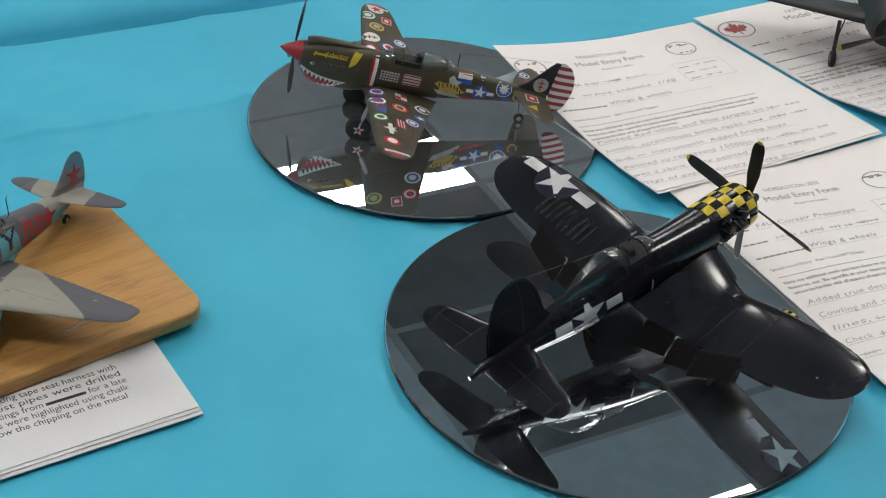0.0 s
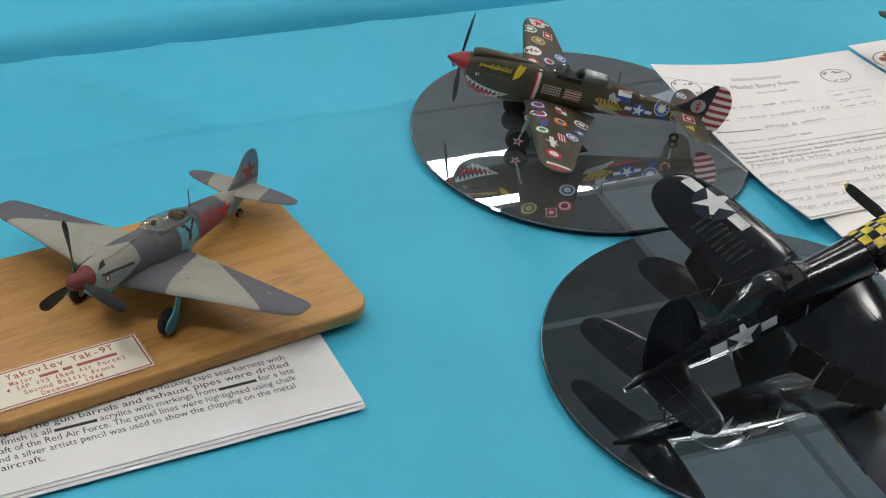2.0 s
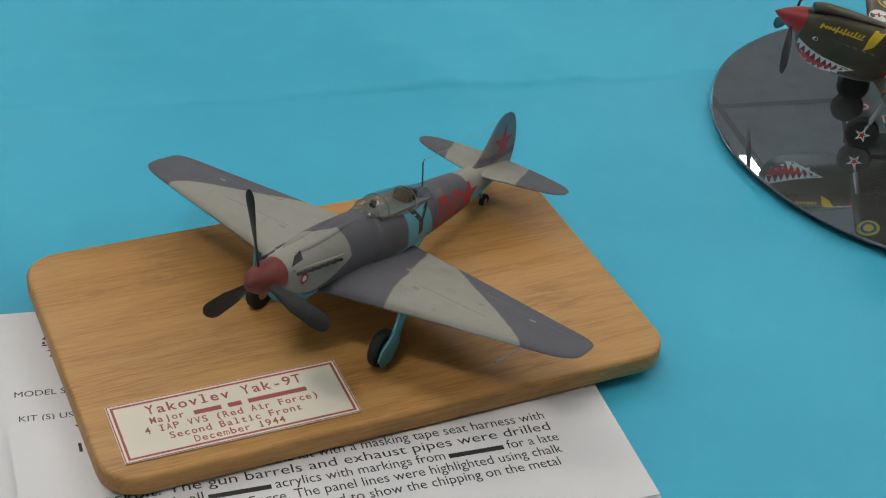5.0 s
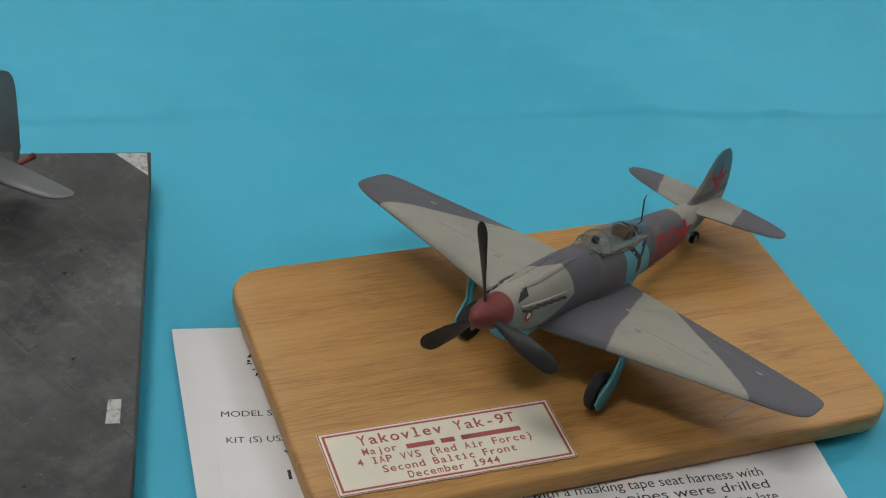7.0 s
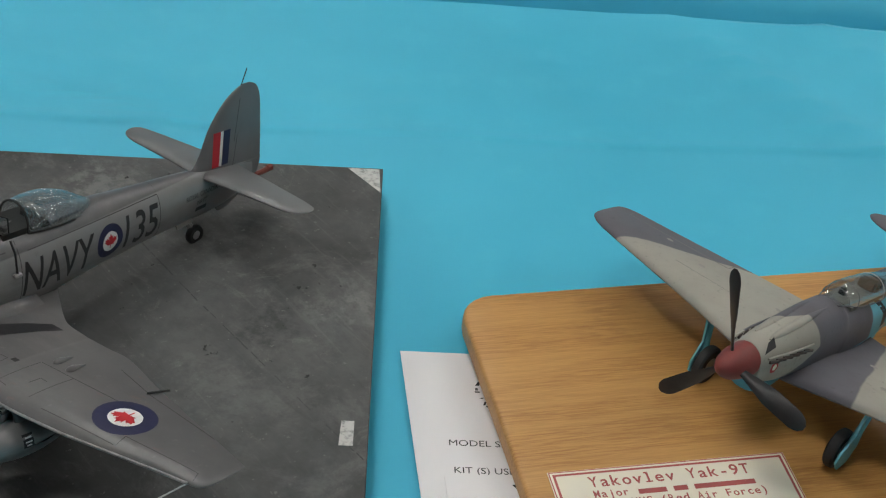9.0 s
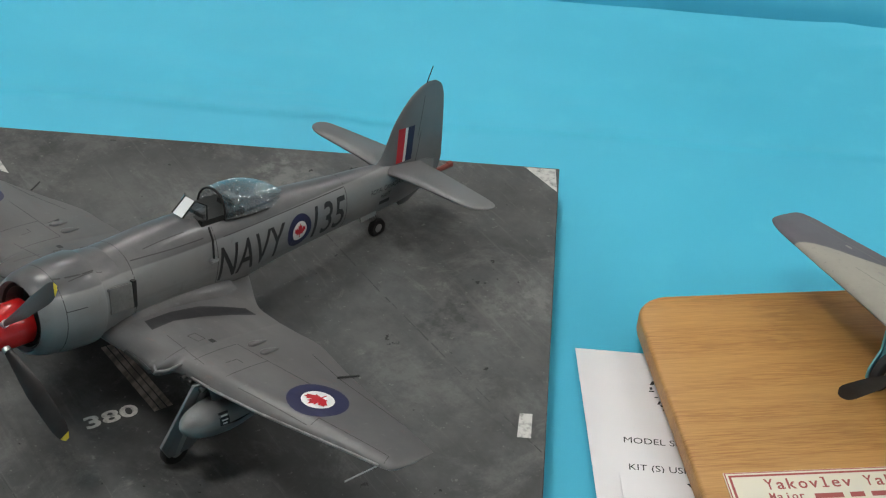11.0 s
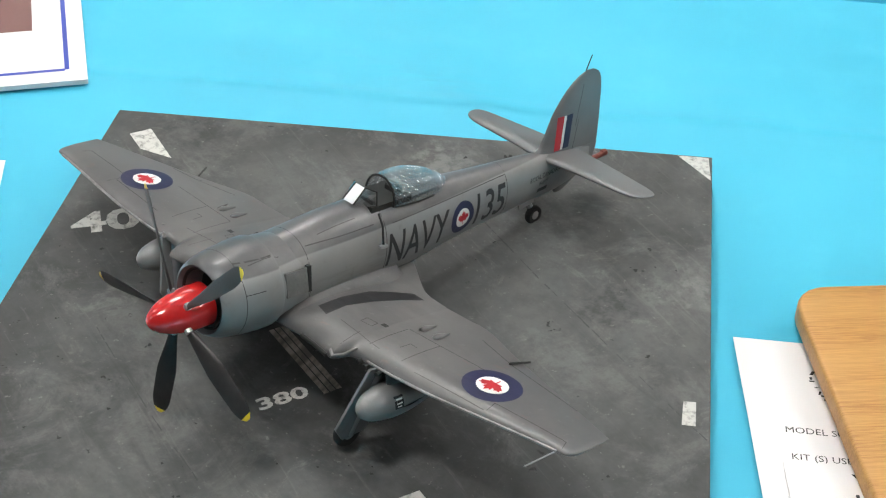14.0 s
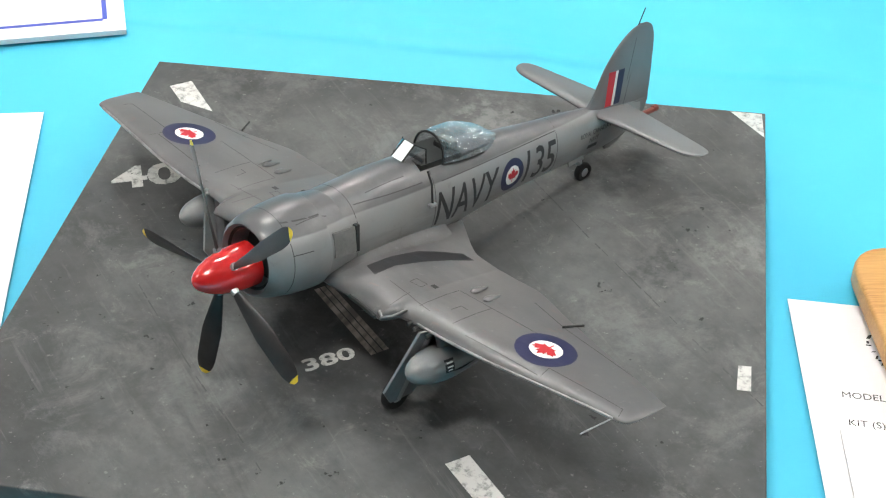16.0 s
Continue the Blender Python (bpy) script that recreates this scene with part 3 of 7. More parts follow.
def write(ob, tree, tl, u, v, bm, x, y, mat, name="print", step=0.02, lift=0.00008):
    """Prints on a sheet: x to the right and y down from its top left corner, in metres."""
    uu, vv = u.normalized(), Vector((-u.normalized().y, u.normalized().x))
    o = tl + uu * x - vv * y
    return mark(name, bm, mat, ob, tree, (o.x, o.y, 0.1), (uu.x, uu.y, 0), (vv.x, vv.y, 0), step, lift)


def scribble(rng, length, size):
    """Handwriting that cannot be read, as short uneven bars."""
    polys, x = [], 0.0
    while x < length:
        w = rng.uniform(1.2, 4.2) * size
        polys.append(rect(w, size * rng.uniform(0.08, 0.16), x + w / 2, size * rng.uniform(0.15, 0.45), 0.1 * size))
        for _ in range(max(2, int(2.6 * w / size))):
            polys.append(rect(size * 0.09, size * rng.uniform(0.35, 0.9), x + rng.uniform(0, w), size * 0.35, 0.12 * size))
        x += w + size * rng.uniform(0.5, 0.9)
    return flat(*polys)


def entry_form(quad, z, label, curl=None, seed=1, seal=INK_SOFT, fields=(), lines=(), span=1.0, height=1.0, turn=0.0, first=0.685, pitch=0.054):
    """A printed form; its fields and lines hold what can be read, with bars for the rest."""
    ob, tree, tl, u, v = sheet("entry_form", quad, z, label, 2, PAPER, curl)
    rng = random.Random(seed)
    W, H = u.length * span, v.length * height
    u = Matrix.Rotation(radians(turn), 2) @ u
    put = lambda bm, x, y, m, n="print": write(ob, tree, tl, u, v, bm, x, y, m, n, 0.006, 0.0004)

    def hand(text, x, y, size, width):
        """Handwriting: words that can be read, and bars where a star stands."""
        for k, word in enumerate(text.split("|")):
            if word.startswith("*"):
                n = float(word[1:]) * W
                put(scribble(rng, n, size * 0.75), x, y, PENCIL, "handwriting")
                x += n + size * 0.8
            else:
                bm = words(word, size, lean=0.22, spread=1.1)
                for q in bm.verts:
                    q.co.y += 0.06 * size * math.sin(q.co.x / size * 1.3 + k)
                n = len(word) * size * 0.62
                put(fit_width(bm, n), x, y, PENCIL, "handwriting")
                x += n + size * 0.7

    put(fit_width(words("NOREASTCON 2023", W * 0.030), W * 0.25), W * 0.345, H * 0.112, INK_SOFT, "heading")
    put(fit_width(words("Model Entry Form", W * 0.044), W * 0.335), W * 0.31, H * 0.166, INK_SOFT, "heading")
    put(fit_width(words("Please Print Legibly", W * 0.018), W * 0.15), W * 0.41, H * 0.205, INK_SOFT, "heading")
    # Seals in the two upper corners.
    oval = disc(W * 0.072, squash=0.8)
    for sx, m in ((0.09, seal), (0.845, INK_SOFT)):
        put(flat(*[[a, b, (b[0] * 0.93, b[1] * 0.93), (a[0] * 0.93, a[1] * 0.93)] for a, b in zip(oval, oval[1:] + oval[:1])]), W * sx, H * 0.15, INK_SOFT, "seal")
        if seal is RED_INK and m is seal:
            put(flat(leaf(W * 0.05)), W * sx, H * 0.15, m, "seal")
        else:
            put(flat(*[rect(W * rng.uniform(0.008, 0.026), H * 0.007, W * rng.uniform(-0.045, 0.045), H * rng.choice((0.028, 0.02, -0.032)), W * 0.004) for _ in range(9)]), W * sx, H * 0.15, m, "seal")
    put(flat(rect(W * 0.24, W * 0.0015, 0, 0), rect(W * 0.24, W * 0.0015, 0, -H * 0.13), rect(W * 0.0015, H * 0.13, -W * 0.12, -H * 0.065), rect(W * 0.0015, H * 0.13, W * 0.12, -H * 0.065)), W * 0.84, H * 0.25, FAINT)
    for k in range(3):
        put(flat(rect(W * 0.05, H * 0.006)), W * 0.76, H * (0.282 + 0.042 * k), FAINT)
        put(scribble(rng, W * 0.06, W * 0.022), W * 0.81, H * (0.285 + 0.042 * k), PENCIL, "handwriting")
    for y, label_w, text in zip((0.29, 0.362, 0.435), (0.10, 0.13, 0.22), fields):
        put(flat(*[rect(W * 0.022, H * 0.007, W * (0.011 + 0.027 * q), 0) for q in range(int(label_w / 0.027))]), W * 0.06, H * y, INK_SOFT)
        put(flat(rect(W * 0.5, W * 0.0012, W * 0.25, -H * 0.008)), W * (0.06 + label_w), H * y, FAINT, "rule")
        hand(text, W * (0.075 + label_w), H * y, W * 0.034, 0)
    put(fit_width(words("Special Award Entry:   Best \"I Love NY\" Subject", W * 0.021), W * 0.40), W * 0.07, H * 0.505, INK_SOFT)
    put(flat(rect(W * 0.86, W * 0.0025)), W * 0.5, H * 0.54, INK_SOFT, "rule")
    for k, (text, w) in enumerate((("Note any additional work you have done on your model including conversions, special paint", 0.84), ("features, etc. Be specific in your description as the judges are human too and", 0.80), ("cannot be familiar with all aspects of each kit.", 0.40))):
        put(fit_width(words(text, W * 0.022, bold=0.015), W * w), W * 0.07, H * (0.575 + 0.026 * k), INK_SOFT)
    for k, text in enumerate(lines):
        y = first + pitch * k
        put(flat(rect(W * 0.86, W * 0.0013)), W * 0.5, H * (y + 0.006), INK_SOFT, "rule")
        hand(text, W * 0.08, H * y, W * 0.0345, 0)
    return ob


FAINT = plain("faint_ink", (0.45, 0.45, 0.46), 0.6)
entry_form([(-0.0240, 0.9640), (0.1345, 1.0435), (0.2415, 0.8930), (0.0715, 0.797)], 0.0045, "white printed entry form with handwriting and a curled corner",
           lambda u, v: 0.013 * max(0.0, 1 - (u * 1.6 + v * 1.4)) ** 1.5 + 0.010 * max(0.0, v - 0.8) * max(0.0, 0.5 - u) * 4, 3,
           fields=("*0.18|*0.12", "*0.22|*0.1|1/48", "Wings & wheels"),
           lines=("Painted Red white and blue stripes on|*0.15", "bombs, scratchbuilt bomb racks|*0.08|*0.16", "*0.14|instruments. Added brake lines", "Painted to represent 15000th|*0.3", "was a show plane painted in|*0.12|paint with", "flags of every country to use|*0.12"), span=0.96, turn=-1.5, first=0.655, pitch=0.058)
entry_form([(0.081, 0.805), (0.262, 0.902), (0.361, 0.722), (0.172, 0.623)], 0.0005, "white printed entry form with handwriting, lapping over a mirror",
           lambda u, v: 0.0044 * (1 - min(1.0, max(0.0, (u - 0.14) / 0.5)) ** 2 * (3 - 2 * min(1.0, max(0.0, (u - 0.14) / 0.5)))), 5,
           fields=("F4U Corsair Prototype", "*0.12|and|*0.24|1/48", "Wings & wheels"),
           lines=("Added true details|*0.3", "Cowling and|*0.35", "lines, |*0.4", "Check|*0.3", "*0.5"), span=0.84, height=0.945, turn=-5.0, pitch=0.065)
entry_form([(0.1380, 1.0590), (0.332, 1.163), (0.441, 1.004), (0.2480, 0.9020)], 0.0004, "white printed entry form with a red seal",
           lambda u, v: 0.012 * max(0.0, v - 0.7) * 3 * max(0.0, 1 - u * 2), 8, RED_INK,
           fields=("*0.4", "*0.35", "*0.3"), lines=("*0.75", "*0.7", "*0.78", "*0.6", "*0.7", "*0.3"))


def build_notes():
    # The sheet folded in three with the modeller's notes, half under the wooden board.
    U, V = Vector((0.866, 0.5)), Vector((-0.5, 0.866))
    at = lambda a, b: tuple(U * a + V * b)
    ob, tree, tl, u, v = sheet("folded_notes", [at(-0.0885, 0.6885), at(0.1276, 0.6885), at(0.1276, 0.603), at(-0.0885, 0.603)], 0.0012, "folded white sheet of printed notes under the wooden board", 3, PAPER_COOL, thick=0.0004)
    put = lambda bm, x, y, m, st=0.03: write(ob, tree, tl, u, v, bm, x, y, m, "print", st)
    size, pitch, y0 = 0.0062, 0.0060, 0.0395
    rows = (("from the kit with a masking tape seat harness with", 0.062), ("p/e cockpit. The gun barrels and exhaust pipes were drilled", 0.0), ("out. The finish is all", 0.0), ("war aircraft of the Red Air Force. The panel lines were highlighted using chalk", 0.0), ("pastels and a silver artists pencil was used to show the chipping on the metal", 0.0), ("of the aircraft.", 0.0))
    left_x, wide = 0.012, 0.178
    for k, (text, _) in enumerate(rows):
        bm = words(text, size)
        if k == 2:
            put(fit_width(bm, 0.048), left_x, y0 + pitch * k, INK)
            put(flat(rect(0.022, 0.0022, 0.011, 0.0012)), left_x + 0.0495, y0 + pitch * k, INK)
            put(fit_width(words("acrylics with markings from", size), 0.062), left_x + 0.073, y0 + pitch * k, INK)
            put(flat(rect(0.021, 0.0022, 0.0105, 0.0012)), left_x + 0.1365, y0 + pitch * k, INK)
            put(fit_width(words("for a late", size), 0.020), left_x + 0.159, y0 + pitch * k, INK)
            continue
        x = 0.062 if k == 0 else 0.0
        put(fit_width(bm, 0.04 if k == 5 else wide - x - (0.003 if k == 4 else 0)), left_x + x, y0 + pitch * k, INK)
    put(fit_width(words("Y", 0.0065, bold=0.04), 0.0045), 0.0228, 0.0095, INK)
    put(flat(rect(0.0012, 0.0045, 0.001, 0.002), rect(0.0012, 0.0045, 0.005, 0.002)), 0.0222, 0.0185, INK)
    # The form under it, with its printed rows.
    A, B = Vector((0.902, 0.431)), Vector((-0.5, 0.866))
    c = Vector((-0.462, 0.606))
    ob, tree, tl, u, v = sheet("model_form", [tuple(c), tuple(c + A * 0.205), tuple(c + A * 0.205 - B * 0.125), tuple(c - B * 0.125)], 0.0002, "white printed form lying under the folded notes", 1, PAPER_COOL)
    put = lambda bm, x, y, m, st=0.03: write(ob, tree, tl, u, v, bm, x, y, m, "print", st)
    put(fit_width(words("MODEL SUBJECT", 0.0042), 0.0335), 0.0165, 0.0490, INK)
    put(fit_width(words("KIT (S) USED", 0.0042), 0.0245), 0.0178, 0.0622, INK)
    put(flat(rect(0.0014, 0.0022, 0.0287, -0.0045, 0.0006), rect(0.0010, 0.0014, 0.0279, -0.0075), rect(0.0020, 0.0007, 0.0281, -0.0090), rect(0.0012, 0.0006, 0.0296, -0.0122, 0.0004), rect(0.0008, 0.0018, 0.0305, -0.0150, 0.0003), rect(0.0014, 0.0008, 0.0316, -0.0165), rect(0.0010, 0.0016, 0.0324, -0.0182, 0.0003)), 0.0, 0.012, INK)


build_notes()

# A loose sheet and a bordered picture card beyond the square base.
d1, d2 = Vector((0.79, 0.613)), Vector((-0.6, 0.8))
c = Vector((-0.77, 0.536))
sheet("loose_sheet", [tuple(c - d1 * 0.2), tuple(c), tuple(c - d2 * 0.26), tuple(c - d1 * 0.2 - d2 * 0.26)], 0.0006, "blank white sheet of paper", 1, PAPER_COOL)


def build_card():
    d1, d2 = Vector((0.716, 0.698)), Vector((-0.698, 0.716))
    c = Vector((-0.782, 0.602))
    ob, tree, tl, u, v = sheet("picture_card", [tuple(c - d1 * 0.15 + d2 * 0.2), tuple(c + d2 * 0.2), tuple(c), tuple(c - d1 * 0.15)], 0.0006, "white picture card with a thin blue border", 1, PAPER_COOL, None, 0.0025, 2, "card")
    put = lambda bm, x, y, m: write(ob, tree, tl, u, v, bm, x, y, m, "card_border", 0.05)
    put(flat(rect(0.13, 0.0022, 0.075, 0)), 0.0, 0.19, BLUE_INK)
    put(flat(rect(0.0022, 0.18, 0, 0)), 0.141, 0.10, BLUE_INK)
    put(flat(rect(0.0022, 0.18, 0, 0)), 0.009, 0.10, BLUE_INK)
    put(flat(rect(0.11, 0.12)), 0.071, 0.092, plain("faded_photograph", (0.20, 0.10, 0.09), 0.4))


build_card()


# ---- mirrors, board and base ----
def round_mirror(x, y, r, label, glass):
    ob = thing("round_mirror", pose(x, y, 0), label, "mirror", "round mirrors")
    part("mirror_glass", lathe([(0.0024, 0.0001), (0.0024, r - 0.0002), (0.0032, r), (0.0040, r - 0.0006), (0.0040, 0.0001)], pose(0, 0, 0, 0, -90, 0), 128, caps=False), glass, ob)
    part("mirror_edge", lathe([(0.0004, 0.02), (0.0004, r - 0.007), (0.0019, r - 0.0004), (0.0024, r + 0.0003), (0.0031, r + 0.0003), (0.0031, r - 0.002)], pose(0, 0, 0, 0, -90, 0), 128, caps=False), plain("mirror_edge", (0.012, 0.02, 0.02), 0.12), ob, "dark green cut edge of the glass")


round_mirror(-0.0735, 0.881, 0.1166, "round frameless smoked mirror under a model aircraft", DUSTY_MIRROR)
round_mirror(0.0315, 0.6555, 0.1292, "larger round smoked mirror lying on the cloth", MIRROR)


def build_board():
    ob = thing("bamboo_board", Matrix(), "rounded bamboo board with a printed plate", "wooden board")
    u, v = Vector((0.839, 0.544)), Vector((-0.544, 0.839))
    mid = u * 0.0804 + v * 0.7161
    ob.matrix_basis = pose(mid.x, mid.y, 0, 0, 0, 36.1)
    bm = slab(rounded(0.2235, 0.1327, 0.014), 0.0038, 0.0125, 0.0016)
    part("board", bm, BAMBOO, ob)
    # The plate lies on the board.
    pl = thing("name_plate", pose(-0.3443, 0.5734, 0.0127, 0, 0, 35.2), "cream card plate with red printing", "name plate")
    base = part("plate_card", slab(rect(0.0857, 0.0297), 0, 0.0004), CARD, pl, "", 0)
    tree = surface(base)
    for w, h, cx, cy in ((0.0829, 0.0009, 0, 0.0131), (0.0829, 0.0009, 0, -0.0131), (0.0009, 0.0253, 0.041, 0), (0.0009, 0.0253, -0.041, 0), (0.0853, 0.0004, 0, 0.0145), (0.0853, 0.0004, 0, -0.0145), (0.0004, 0.0286, 0.04245, 0), (0.0004, 0.0286, -0.04245, 0)):
        mark("plate_border", flat(rect(w, h, cx, cy)), RED_INK, pl, tree, (0, 0, 0.01), (1, 0, 0), (0, 1, 0), 0, 0.00005)
    for text, size, y, width in (("Yakovlev Yak-9T", 0.0067, 0.0066, 0.0585), ("Major", 0.0046, 0.0018, 0.0128), ("4 IAP VVS (Red Air Force)", 0.0046, -0.0028, 0.0640), ("Second Baltic Front", 0.0046, -0.0073, 0.0488), ("December 1944", 0.0046, -0.0116, 0.0334)):
        bm = typed(text, size, width)
        mark("plate_print", bm, RED_INK, pl, tree, (-width / 2 - 0.001 - (0.0225 if text == "Major" else 0.0), y, 0.01), (1, 0, 0), (0, 1, 0), 0, 0.00005)
    mark("plate_print", flat(rect(0.010, 0.0022, -0.008, 0), rect(0.005, 0.0022, 0.002, 0), rect(0.022, 0.0022, 0.018, 0)), RED_INK, pl, tree, (-0.001, 0.0028, 0.01), (1, 0, 0), (0, 1, 0), 0, 0.00005)


build_board()


def build_deck():
    ob = thing("display_base", Matrix(), "square grey display base painted as a worn steel deck", "display base")
    quad = [(-0.740, 0.577), (-0.653, 0.358), (-0.4128, 0.465), (-0.510, 0.691)]
    b = part("deck", slab(quad, 0.0, 0.016, 0.0007), DECK, ob)
    tree = surface(b)
    chalk = Tree("worn_white_paint", 0.7)
    chalk_mat = chalk.done(chalk.mix(chalk.step(chalk.noise(300, 6, rough=0.7), 0.46, 0.70), (0.54, 0.53, 0.505), (0.17, 0.17, 0.165)))
    wood = Tree("grey_plank", 0.7)
    wood_mat = wood.done(wood.mix(wood.step(wood.noise(160, 5, (1.6, 0.5, 1)), 0.35, 0.65), (0.34, 0.30, 0.26), (0.12, 0.105, 0.095)))
    seam_mat = plain("seam_shadow", (0.052, 0.053, 0.053), 0.8)
    X, Y = (1, 0, 0), (0, 1, 0)
    for name, poly in (("corner_mark", [(-0.523, 0.6835), (-0.5035, 0.6745), (-0.511, 0.6892)]), ("edge_mark", [(-0.4585, 0.547), (-0.4545, 0.549), (-0.4498, 0.538), (-0.4542, 0.536)]),
                       ("line_mark", [(-0.724, 0.565), (-0.713, 0.559), (-0.698, 0.561), (-0.719, 0.573)]), ("line_mark", [(-0.518, 0.4535), (-0.496, 0.4430), (-0.4905, 0.4500), (-0.5135, 0.4610)])):
        mark(name, flat(poly), chalk_mat, ob, tree, (0, 0, 0.05), X, Y, 0, 0.0001)
    for k in range(3):
        a, b = k / 3 + 0.03, (k + 1) / 3 - 0.03
        mix = lambda p, q, f: (p[0] + (q[0] - p[0]) * f, p[1] + (q[1] - p[1]) * f)
        p0, p1, p2, p3 = (-0.6005, 0.4965), (-0.565, 0.4805), (-0.5615, 0.4870), (-0.597, 0.5025)
        mark("deck_plank", flat([mix(p0, p3, a), mix(p1, p2, a), mix(p1, p2, b), mix(p0, p3, b)]), wood_mat, ob, tree, (0, 0, 0.05), X, Y, 0, 0.0001)
    for text, size, x, y, a, w in (("40", 0.018, -0.6975, 0.4995, 45, 0.027), ("380", 0.0078, -0.5785, 0.4620, 57, 0.0185)):
        d = (math.cos(radians(a)), math.sin(radians(a)), 0)
        mark("deck_number", fit_width(words(text, size, bold=0.03), w), chalk_mat, ob, tree, (x, y, 0.05), d, (-d[1], d[0], 0), 0, 0.0001)
    # Plate seams and scored lines across the deck, broken by wear.
    rng = random.Random(4)
    for p, w in (([(-0.600, 0.613), (-0.574, 0.600), (-0.548, 0.586), (-0.533, 0.578), (-0.507, 0.565), (-0.493, 0.558), (-0.473, 0.548), (-0.444, 0.534)], 0.0006), ([(-0.657, 0.466), (-0.637, 0.455), (-0.600, 0.436), (-0.580, 0.427), (-0.56, 0.4165)], 0.0005), ([(-0.548, 0.527), (-0.520, 0.512)], 0.0004)):
        for (ax, ay), (bx, by) in zip(p, p[1:]):
            n = max(2, int(math.hypot(bx - ax, by - ay) / 0.004))
            for k in range(n):
                if rng.random() < 0.22:
                    continue
                f, g = k / n, (k + rng.uniform(0.7, 1.05)) / n
                j = rng.uniform(-0.0002, 0.0002)
                mark("deck_seam", stroke([(ax + (bx - ax) * f + j, ay + (by - ay) * f), (ax + (bx - ax) * g + j, ay + (by - ay) * g)], w * rng.uniform(0.5, 1.1)), seam_mat, ob, tree, (0, 0, 0.05), X, Y, 0, 0.00006)
    return ob


build_deck()


# ---- aircraft paint schemes ----
def side(t, n, d, soft=0.0005, wob=0.0025, scale=70):
    """1 where a point lies beyond the plane n . p = d (in mm), with a wandering edge."""
    f = t.add(t.add(t.mul(t.x, n[0]), t.mul(t.y, n[1])), t.mul(t.z, n[2]))
    if wob:
        f = t.add(f, t.mul(t.add(t.noise(scale, 2), -0.5), wob))
    return t.step(f, d / 1000 - soft, d / 1000 + soft)


def line_side(t, a, b, **kw):
    """1 on the left hand of the way from a to b on the plan (mm)."""
    dx, dy = b[0] - a[0], b[1] - a[1]
    k = math.hypot(dx, dy)
    n = (-dy / k, dx / k, 0)
    return side(t, n, n[0] * a[0] + n[1] * a[1], **kw)


PALE, SLATE, AZURE = (0.335, 0.318, 0.275), (0.124, 0.119, 0.134), (0.12, 0.37, 0.46)


def grime(t, c, amount=0.35):
    c = t.mix(t.mul(t.step(t.noise(30, 5, (1, 0.4, 1), 0.7), 0.48, 0.68), amount * 0.7), c, t.mix(1.0, c, (0.72, 0.66, 0.60), "MULTIPLY"))
    c = t.mix(t.mul(t.step(t.noise(55, 5), 0.45, 0.75), amount * 0.6), c, t.mix(1.0, c, (0.55, 0.52, 0.48), "MULTIPLY"))
    return t.mix(t.mul(t.step(t.noise(420, 4), 0.6, 0.8), amount), c, (0.05, 0.045, 0.04))


def camo_body():
    t = Tree("camouflage_fuselage", 0.62, spec=0.3)
    c = t.mix(side(t, (-1, 0, 0.4), 48.5), PALE, SLATE)
    c = t.mix(side(t, (-1, 0, -1.8), 48.5), c, SLATE)
    c = t.mix(side(t, (-1, -2, 0), 39.6), c, SLATE)
    c = t.mix(side(t, (-1, 0, 0.2), 137), c, PALE)
    flank = t.mul(side(t, (-1, 0, 0.31), 88), t.step(t.add(t.z, t.mul(t.x, -0.03)), 0.0095, 0.0085))
    flank = t.mul(flank, side(t, (1, 0, -0.5), -105))
    c = t.mix(flank, c, AZURE)
    belly = t.step(t.add(t.z, t.mul(t.x, 0.055)), -0.0135, -0.0145)
    c = t.mix(belly, c, AZURE)
    rear = t.mul(side(t, (-1, 0, 0), 139), t.step(t.z, 0.0015, 0.0005))
    c = t.mix(rear, c, AZURE)
    t.bump(t.noise(800, 3), 0.12, 0.0002)
    return t.done(grime(t, c), t.add(t.mul(t.noise(60, 3), 0.2), 0.5))


def camo_wing():
    t = Tree("camouflage_wing", 0.62, spec=0.3)
    star_ = t.mul(line_side(t, (-57.8, -81), (-90, -47)), t.step(t.y, 0.0, -0.001))
    tip_l = line_side(t, (-83, 45), (-57, 77.5))
    root_l = line_side(t, (-47, 28), (-96, 14))
    c = t.mix(t.mul(tip_l, t.step(t.y, 0.0, 0.001)), PALE, SLATE)
    c = t.mix(t.mul(root_l, t.step(t.y, 0.0, 0.001)), c, SLATE)
    c = t.mix(star_, c, SLATE)
    t.bump(t.noise(800, 3), 0.12, 0.0002)
    return t.done(grime(t, c), t.add(t.mul(t.noise(60, 3), 0.2), 0.5))


def camo_tail():
    t = Tree("camouflage_tail", 0.62, spec=0.3)
    c = t.mix(line_side(t, (-173, 14), (-152, 19)), PALE, SLATE)
    c = t.mix(line_side(t, (-152, -16), (-173, -24)), c, SLATE)
    c = t.mix(t.mul(side(t, (0, 0, 1), 9), 0.55), c, SLATE)
    c = t.mix(t.mul(t.mul(side(t, (0, 0, 1), 7.5), side(t, (0, 0, -1), -11)), 0.8), c, SLATE)
    c = t.mix(side(t, (-0.25, 0, 1), 61), c, t.mix(0.45, SLATE, AZURE))
    return t.done(grime(t, c))


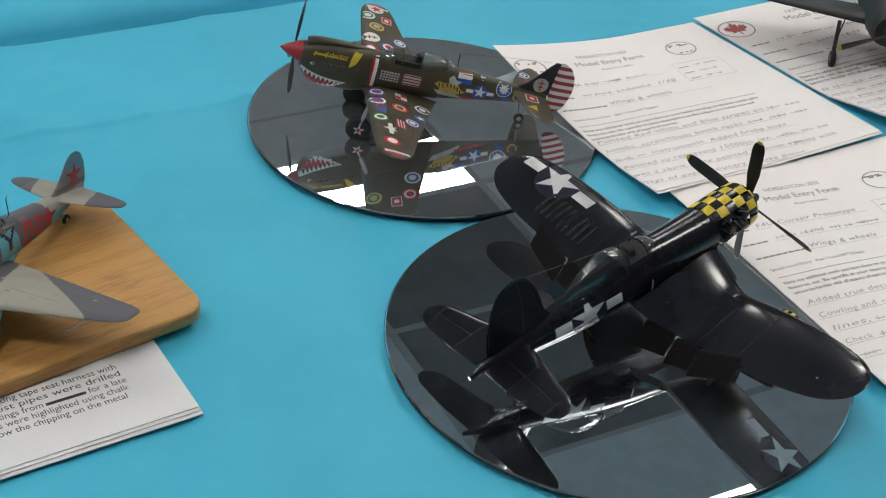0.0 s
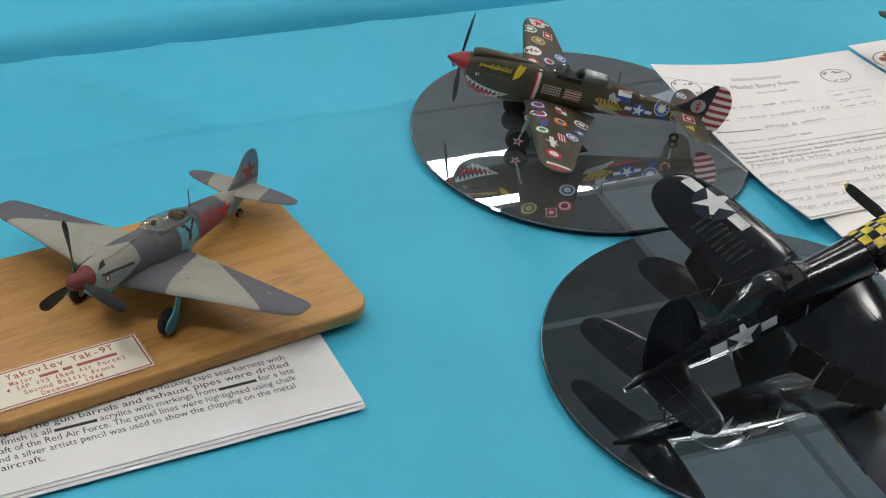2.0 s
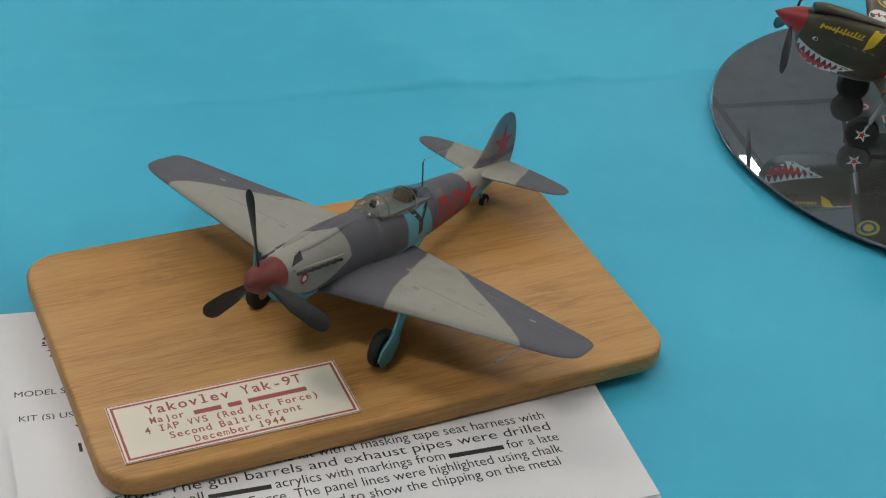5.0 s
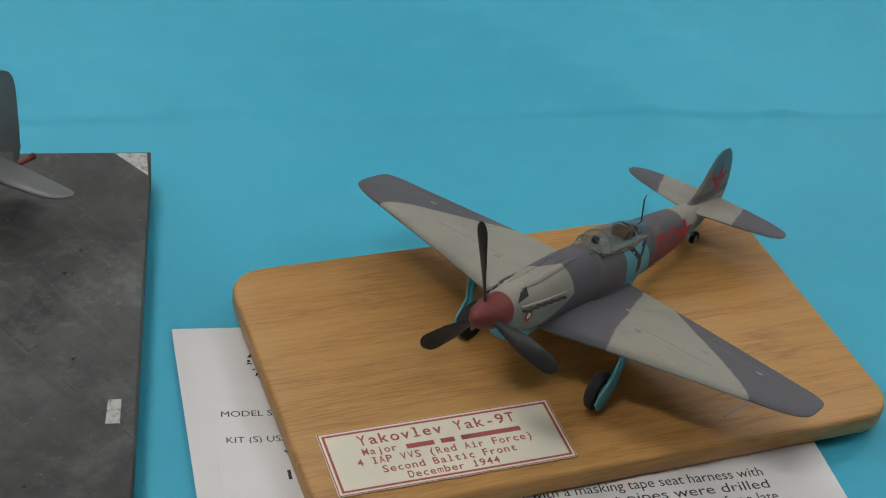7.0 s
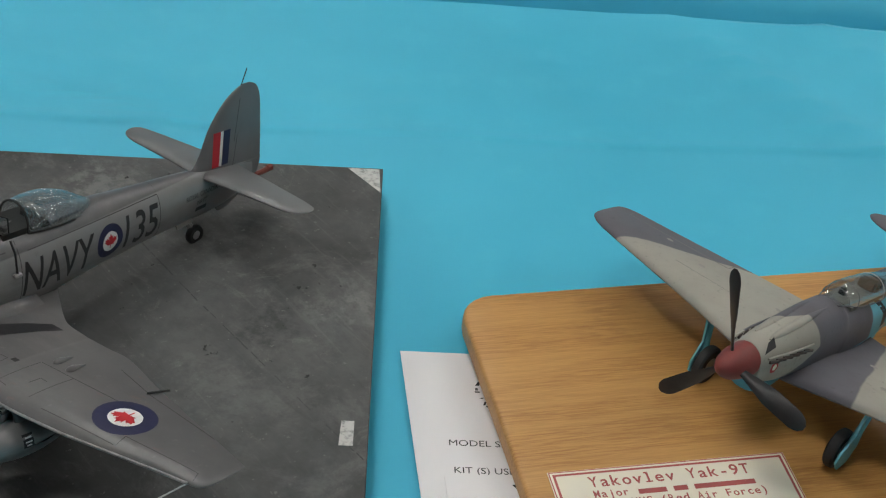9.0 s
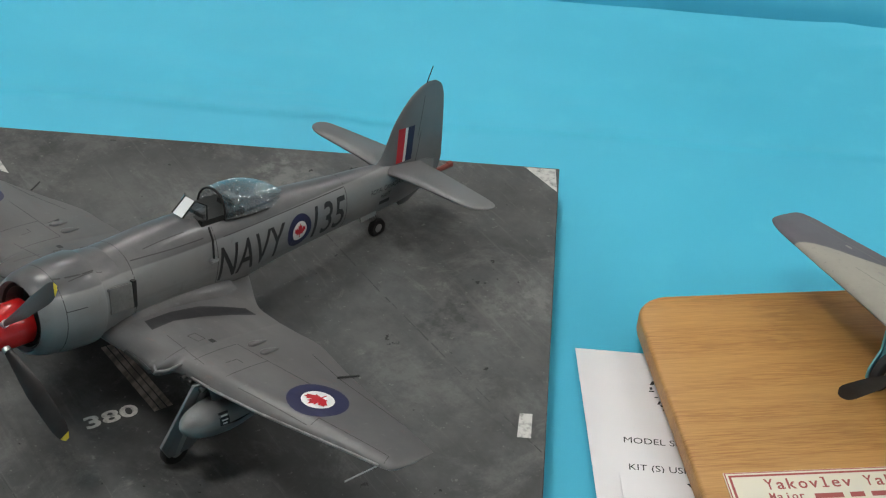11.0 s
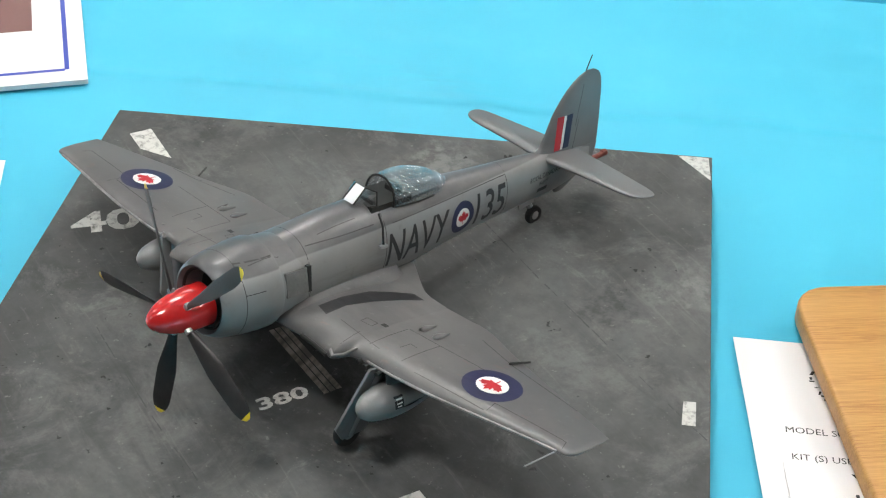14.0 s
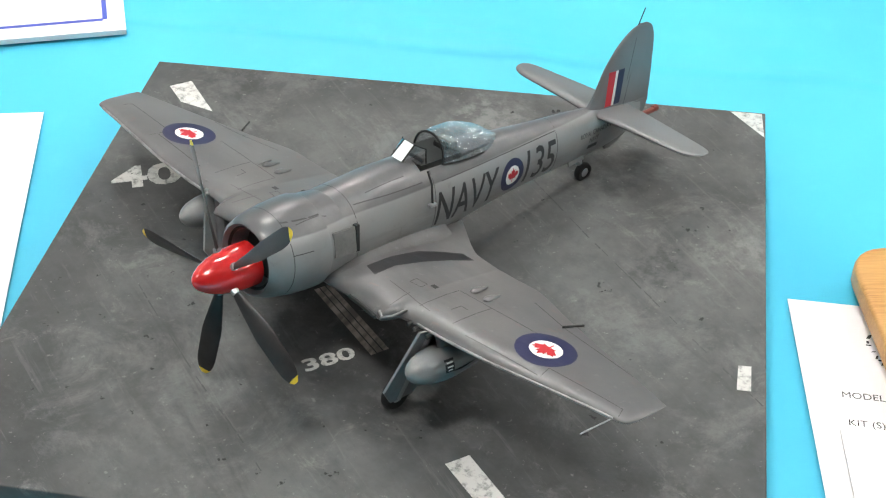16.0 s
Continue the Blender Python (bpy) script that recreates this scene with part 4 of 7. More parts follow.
def naval_grey():
    t = Tree("two_tone_grey", 0.34, spec=0.5, coat=0.15)
    top = t.step(t.add(t.z, t.mul(t.x, 0.010)), 0.0094, 0.0100)
    c = t.mix(top, (0.215, 0.216, 0.217), (0.088, 0.087, 0.090))
    c = t.mix(t.mul(t.step(t.noise(40, 6, rough=0.7), 0.4, 0.75), 0.5), c, (0.17, 0.16, 0.157))
    c = t.mix(t.mul(t.step(t.noise(25, 6, (0.3, 1, 2.5), 0.7), 0.5, 0.7), 0.35), c, (0.07, 0.064, 0.06))
    c = t.mix(t.mul(t.step(t.noise(160, 5), 0.62, 0.75), 0.35), c, (0.09, 0.075, 0.07))
    t.bump(t.noise(700, 2), 0.06, 0.0002)
    return t.done(c, t.add(t.mul(t.noise(70, 4), 0.22), 0.27))


def naval_wing():
    t = Tree("dark_sea_grey_wing", 0.4, spec=0.45, coat=0.08)
    c = t.mix(t.step(t.noise(35, 5), 0.3, 0.7), (0.088, 0.086, 0.087), (0.130, 0.126, 0.124))
    c = t.mix(t.mul(t.step(t.noise(130, 5, (2, 1, 1)), 0.62, 0.74), 0.4), c, (0.17, 0.10, 0.085))
    c = t.mix(t.mul(t.step(t.noise(28, 6, (1, 0.35, 1), 0.72), 0.48, 0.7), 0.45), c, (0.055, 0.053, 0.053))
    c = t.mix(t.mul(t.step(t.noise(420, 4), 0.64, 0.72), 0.15), c, (0.26, 0.26, 0.26))
    t.bump(t.noise(700, 2), 0.06, 0.0002)
    return t.done(c, t.add(t.mul(t.noise(70, 4), 0.22), 0.26))


def naval_tail():
    t = Tree("weathered_grey_tail", 0.36, spec=0.5, coat=0.1)
    c = t.mix(t.step(t.noise(35, 5), 0.3, 0.7), (0.125, 0.126, 0.130), (0.170, 0.170, 0.172))
    c = t.mix(t.mul(t.step(t.noise(150, 5), 0.62, 0.74), 0.3), c, (0.09, 0.08, 0.075))
    return t.done(c, t.add(t.mul(t.noise(70, 4), 0.22), 0.28))


OLIVE = (0.066, 0.055, 0.035)


def olive_drab():
    t = Tree("olive_drab", 0.4, spec=0.4)
    c = t.mix(t.step(t.noise(50, 4), 0.3, 0.7), shade(OLIVE, 0.8), shade(OLIVE, 1.25))
    c = t.mix(t.step(t.z, -0.0165, -0.0185), c, (0.24, 0.24, 0.24))
    c = t.mix(t.mul(t.step(t.noise(300, 4), 0.6, 0.8), 0.3), c, (0.03, 0.028, 0.025))
    return t.done(c, t.add(t.mul(t.noise(60, 3), 0.2), 0.28))


def gloss_black():
    t = Tree("gloss_blue_black", 0.2, spec=0.42)
    c = t.mix(t.step(t.noise(40, 4), 0.3, 0.7), (0.008, 0.008, 0.011), (0.014, 0.014, 0.018))
    c = t.mix(t.mul(t.step(t.noise(220, 5), 0.66, 0.76), 0.25), c, (0.05, 0.05, 0.05))
    t.bump(t.noise(90, 3), 0.05, 0.0006)
    return t.done(c, t.add(t.mul(t.noise(50, 4), 0.16), 0.09))


SLATE_M = paint("slate_grey", SLATE, 0.6)
RED_FADED = paint("pink_stencil", (0.34, 0.16, 0.14), 0.6)
FRAME_GREY = paint("grey_canopy_frame", (0.22, 0.215, 0.22), 0.5)
FRAME_PALE = paint("pale_canopy_frame", (0.42, 0.41, 0.38), 0.5)
COVER, SOFT_LINE = paint("cover_grey", (0.27, 0.25, 0.23), 0.6), plain("soft_panel_line", (0.17, 0.16, 0.15), 0.7)


# ---- grey camouflaged fighter on the bamboo board ----
def build_camouflaged_fighter():
    mm = 0.001021
    ac = thing("model_aircraft", pose(-0.3432, 0.5871, 0.0600, 2.21, -12.97, 247.78), "grey camouflaged model fighter with red stars on a bamboo board", "model aircraft", "model aircraft")
    body, wing_m, tail_m, red_cap = camo_body(), camo_wing(), camo_tail(), paint("dull_red", (0.20, 0.035, 0.03), 0.5)
    fus = part("fuselage", hull([(-13, 5.9, 5.9, -6.2, 2), (-15, 6.5, 6.4, -8.4, 2.1), (-28, 8.0, 8.4, -12.0, 2.2), (-48, 8.9, 10.2, -13.6, 2.2), (-62, 9.0, 10.4, -14, 2.2), (-65, 9.0, 9.9, -14, 2.3), (-69, 9.0, 7.2, -14, 2.7), (-84, 8.8, 6.6, -13.6, 2.7), (-97, 8.5, 6.8, -12.4, 2.6), (-101, 8.4, 8.6, -12, 2.2), (-105, 8.4, 9.5, -12, 2.2), (-108, 8.3, 9.6, -11.8, 2.3), (-132, 6.6, 8.4, -8.6, 2.4), (-152, 4.3, 7.4, -5.0, 2.2), (-168, 2.2, 6, -1.6, 2), (-176, 0.8, 4.6, 0.8, 2)], mm), body, ac)
    part("spinner", lathe([(x * mm, r * mm) for x, r in ((2.4, 0.1), (1.9, 1.5), (0.4, 3.1), (-2.4, 4.6), (-6.6, 5.5), (-10, 5.8), (-13.4, 5.9), (-13.4, 0.1))], n=32), red_cap, ac, "dull red spinner")
    for k in range(3):
        blade(mm, 31, 6.4, parent=ac, place=Matrix.Translation((-4.6 * mm, 0, 0.6 * mm)) @ pose(0, 0, 0, 18 + 120 * k))
    rows = [(4, -36, -99, -12.2, 7.2), (12, -38, -97, -12, 6.8), (40, -46, -91.5, -11.2, 5.4), (70, -53.4, -85, -10.4, 4), (84, -56.8, -82.0, -10, 3.1), (90, -58.6, -80.6, -9.8, 2.4), (94, -61.0, -78.8, -9.7, 1.6), (95.8, -63.6, -76.8, -9.7, 0.9), (96.4, -66.5, -74, -9.7, 0.4)]
    wl, wr = part("wing", foil(rows, mm, left), wing_m, ac), part("wing", foil([(a * 1.035, b + 0.03 * a, c, z + 0.038 * (a - 4), th) for a, b, c, z, th in rows], mm, right), wing_m, ac)
    tail = [(1, -146, -174, 5.2, 2.6), (14, -150, -173, 5.2, 2.2), (26, -154, -171, 5.2, 1.7), (33, -157.5, -168.6, 5.2, 1.2), (36, -161, -165.4, 5.2, 0.5)]
    for w in (left, right):
        part("tailplane", foil(tail, mm, w, camber=0), tail_m, ac)
    fin = part("fin", foil([(0, -158, -178, 0, 2.6), (5, -142, -179.5, 0, 3), (9, -148, -180, 0, 2.8), (15, -153.6, -179.5, 0, 2.4), (21, -157.6, -177.5, 0, 1.9), (25.5, -161, -174.5, 0, 1.3), (27.8, -165, -170.5, 0, 0.5)], mm, upright, camber=0), tail_m, ac)
    # Cockpit and canopy.
    part("cockpit", slab([(-70 * mm, -5.6 * mm), (-104 * mm, -5.6 * mm), (-104 * mm, 5.6 * mm), (-70 * mm, 5.6 * mm)], 6.0 * mm, 7.3 * mm), paint("cockpit_grey", (0.17, 0.17, 0.155), 0.6), ac)
    part("seat", box(5 * mm, 7 * mm, 5 * mm, pose(-92 * mm, 0, 9.0 * mm, 0, -12), 0.0008), paint("tan_leather", (0.18, 0.12, 0.07), 0.7), ac)
    shape = [(-61.5, 3.8, 9.6, 10.5), (-67, 5.4, 9.0, 13.2), (-73, 6.2, 7.4, 14.2), (-83, 6.4, 6.0, 13.8), (-93, 6.1, 5.4, 12.6), (-101, 4.9, 6.8, 11.0), (-107, 2.9, 8.4, 9.8)]
    can = part("canopy", bubble(shape, mm), THIN_GLASS, ac, "clear framed canopy")
    for k, tone in ((1, FRAME_GREY), (2, FRAME_GREY), (4, FRAME_PALE)):
        x, w, zb, zt = shape[k]
        part("canopy_frame", hoop(x, w + 0.05, zb, zt + 0.05, mm, 0.17), tone, can)
    for sgn in (1, -1):
        part("canopy_rail", tube([(x * mm, sgn * (w + 0.1) * mm, zb * mm) for x, w, zb, zt in shape], 0.22 * mm, 6), SLATE_M, can)
    part("canopy_spine", tube([(x * mm, 0, (zt + 0.05) * mm) for x, w, zb, zt in shape[:3]], 0.15 * mm, 6), FRAME_GREY, can)
    part("headrest", slab([(-96 * mm, -3.0 * mm), (-97.5 * mm, -3.0 * mm), (-97.5 * mm, 3.0 * mm), (-96 * mm, 3.0 * mm)], 6.4 * mm, 11.2 * mm, 0.0004), DARK, ac)
    part("gunsight", box(2 * mm, 2.4 * mm, 2.6 * mm, pose(-71 * mm, 0, 11 * mm), 0.0003), DARK, ac)
    part("aerial_mast", tube([(-106 * mm, 0, 9 * mm), (-102.8 * mm, 0, 20.0 * mm), (-103.6 * mm, 0, 21.5 * mm)], 0.3 * mm, 6), DARK, ac)
    for dy in (-0.6, 0.6):
        part("aerial_wire", tube([(-158 * mm, dy * mm, 24.6 * mm), (-130 * mm, dy * mm, 22.4 * mm), (-103.6 * mm, 0, 21.3 * mm)], 0.07 * mm, 4), INK_SOFT, ac)
    # Undercarriage.
    azure = paint("sky_blue_leg", (0.12, 0.36, 0.42), 0.55)
    for sgn, dz in ((1, 0.0), (-1, 0.6)):
        leg = part("undercarriage_leg", tube([(-50 * mm, sgn * 33 * mm, -11 * mm), (-47.5 * mm, sgn * 30.5 * mm, (-29 + dz) * mm)], 1.2 * mm, 10), azure, ac)
        lx = [(-52, -12), (-46, -12), (-46.4, -22), (-41.2, -28.5), (-41, -32), (-45, -36), (-50, -34.5), (-52.4, -28), (-51, -22)]
        bm = bmesh.new()
        lo, hi = [[bm.verts.new((x * mm, sgn * (32.6 + 0.10 * (z + 12) + o) * mm, (z + dz) * mm)) for x, z in lx] for o in (0.0, 0.8)]
        bm.faces.new(hi), bm.faces.new(lo[::-1])
        for i in range(len(lx)):
            bm.faces.new((lo[i], lo[(i + 1) % len(lx)], hi[(i + 1) % len(lx)], hi[i]))
        bmesh.ops.recalc_face_normals(bm, faces=bm.faces)
        part("leg_door", bm, azure, leg, "pale blue leg fairing", 0)
        wheel(mm, 7.4, 4.2, (-47, sgn * 28, -29.5 + dz), ac)
    part("tail_leg", tube([(-154 * mm, 0, -3 * mm), (-158.5 * mm, 0.8 * mm, -9.4 * mm)], 0.8 * mm, 8), azure, ac)
    wheel(mm, 3.0, 2.0, (-159.5, 1.2, -10.0), ac)
    # Exhaust stubs, intakes, chin cooler and gun bulges.
    for sgn in (1, -1):
        for k in range(6):
            part("exhaust_pipe", tube([((-16 - 4.1 * k) * mm, sgn * (7.4 + 0.2 * k) * mm, (1.6 - 0.15 * k) * mm), ((-19.4 - 4.1 * k) * mm, sgn * (8.6 + 0.2 * k) * mm, (1.8 - 0.15 * k) * mm)], 0.55 * mm, 8), paint("burnt_exhaust", (0.06, 0.045, 0.04), 0.7) if k == 0 and sgn == 1 else bpy.data.materials["burnt_exhaust"], ac)
        part("exhaust_cover", tube([(-14.5 * mm, sgn * 7.2 * mm, 3.2 * mm), (-28 * mm, sgn * 8.6 * mm, 3.0 * mm), (-41 * mm, sgn * 9.0 * mm, 2.6 * mm)], 0.42 * mm, 8), body, ac)
    part("chin_intake", hull([(-17, 4.5, -8, -12.5, 2.4), (-24, 5, -9, -14.5, 2.4), (-36, 4, -11, -14.2, 2.2), (-44, 2, -12, -13.8, 2)], mm, 16, 3), azure, ac)
    part("belly_cooler", hull([(-78, 5, -11, -15, 2.6), (-84, 6.5, -11, -18.5, 2.8), (-98, 6, -10, -18, 2.6), (-112, 3, -9, -12, 2.2)], mm, 16, 3), azure, ac)
    bulges = []
    for y, r in ((2.8, 1.5), (-2.8, 1.5)):
        bulges.append(part("gun_bulge", hull([(-20, 0.3, 7.0, 6.4, 2), (-27, r, 8.7, 6.4, 2), (-42, r, 10.0, 7.4, 2), (-56, 0.3, 10.0, 9.2, 2)], mm, 12, 3), body, ac))
        bulges[-1].data.transform(Matrix.Translation((0, y * mm, 0)))
    part("pitot_tube", tube([(-56 * mm, 78 * mm, -10.5 * mm), (-42 * mm, 75.5 * mm, -12.5 * mm)], 0.35 * mm, 6), INK_SOFT, ac)
    # Markings.
    t_f, t_w, t_fin = surface(fus), surface(wl, wr), surface(fin)
    deep_red = paint("faded_red_marking", (0.40, 0.03, 0.035), 0.6)
    mark("gun_port", flat([(0.0, -0.9 * mm), (6.0 * mm, -1.0 * mm), (6.6 * mm, 1.2 * mm), (3.4 * mm, 1.0 * mm)]), BLACK, ac, surface(fus, *bulges), (-15.0 * mm, 4.4 * mm, 0), (-1, 0, 0), (0, -1, 0), 0.001, 0.0002)
    mark("star", flat(star(9.2 * mm, turn=0.05)), deep_red, ac, t_f, (-133.6 * mm, 0, 0.6 * mm), PORT_U, UP, 0.002, 0.0002, label="red star")
    digits = [rect(2.5, 14.0, 1.25, 7.0), rect(2.5, 14.0, 7.15, 7.0), rect(3.4, 2.4, 4.2, 1.2), rect(3.4, 2.4, 4.2, 12.8), rect(2.5, 14.0, 17.0, 7.0), rect(5.9, 2.3, 12.8, 4.8), [(9.9, 6.0), (12.3, 6.0), (14.6, 14.0), (12.2, 14.0)]]
    mark("number", flat(*[[(x * mm, y * mm) for x, y in p] for p in digits]), deep_red, ac, t_f, (-107.6 * mm, 0, -8.0 * mm), PORT_U, UP, 0.002, label="red number")
    mark("emblem", flat([(-1.2 * mm, -6 * mm), (1.5 * mm, -5 * mm), (1.2 * mm, 0), (7 * mm, 6 * mm), (3 * mm, 4 * mm), (0, 1 * mm), (-3 * mm, 4.4 * mm), (-7.5 * mm, 5 * mm), (-2 * mm, 0)]), BLACK, ac, t_f, (-95.2 * mm, 0, 1.0 * mm), PORT_U, UP, 0.002, label="dark bird emblem")
    mark("emblem_wreath", flat(disc(2.3 * mm, squash=0.8)), COVER, ac, t_f, (-97.0 * mm, 0, -5.6 * mm), PORT_U, UP, 0.002, label="faded brown badge")
    mark("star", flat(star(8.8 * mm)), deep_red, ac, t_fin, (-167 * mm, 0, 14.4 * mm), PORT_U, UP, 0.002, label="red star")
    mark("badge", flat(disc(1.9 * mm, squash=1.2)), deep_red, ac, t_f, (-20.7 * mm, 0, -1.6 * mm), PORT_U, UP, 0.002)
    mark("badge", flat(disc(1.0 * mm, squash=1.2)), CARD, ac, t_f, (-20.7 * mm, 0, -1.6 * mm), PORT_U, UP, 0.002, 0.0002)
    mark("cockpit_stripes", flat(*[rect(0.5 * mm, 2.0 * mm, i * 1.5 * mm, 0) for i in range(4)]), RED_FADED, ac, t_f, (-108 * mm, 0, 7.6 * mm), PORT_U, UP, 0.002)
    for sgn in (1, -1):
        lines = [[(-62, 30), (-60.5, 60)], [(-89, 49), (-81, 48.5), (-74.5, 92), (-79, 93)], [(-80.6, 48.8), (-76, 80), (-74.6, 92)]]
        for p in lines:
            mark("panel_line", stroke([(-sgn * y * mm, x * mm) for x, y in p], 0.3 * mm), SOFT_LINE, ac, t_w, (0, 0, 0), UP_U, UP_V, 0.004, 0.00008)
        for x, y in ((-59, 30.7), (-68.5, 53.2), (-72, 20), (-74, 72)):
            mark("inspection_cover", flat(disc(1.5 * mm, squash=0.7)), COVER, ac, t_w, (x * mm, sgn * y * mm, 0), UP_U, UP_V, 0.004, 0.00009)
    for x in (-33,):
        mark("panel_line", stroke([(-(x) * mm, -8 * mm), (-(x) * mm, 10 * mm)], 0.2 * mm), SOFT_LINE, ac, t_f, (0, 0, 0), PORT_U, UP, 0.003, 0.00008)


# ---- grey naval fighter on the deck base ----
def build_naval_fighter():
    mm = 0.001081
    ac = thing("model_aircraft", pose(-0.6009, 0.4323, 0.0674, 4.18, -10.59, 255.84), "grey naval model fighter with red spinner and five-bladed propeller", "model aircraft", "model aircraft")
    grey, wing_m, tail_m = naval_grey(), naval_wing(), naval_tail()
    # Paler grey that holds the highlight of the wing's front edge.
    edge_m = paint("edge_highlight_grey", (0.22, 0.217, 0.213), 0.40, 0.3, 160, 0.15)
    red_gloss = paint("gloss_red", (0.55, 0.015, 0.015), 0.22, 0.05, 60, coat=0.6)
    fus = part("fuselage", hull([(-51, 12.9, 13.4, -13.4, 2.1), (-60, 12.6, 14.4, -14.6, 2.1), (-72, 12.2, 15.8, -15, 2.1), (-88, 11.6, 16.2, -14.4, 2.1), (-104, 10.8, 15.4, -13, 2.1), (-124, 9.2, 14.4, -10.6, 2), (-146, 7.4, 12.8, -8.8, 2), (-166, 5.8, 11.8, -7.8, 2), (-184, 3.8, 10.2, -7.2, 2), (-198, 1.9, 8.6, -4.6, 2), (-205, 0.8, 7, -1, 2)], mm, 32), grey, ac)
    # The engine cowling is hollow in front, with a fan disc behind the spinner.
    cowl = part("cowling", lathe([(x * mm, r * mm) for x, r in ((-32, 7.5), (-25, 9.2), (-22.4, 10.2), (-21.6, 10.9), (-22.2, 11.8), (-25.4, 13.1), (-32, 14.2), (-38, 14.7), (-42.2, 14.7), (-42.9, 14.5), (-43.0, 13.9), (-47, 13.7), (-53, 13.2), (-54.2, 12.9), (-54.2, 12))], n=48, caps=False), grey, ac)
    part("cowl_inner", lathe([(x * mm, r * mm) for x, r in ((-29, 0.2), (-29, 10.0))], n=32, caps=False), DARK, ac)
    part("cowl_lip", lathe([(x * mm, r * mm) for x, r in ((-23.4, 9.0), (-22.6, 9.6), (-23.2, 10.1), (-28, 9.4))], n=40, caps=False), DARK, ac, "black inner lip")
    part("spinner", lathe([(x * mm, r * mm) for x, r in ((-2.8, 0.1), (-3.1, 1.2), (-4.0, 2.5), (-6.2, 4.1), (-9.4, 5.5), (-13, 6.4), (-17, 6.9), (-21, 7.0), (-23, 7.0), (-23, 0.1))], Matrix.Translation((0, 0, -1.7 * mm)), 40), red_gloss, ac, "glossy red spinner")
    for k in range(5):
        m = Matrix.Translation((-13.5 * mm, 0, -1.9 * mm)) @ pose(0, 0, 0, 26 + 72 * k)
        b = blade(mm, 39.6, 6.2, 0.15, parent=ac, place=m, tip=YELLOW, tip_from=0.95, twist=30)
        part("blade_root", tube([m @ Vector((0, 0, 5.4 * mm)), m @ Vector((0, 0, 7.6 * mm))], 1.2 * mm, 10), STEEL, b)
    rows = [(8, -43.4, -106, -9.4, 7.0), (15, -43.2, -101, -9.0, 6.8), (22, -43.4, -96, -8.7, 6.4), (28, -43.2, -92.8, -8.4, 6.0), (36.6, -41.6, -91.6, -8.0, 5.6), (38.2, -42.4, -91.3, -7.9, 5.4), (40.2, -46.6, -91.2, -7.7, 5.1), (47, -47.8, -90.8, -7.2, 4.8), (57, -48, -90.6, -6.7, 4.4), (73, -49.4, -85.3, -5.9, 3.8), (90, -52.4, -80.6, -5.2, 3.2), (105, -55.2, -76.8, -4.7, 2.7), (113, -56.6, -74.8, -4.5, 2.2), (116.2, -57.4, -73.9, -4.4, 1.6), (117.6, -60, -73.6, -4.4, 0.9), (118.2, -64, -73.4, -4.4, 0.4)]
    wl, wr = part("wing", foil(rows, mm, left), wing_m, ac), part("wing", foil([(a * 1.04, b + 0.05 * max(0, a - 10), c + 0.03 * a, z - 0.025 * a, th) for a, b, c, z, th in rows], mm, right), wing_m, ac)
    top_of = surface(wl, wr)

    def wing_top(x, y, low):
        hit = top_of.ray_cast(Vector((x * mm, y * mm, 0.05)), Vector((0, 0, -1)))[0]
        return hit.z / mm if hit else low

    for w in (left, right):
        part("tailplane", foil([(2, -176, -195.4, 8.4, 3), (14, -177.8, -194.2, 8.4, 2.6), (28, -178.8, -192.6, 8.4, 2.1), (36, -179.4, -191.6, 8.4, 1.7), (40.4, -181, -190.8, 8.4, 1.2), (42.6, -183.2, -189.8, 8.4, 0.8), (43.6, -186, -188.4, 8.4, 0.3)], mm, w, camber=0), tail_m, ac)
    fin = part("fin", foil([(7, -163, -209.4, 0, 3.4), (11, -172.6, -209, 0, 3.2), (16, -176.6, -208.5, 0, 2.9), (24, -179.8, -207.4, 0, 2.5), (30, -183.6, -206.5, 0, 2), (34.5, -187.8, -205.2, 0, 1.5), (37.4, -192.2, -203, 0, 1), (38.9, -196, -199.6, 0, 0.3)], mm, upright, camber=0), tail_m, ac)
    part("lower_rudder", foil([(-8.6, -188, -193, 0, 1.4), (-5, -186, -199.4, 0, 1.8), (1, -186, -208, 0, 2.2), (7.5, -186, -209.6, 0, 2.4)], mm, upright, camber=0), tail_m, ac)
    part("aerial", tube([(-195 * mm, 0, 37.6 * mm), (-197.6 * mm, 0, 44.6 * mm)], 0.2 * mm, 5), DARK, ac)
    part("arrester_hook", tube([(-204 * mm, 0, 0), (-212 * mm, 0, 0.4 * mm), (-214.4 * mm, 0, 0.6 * mm), (-214.8 * mm, 0, 0.9 * mm), (-216.6 * mm, 0, 1.0 * mm)], 0.9 * mm, 8, taper=1.5), paint("rust_red", (0.16, 0.035, 0.025), 0.6), ac, "rust-red hook behind the tail")
    # Cockpit, windscreen and sliding canopy.
    part("cockpit", slab([(-85 * mm, -6.4 * mm), (-103 * mm, -6.4 * mm), (-103 * mm, 6.4 * mm), (-85 * mm, 6.4 * mm)], 14.0 * mm, 16.0 * mm), DARK, ac)
    part("seat", box(3 * mm, 6 * mm, 5 * mm, pose(-100 * mm, 0, 15.6 * mm, 0, -12), 0.001), DARK, ac)
    can = part("canopy", bubble([(-94.5, 6.6, 14.0, 22.3), (-99, 7.0, 13.6, 23.0), (-106, 6.9, 13.0, 22.9), (-114, 6.0, 12.6, 20.6), (-120.5, 4.2, 12.4, 17.2), (-125.5, 1.2, 12.8, 14.2)], mm, 28), FOIL_GLASS, ac, "clear sliding canopy")
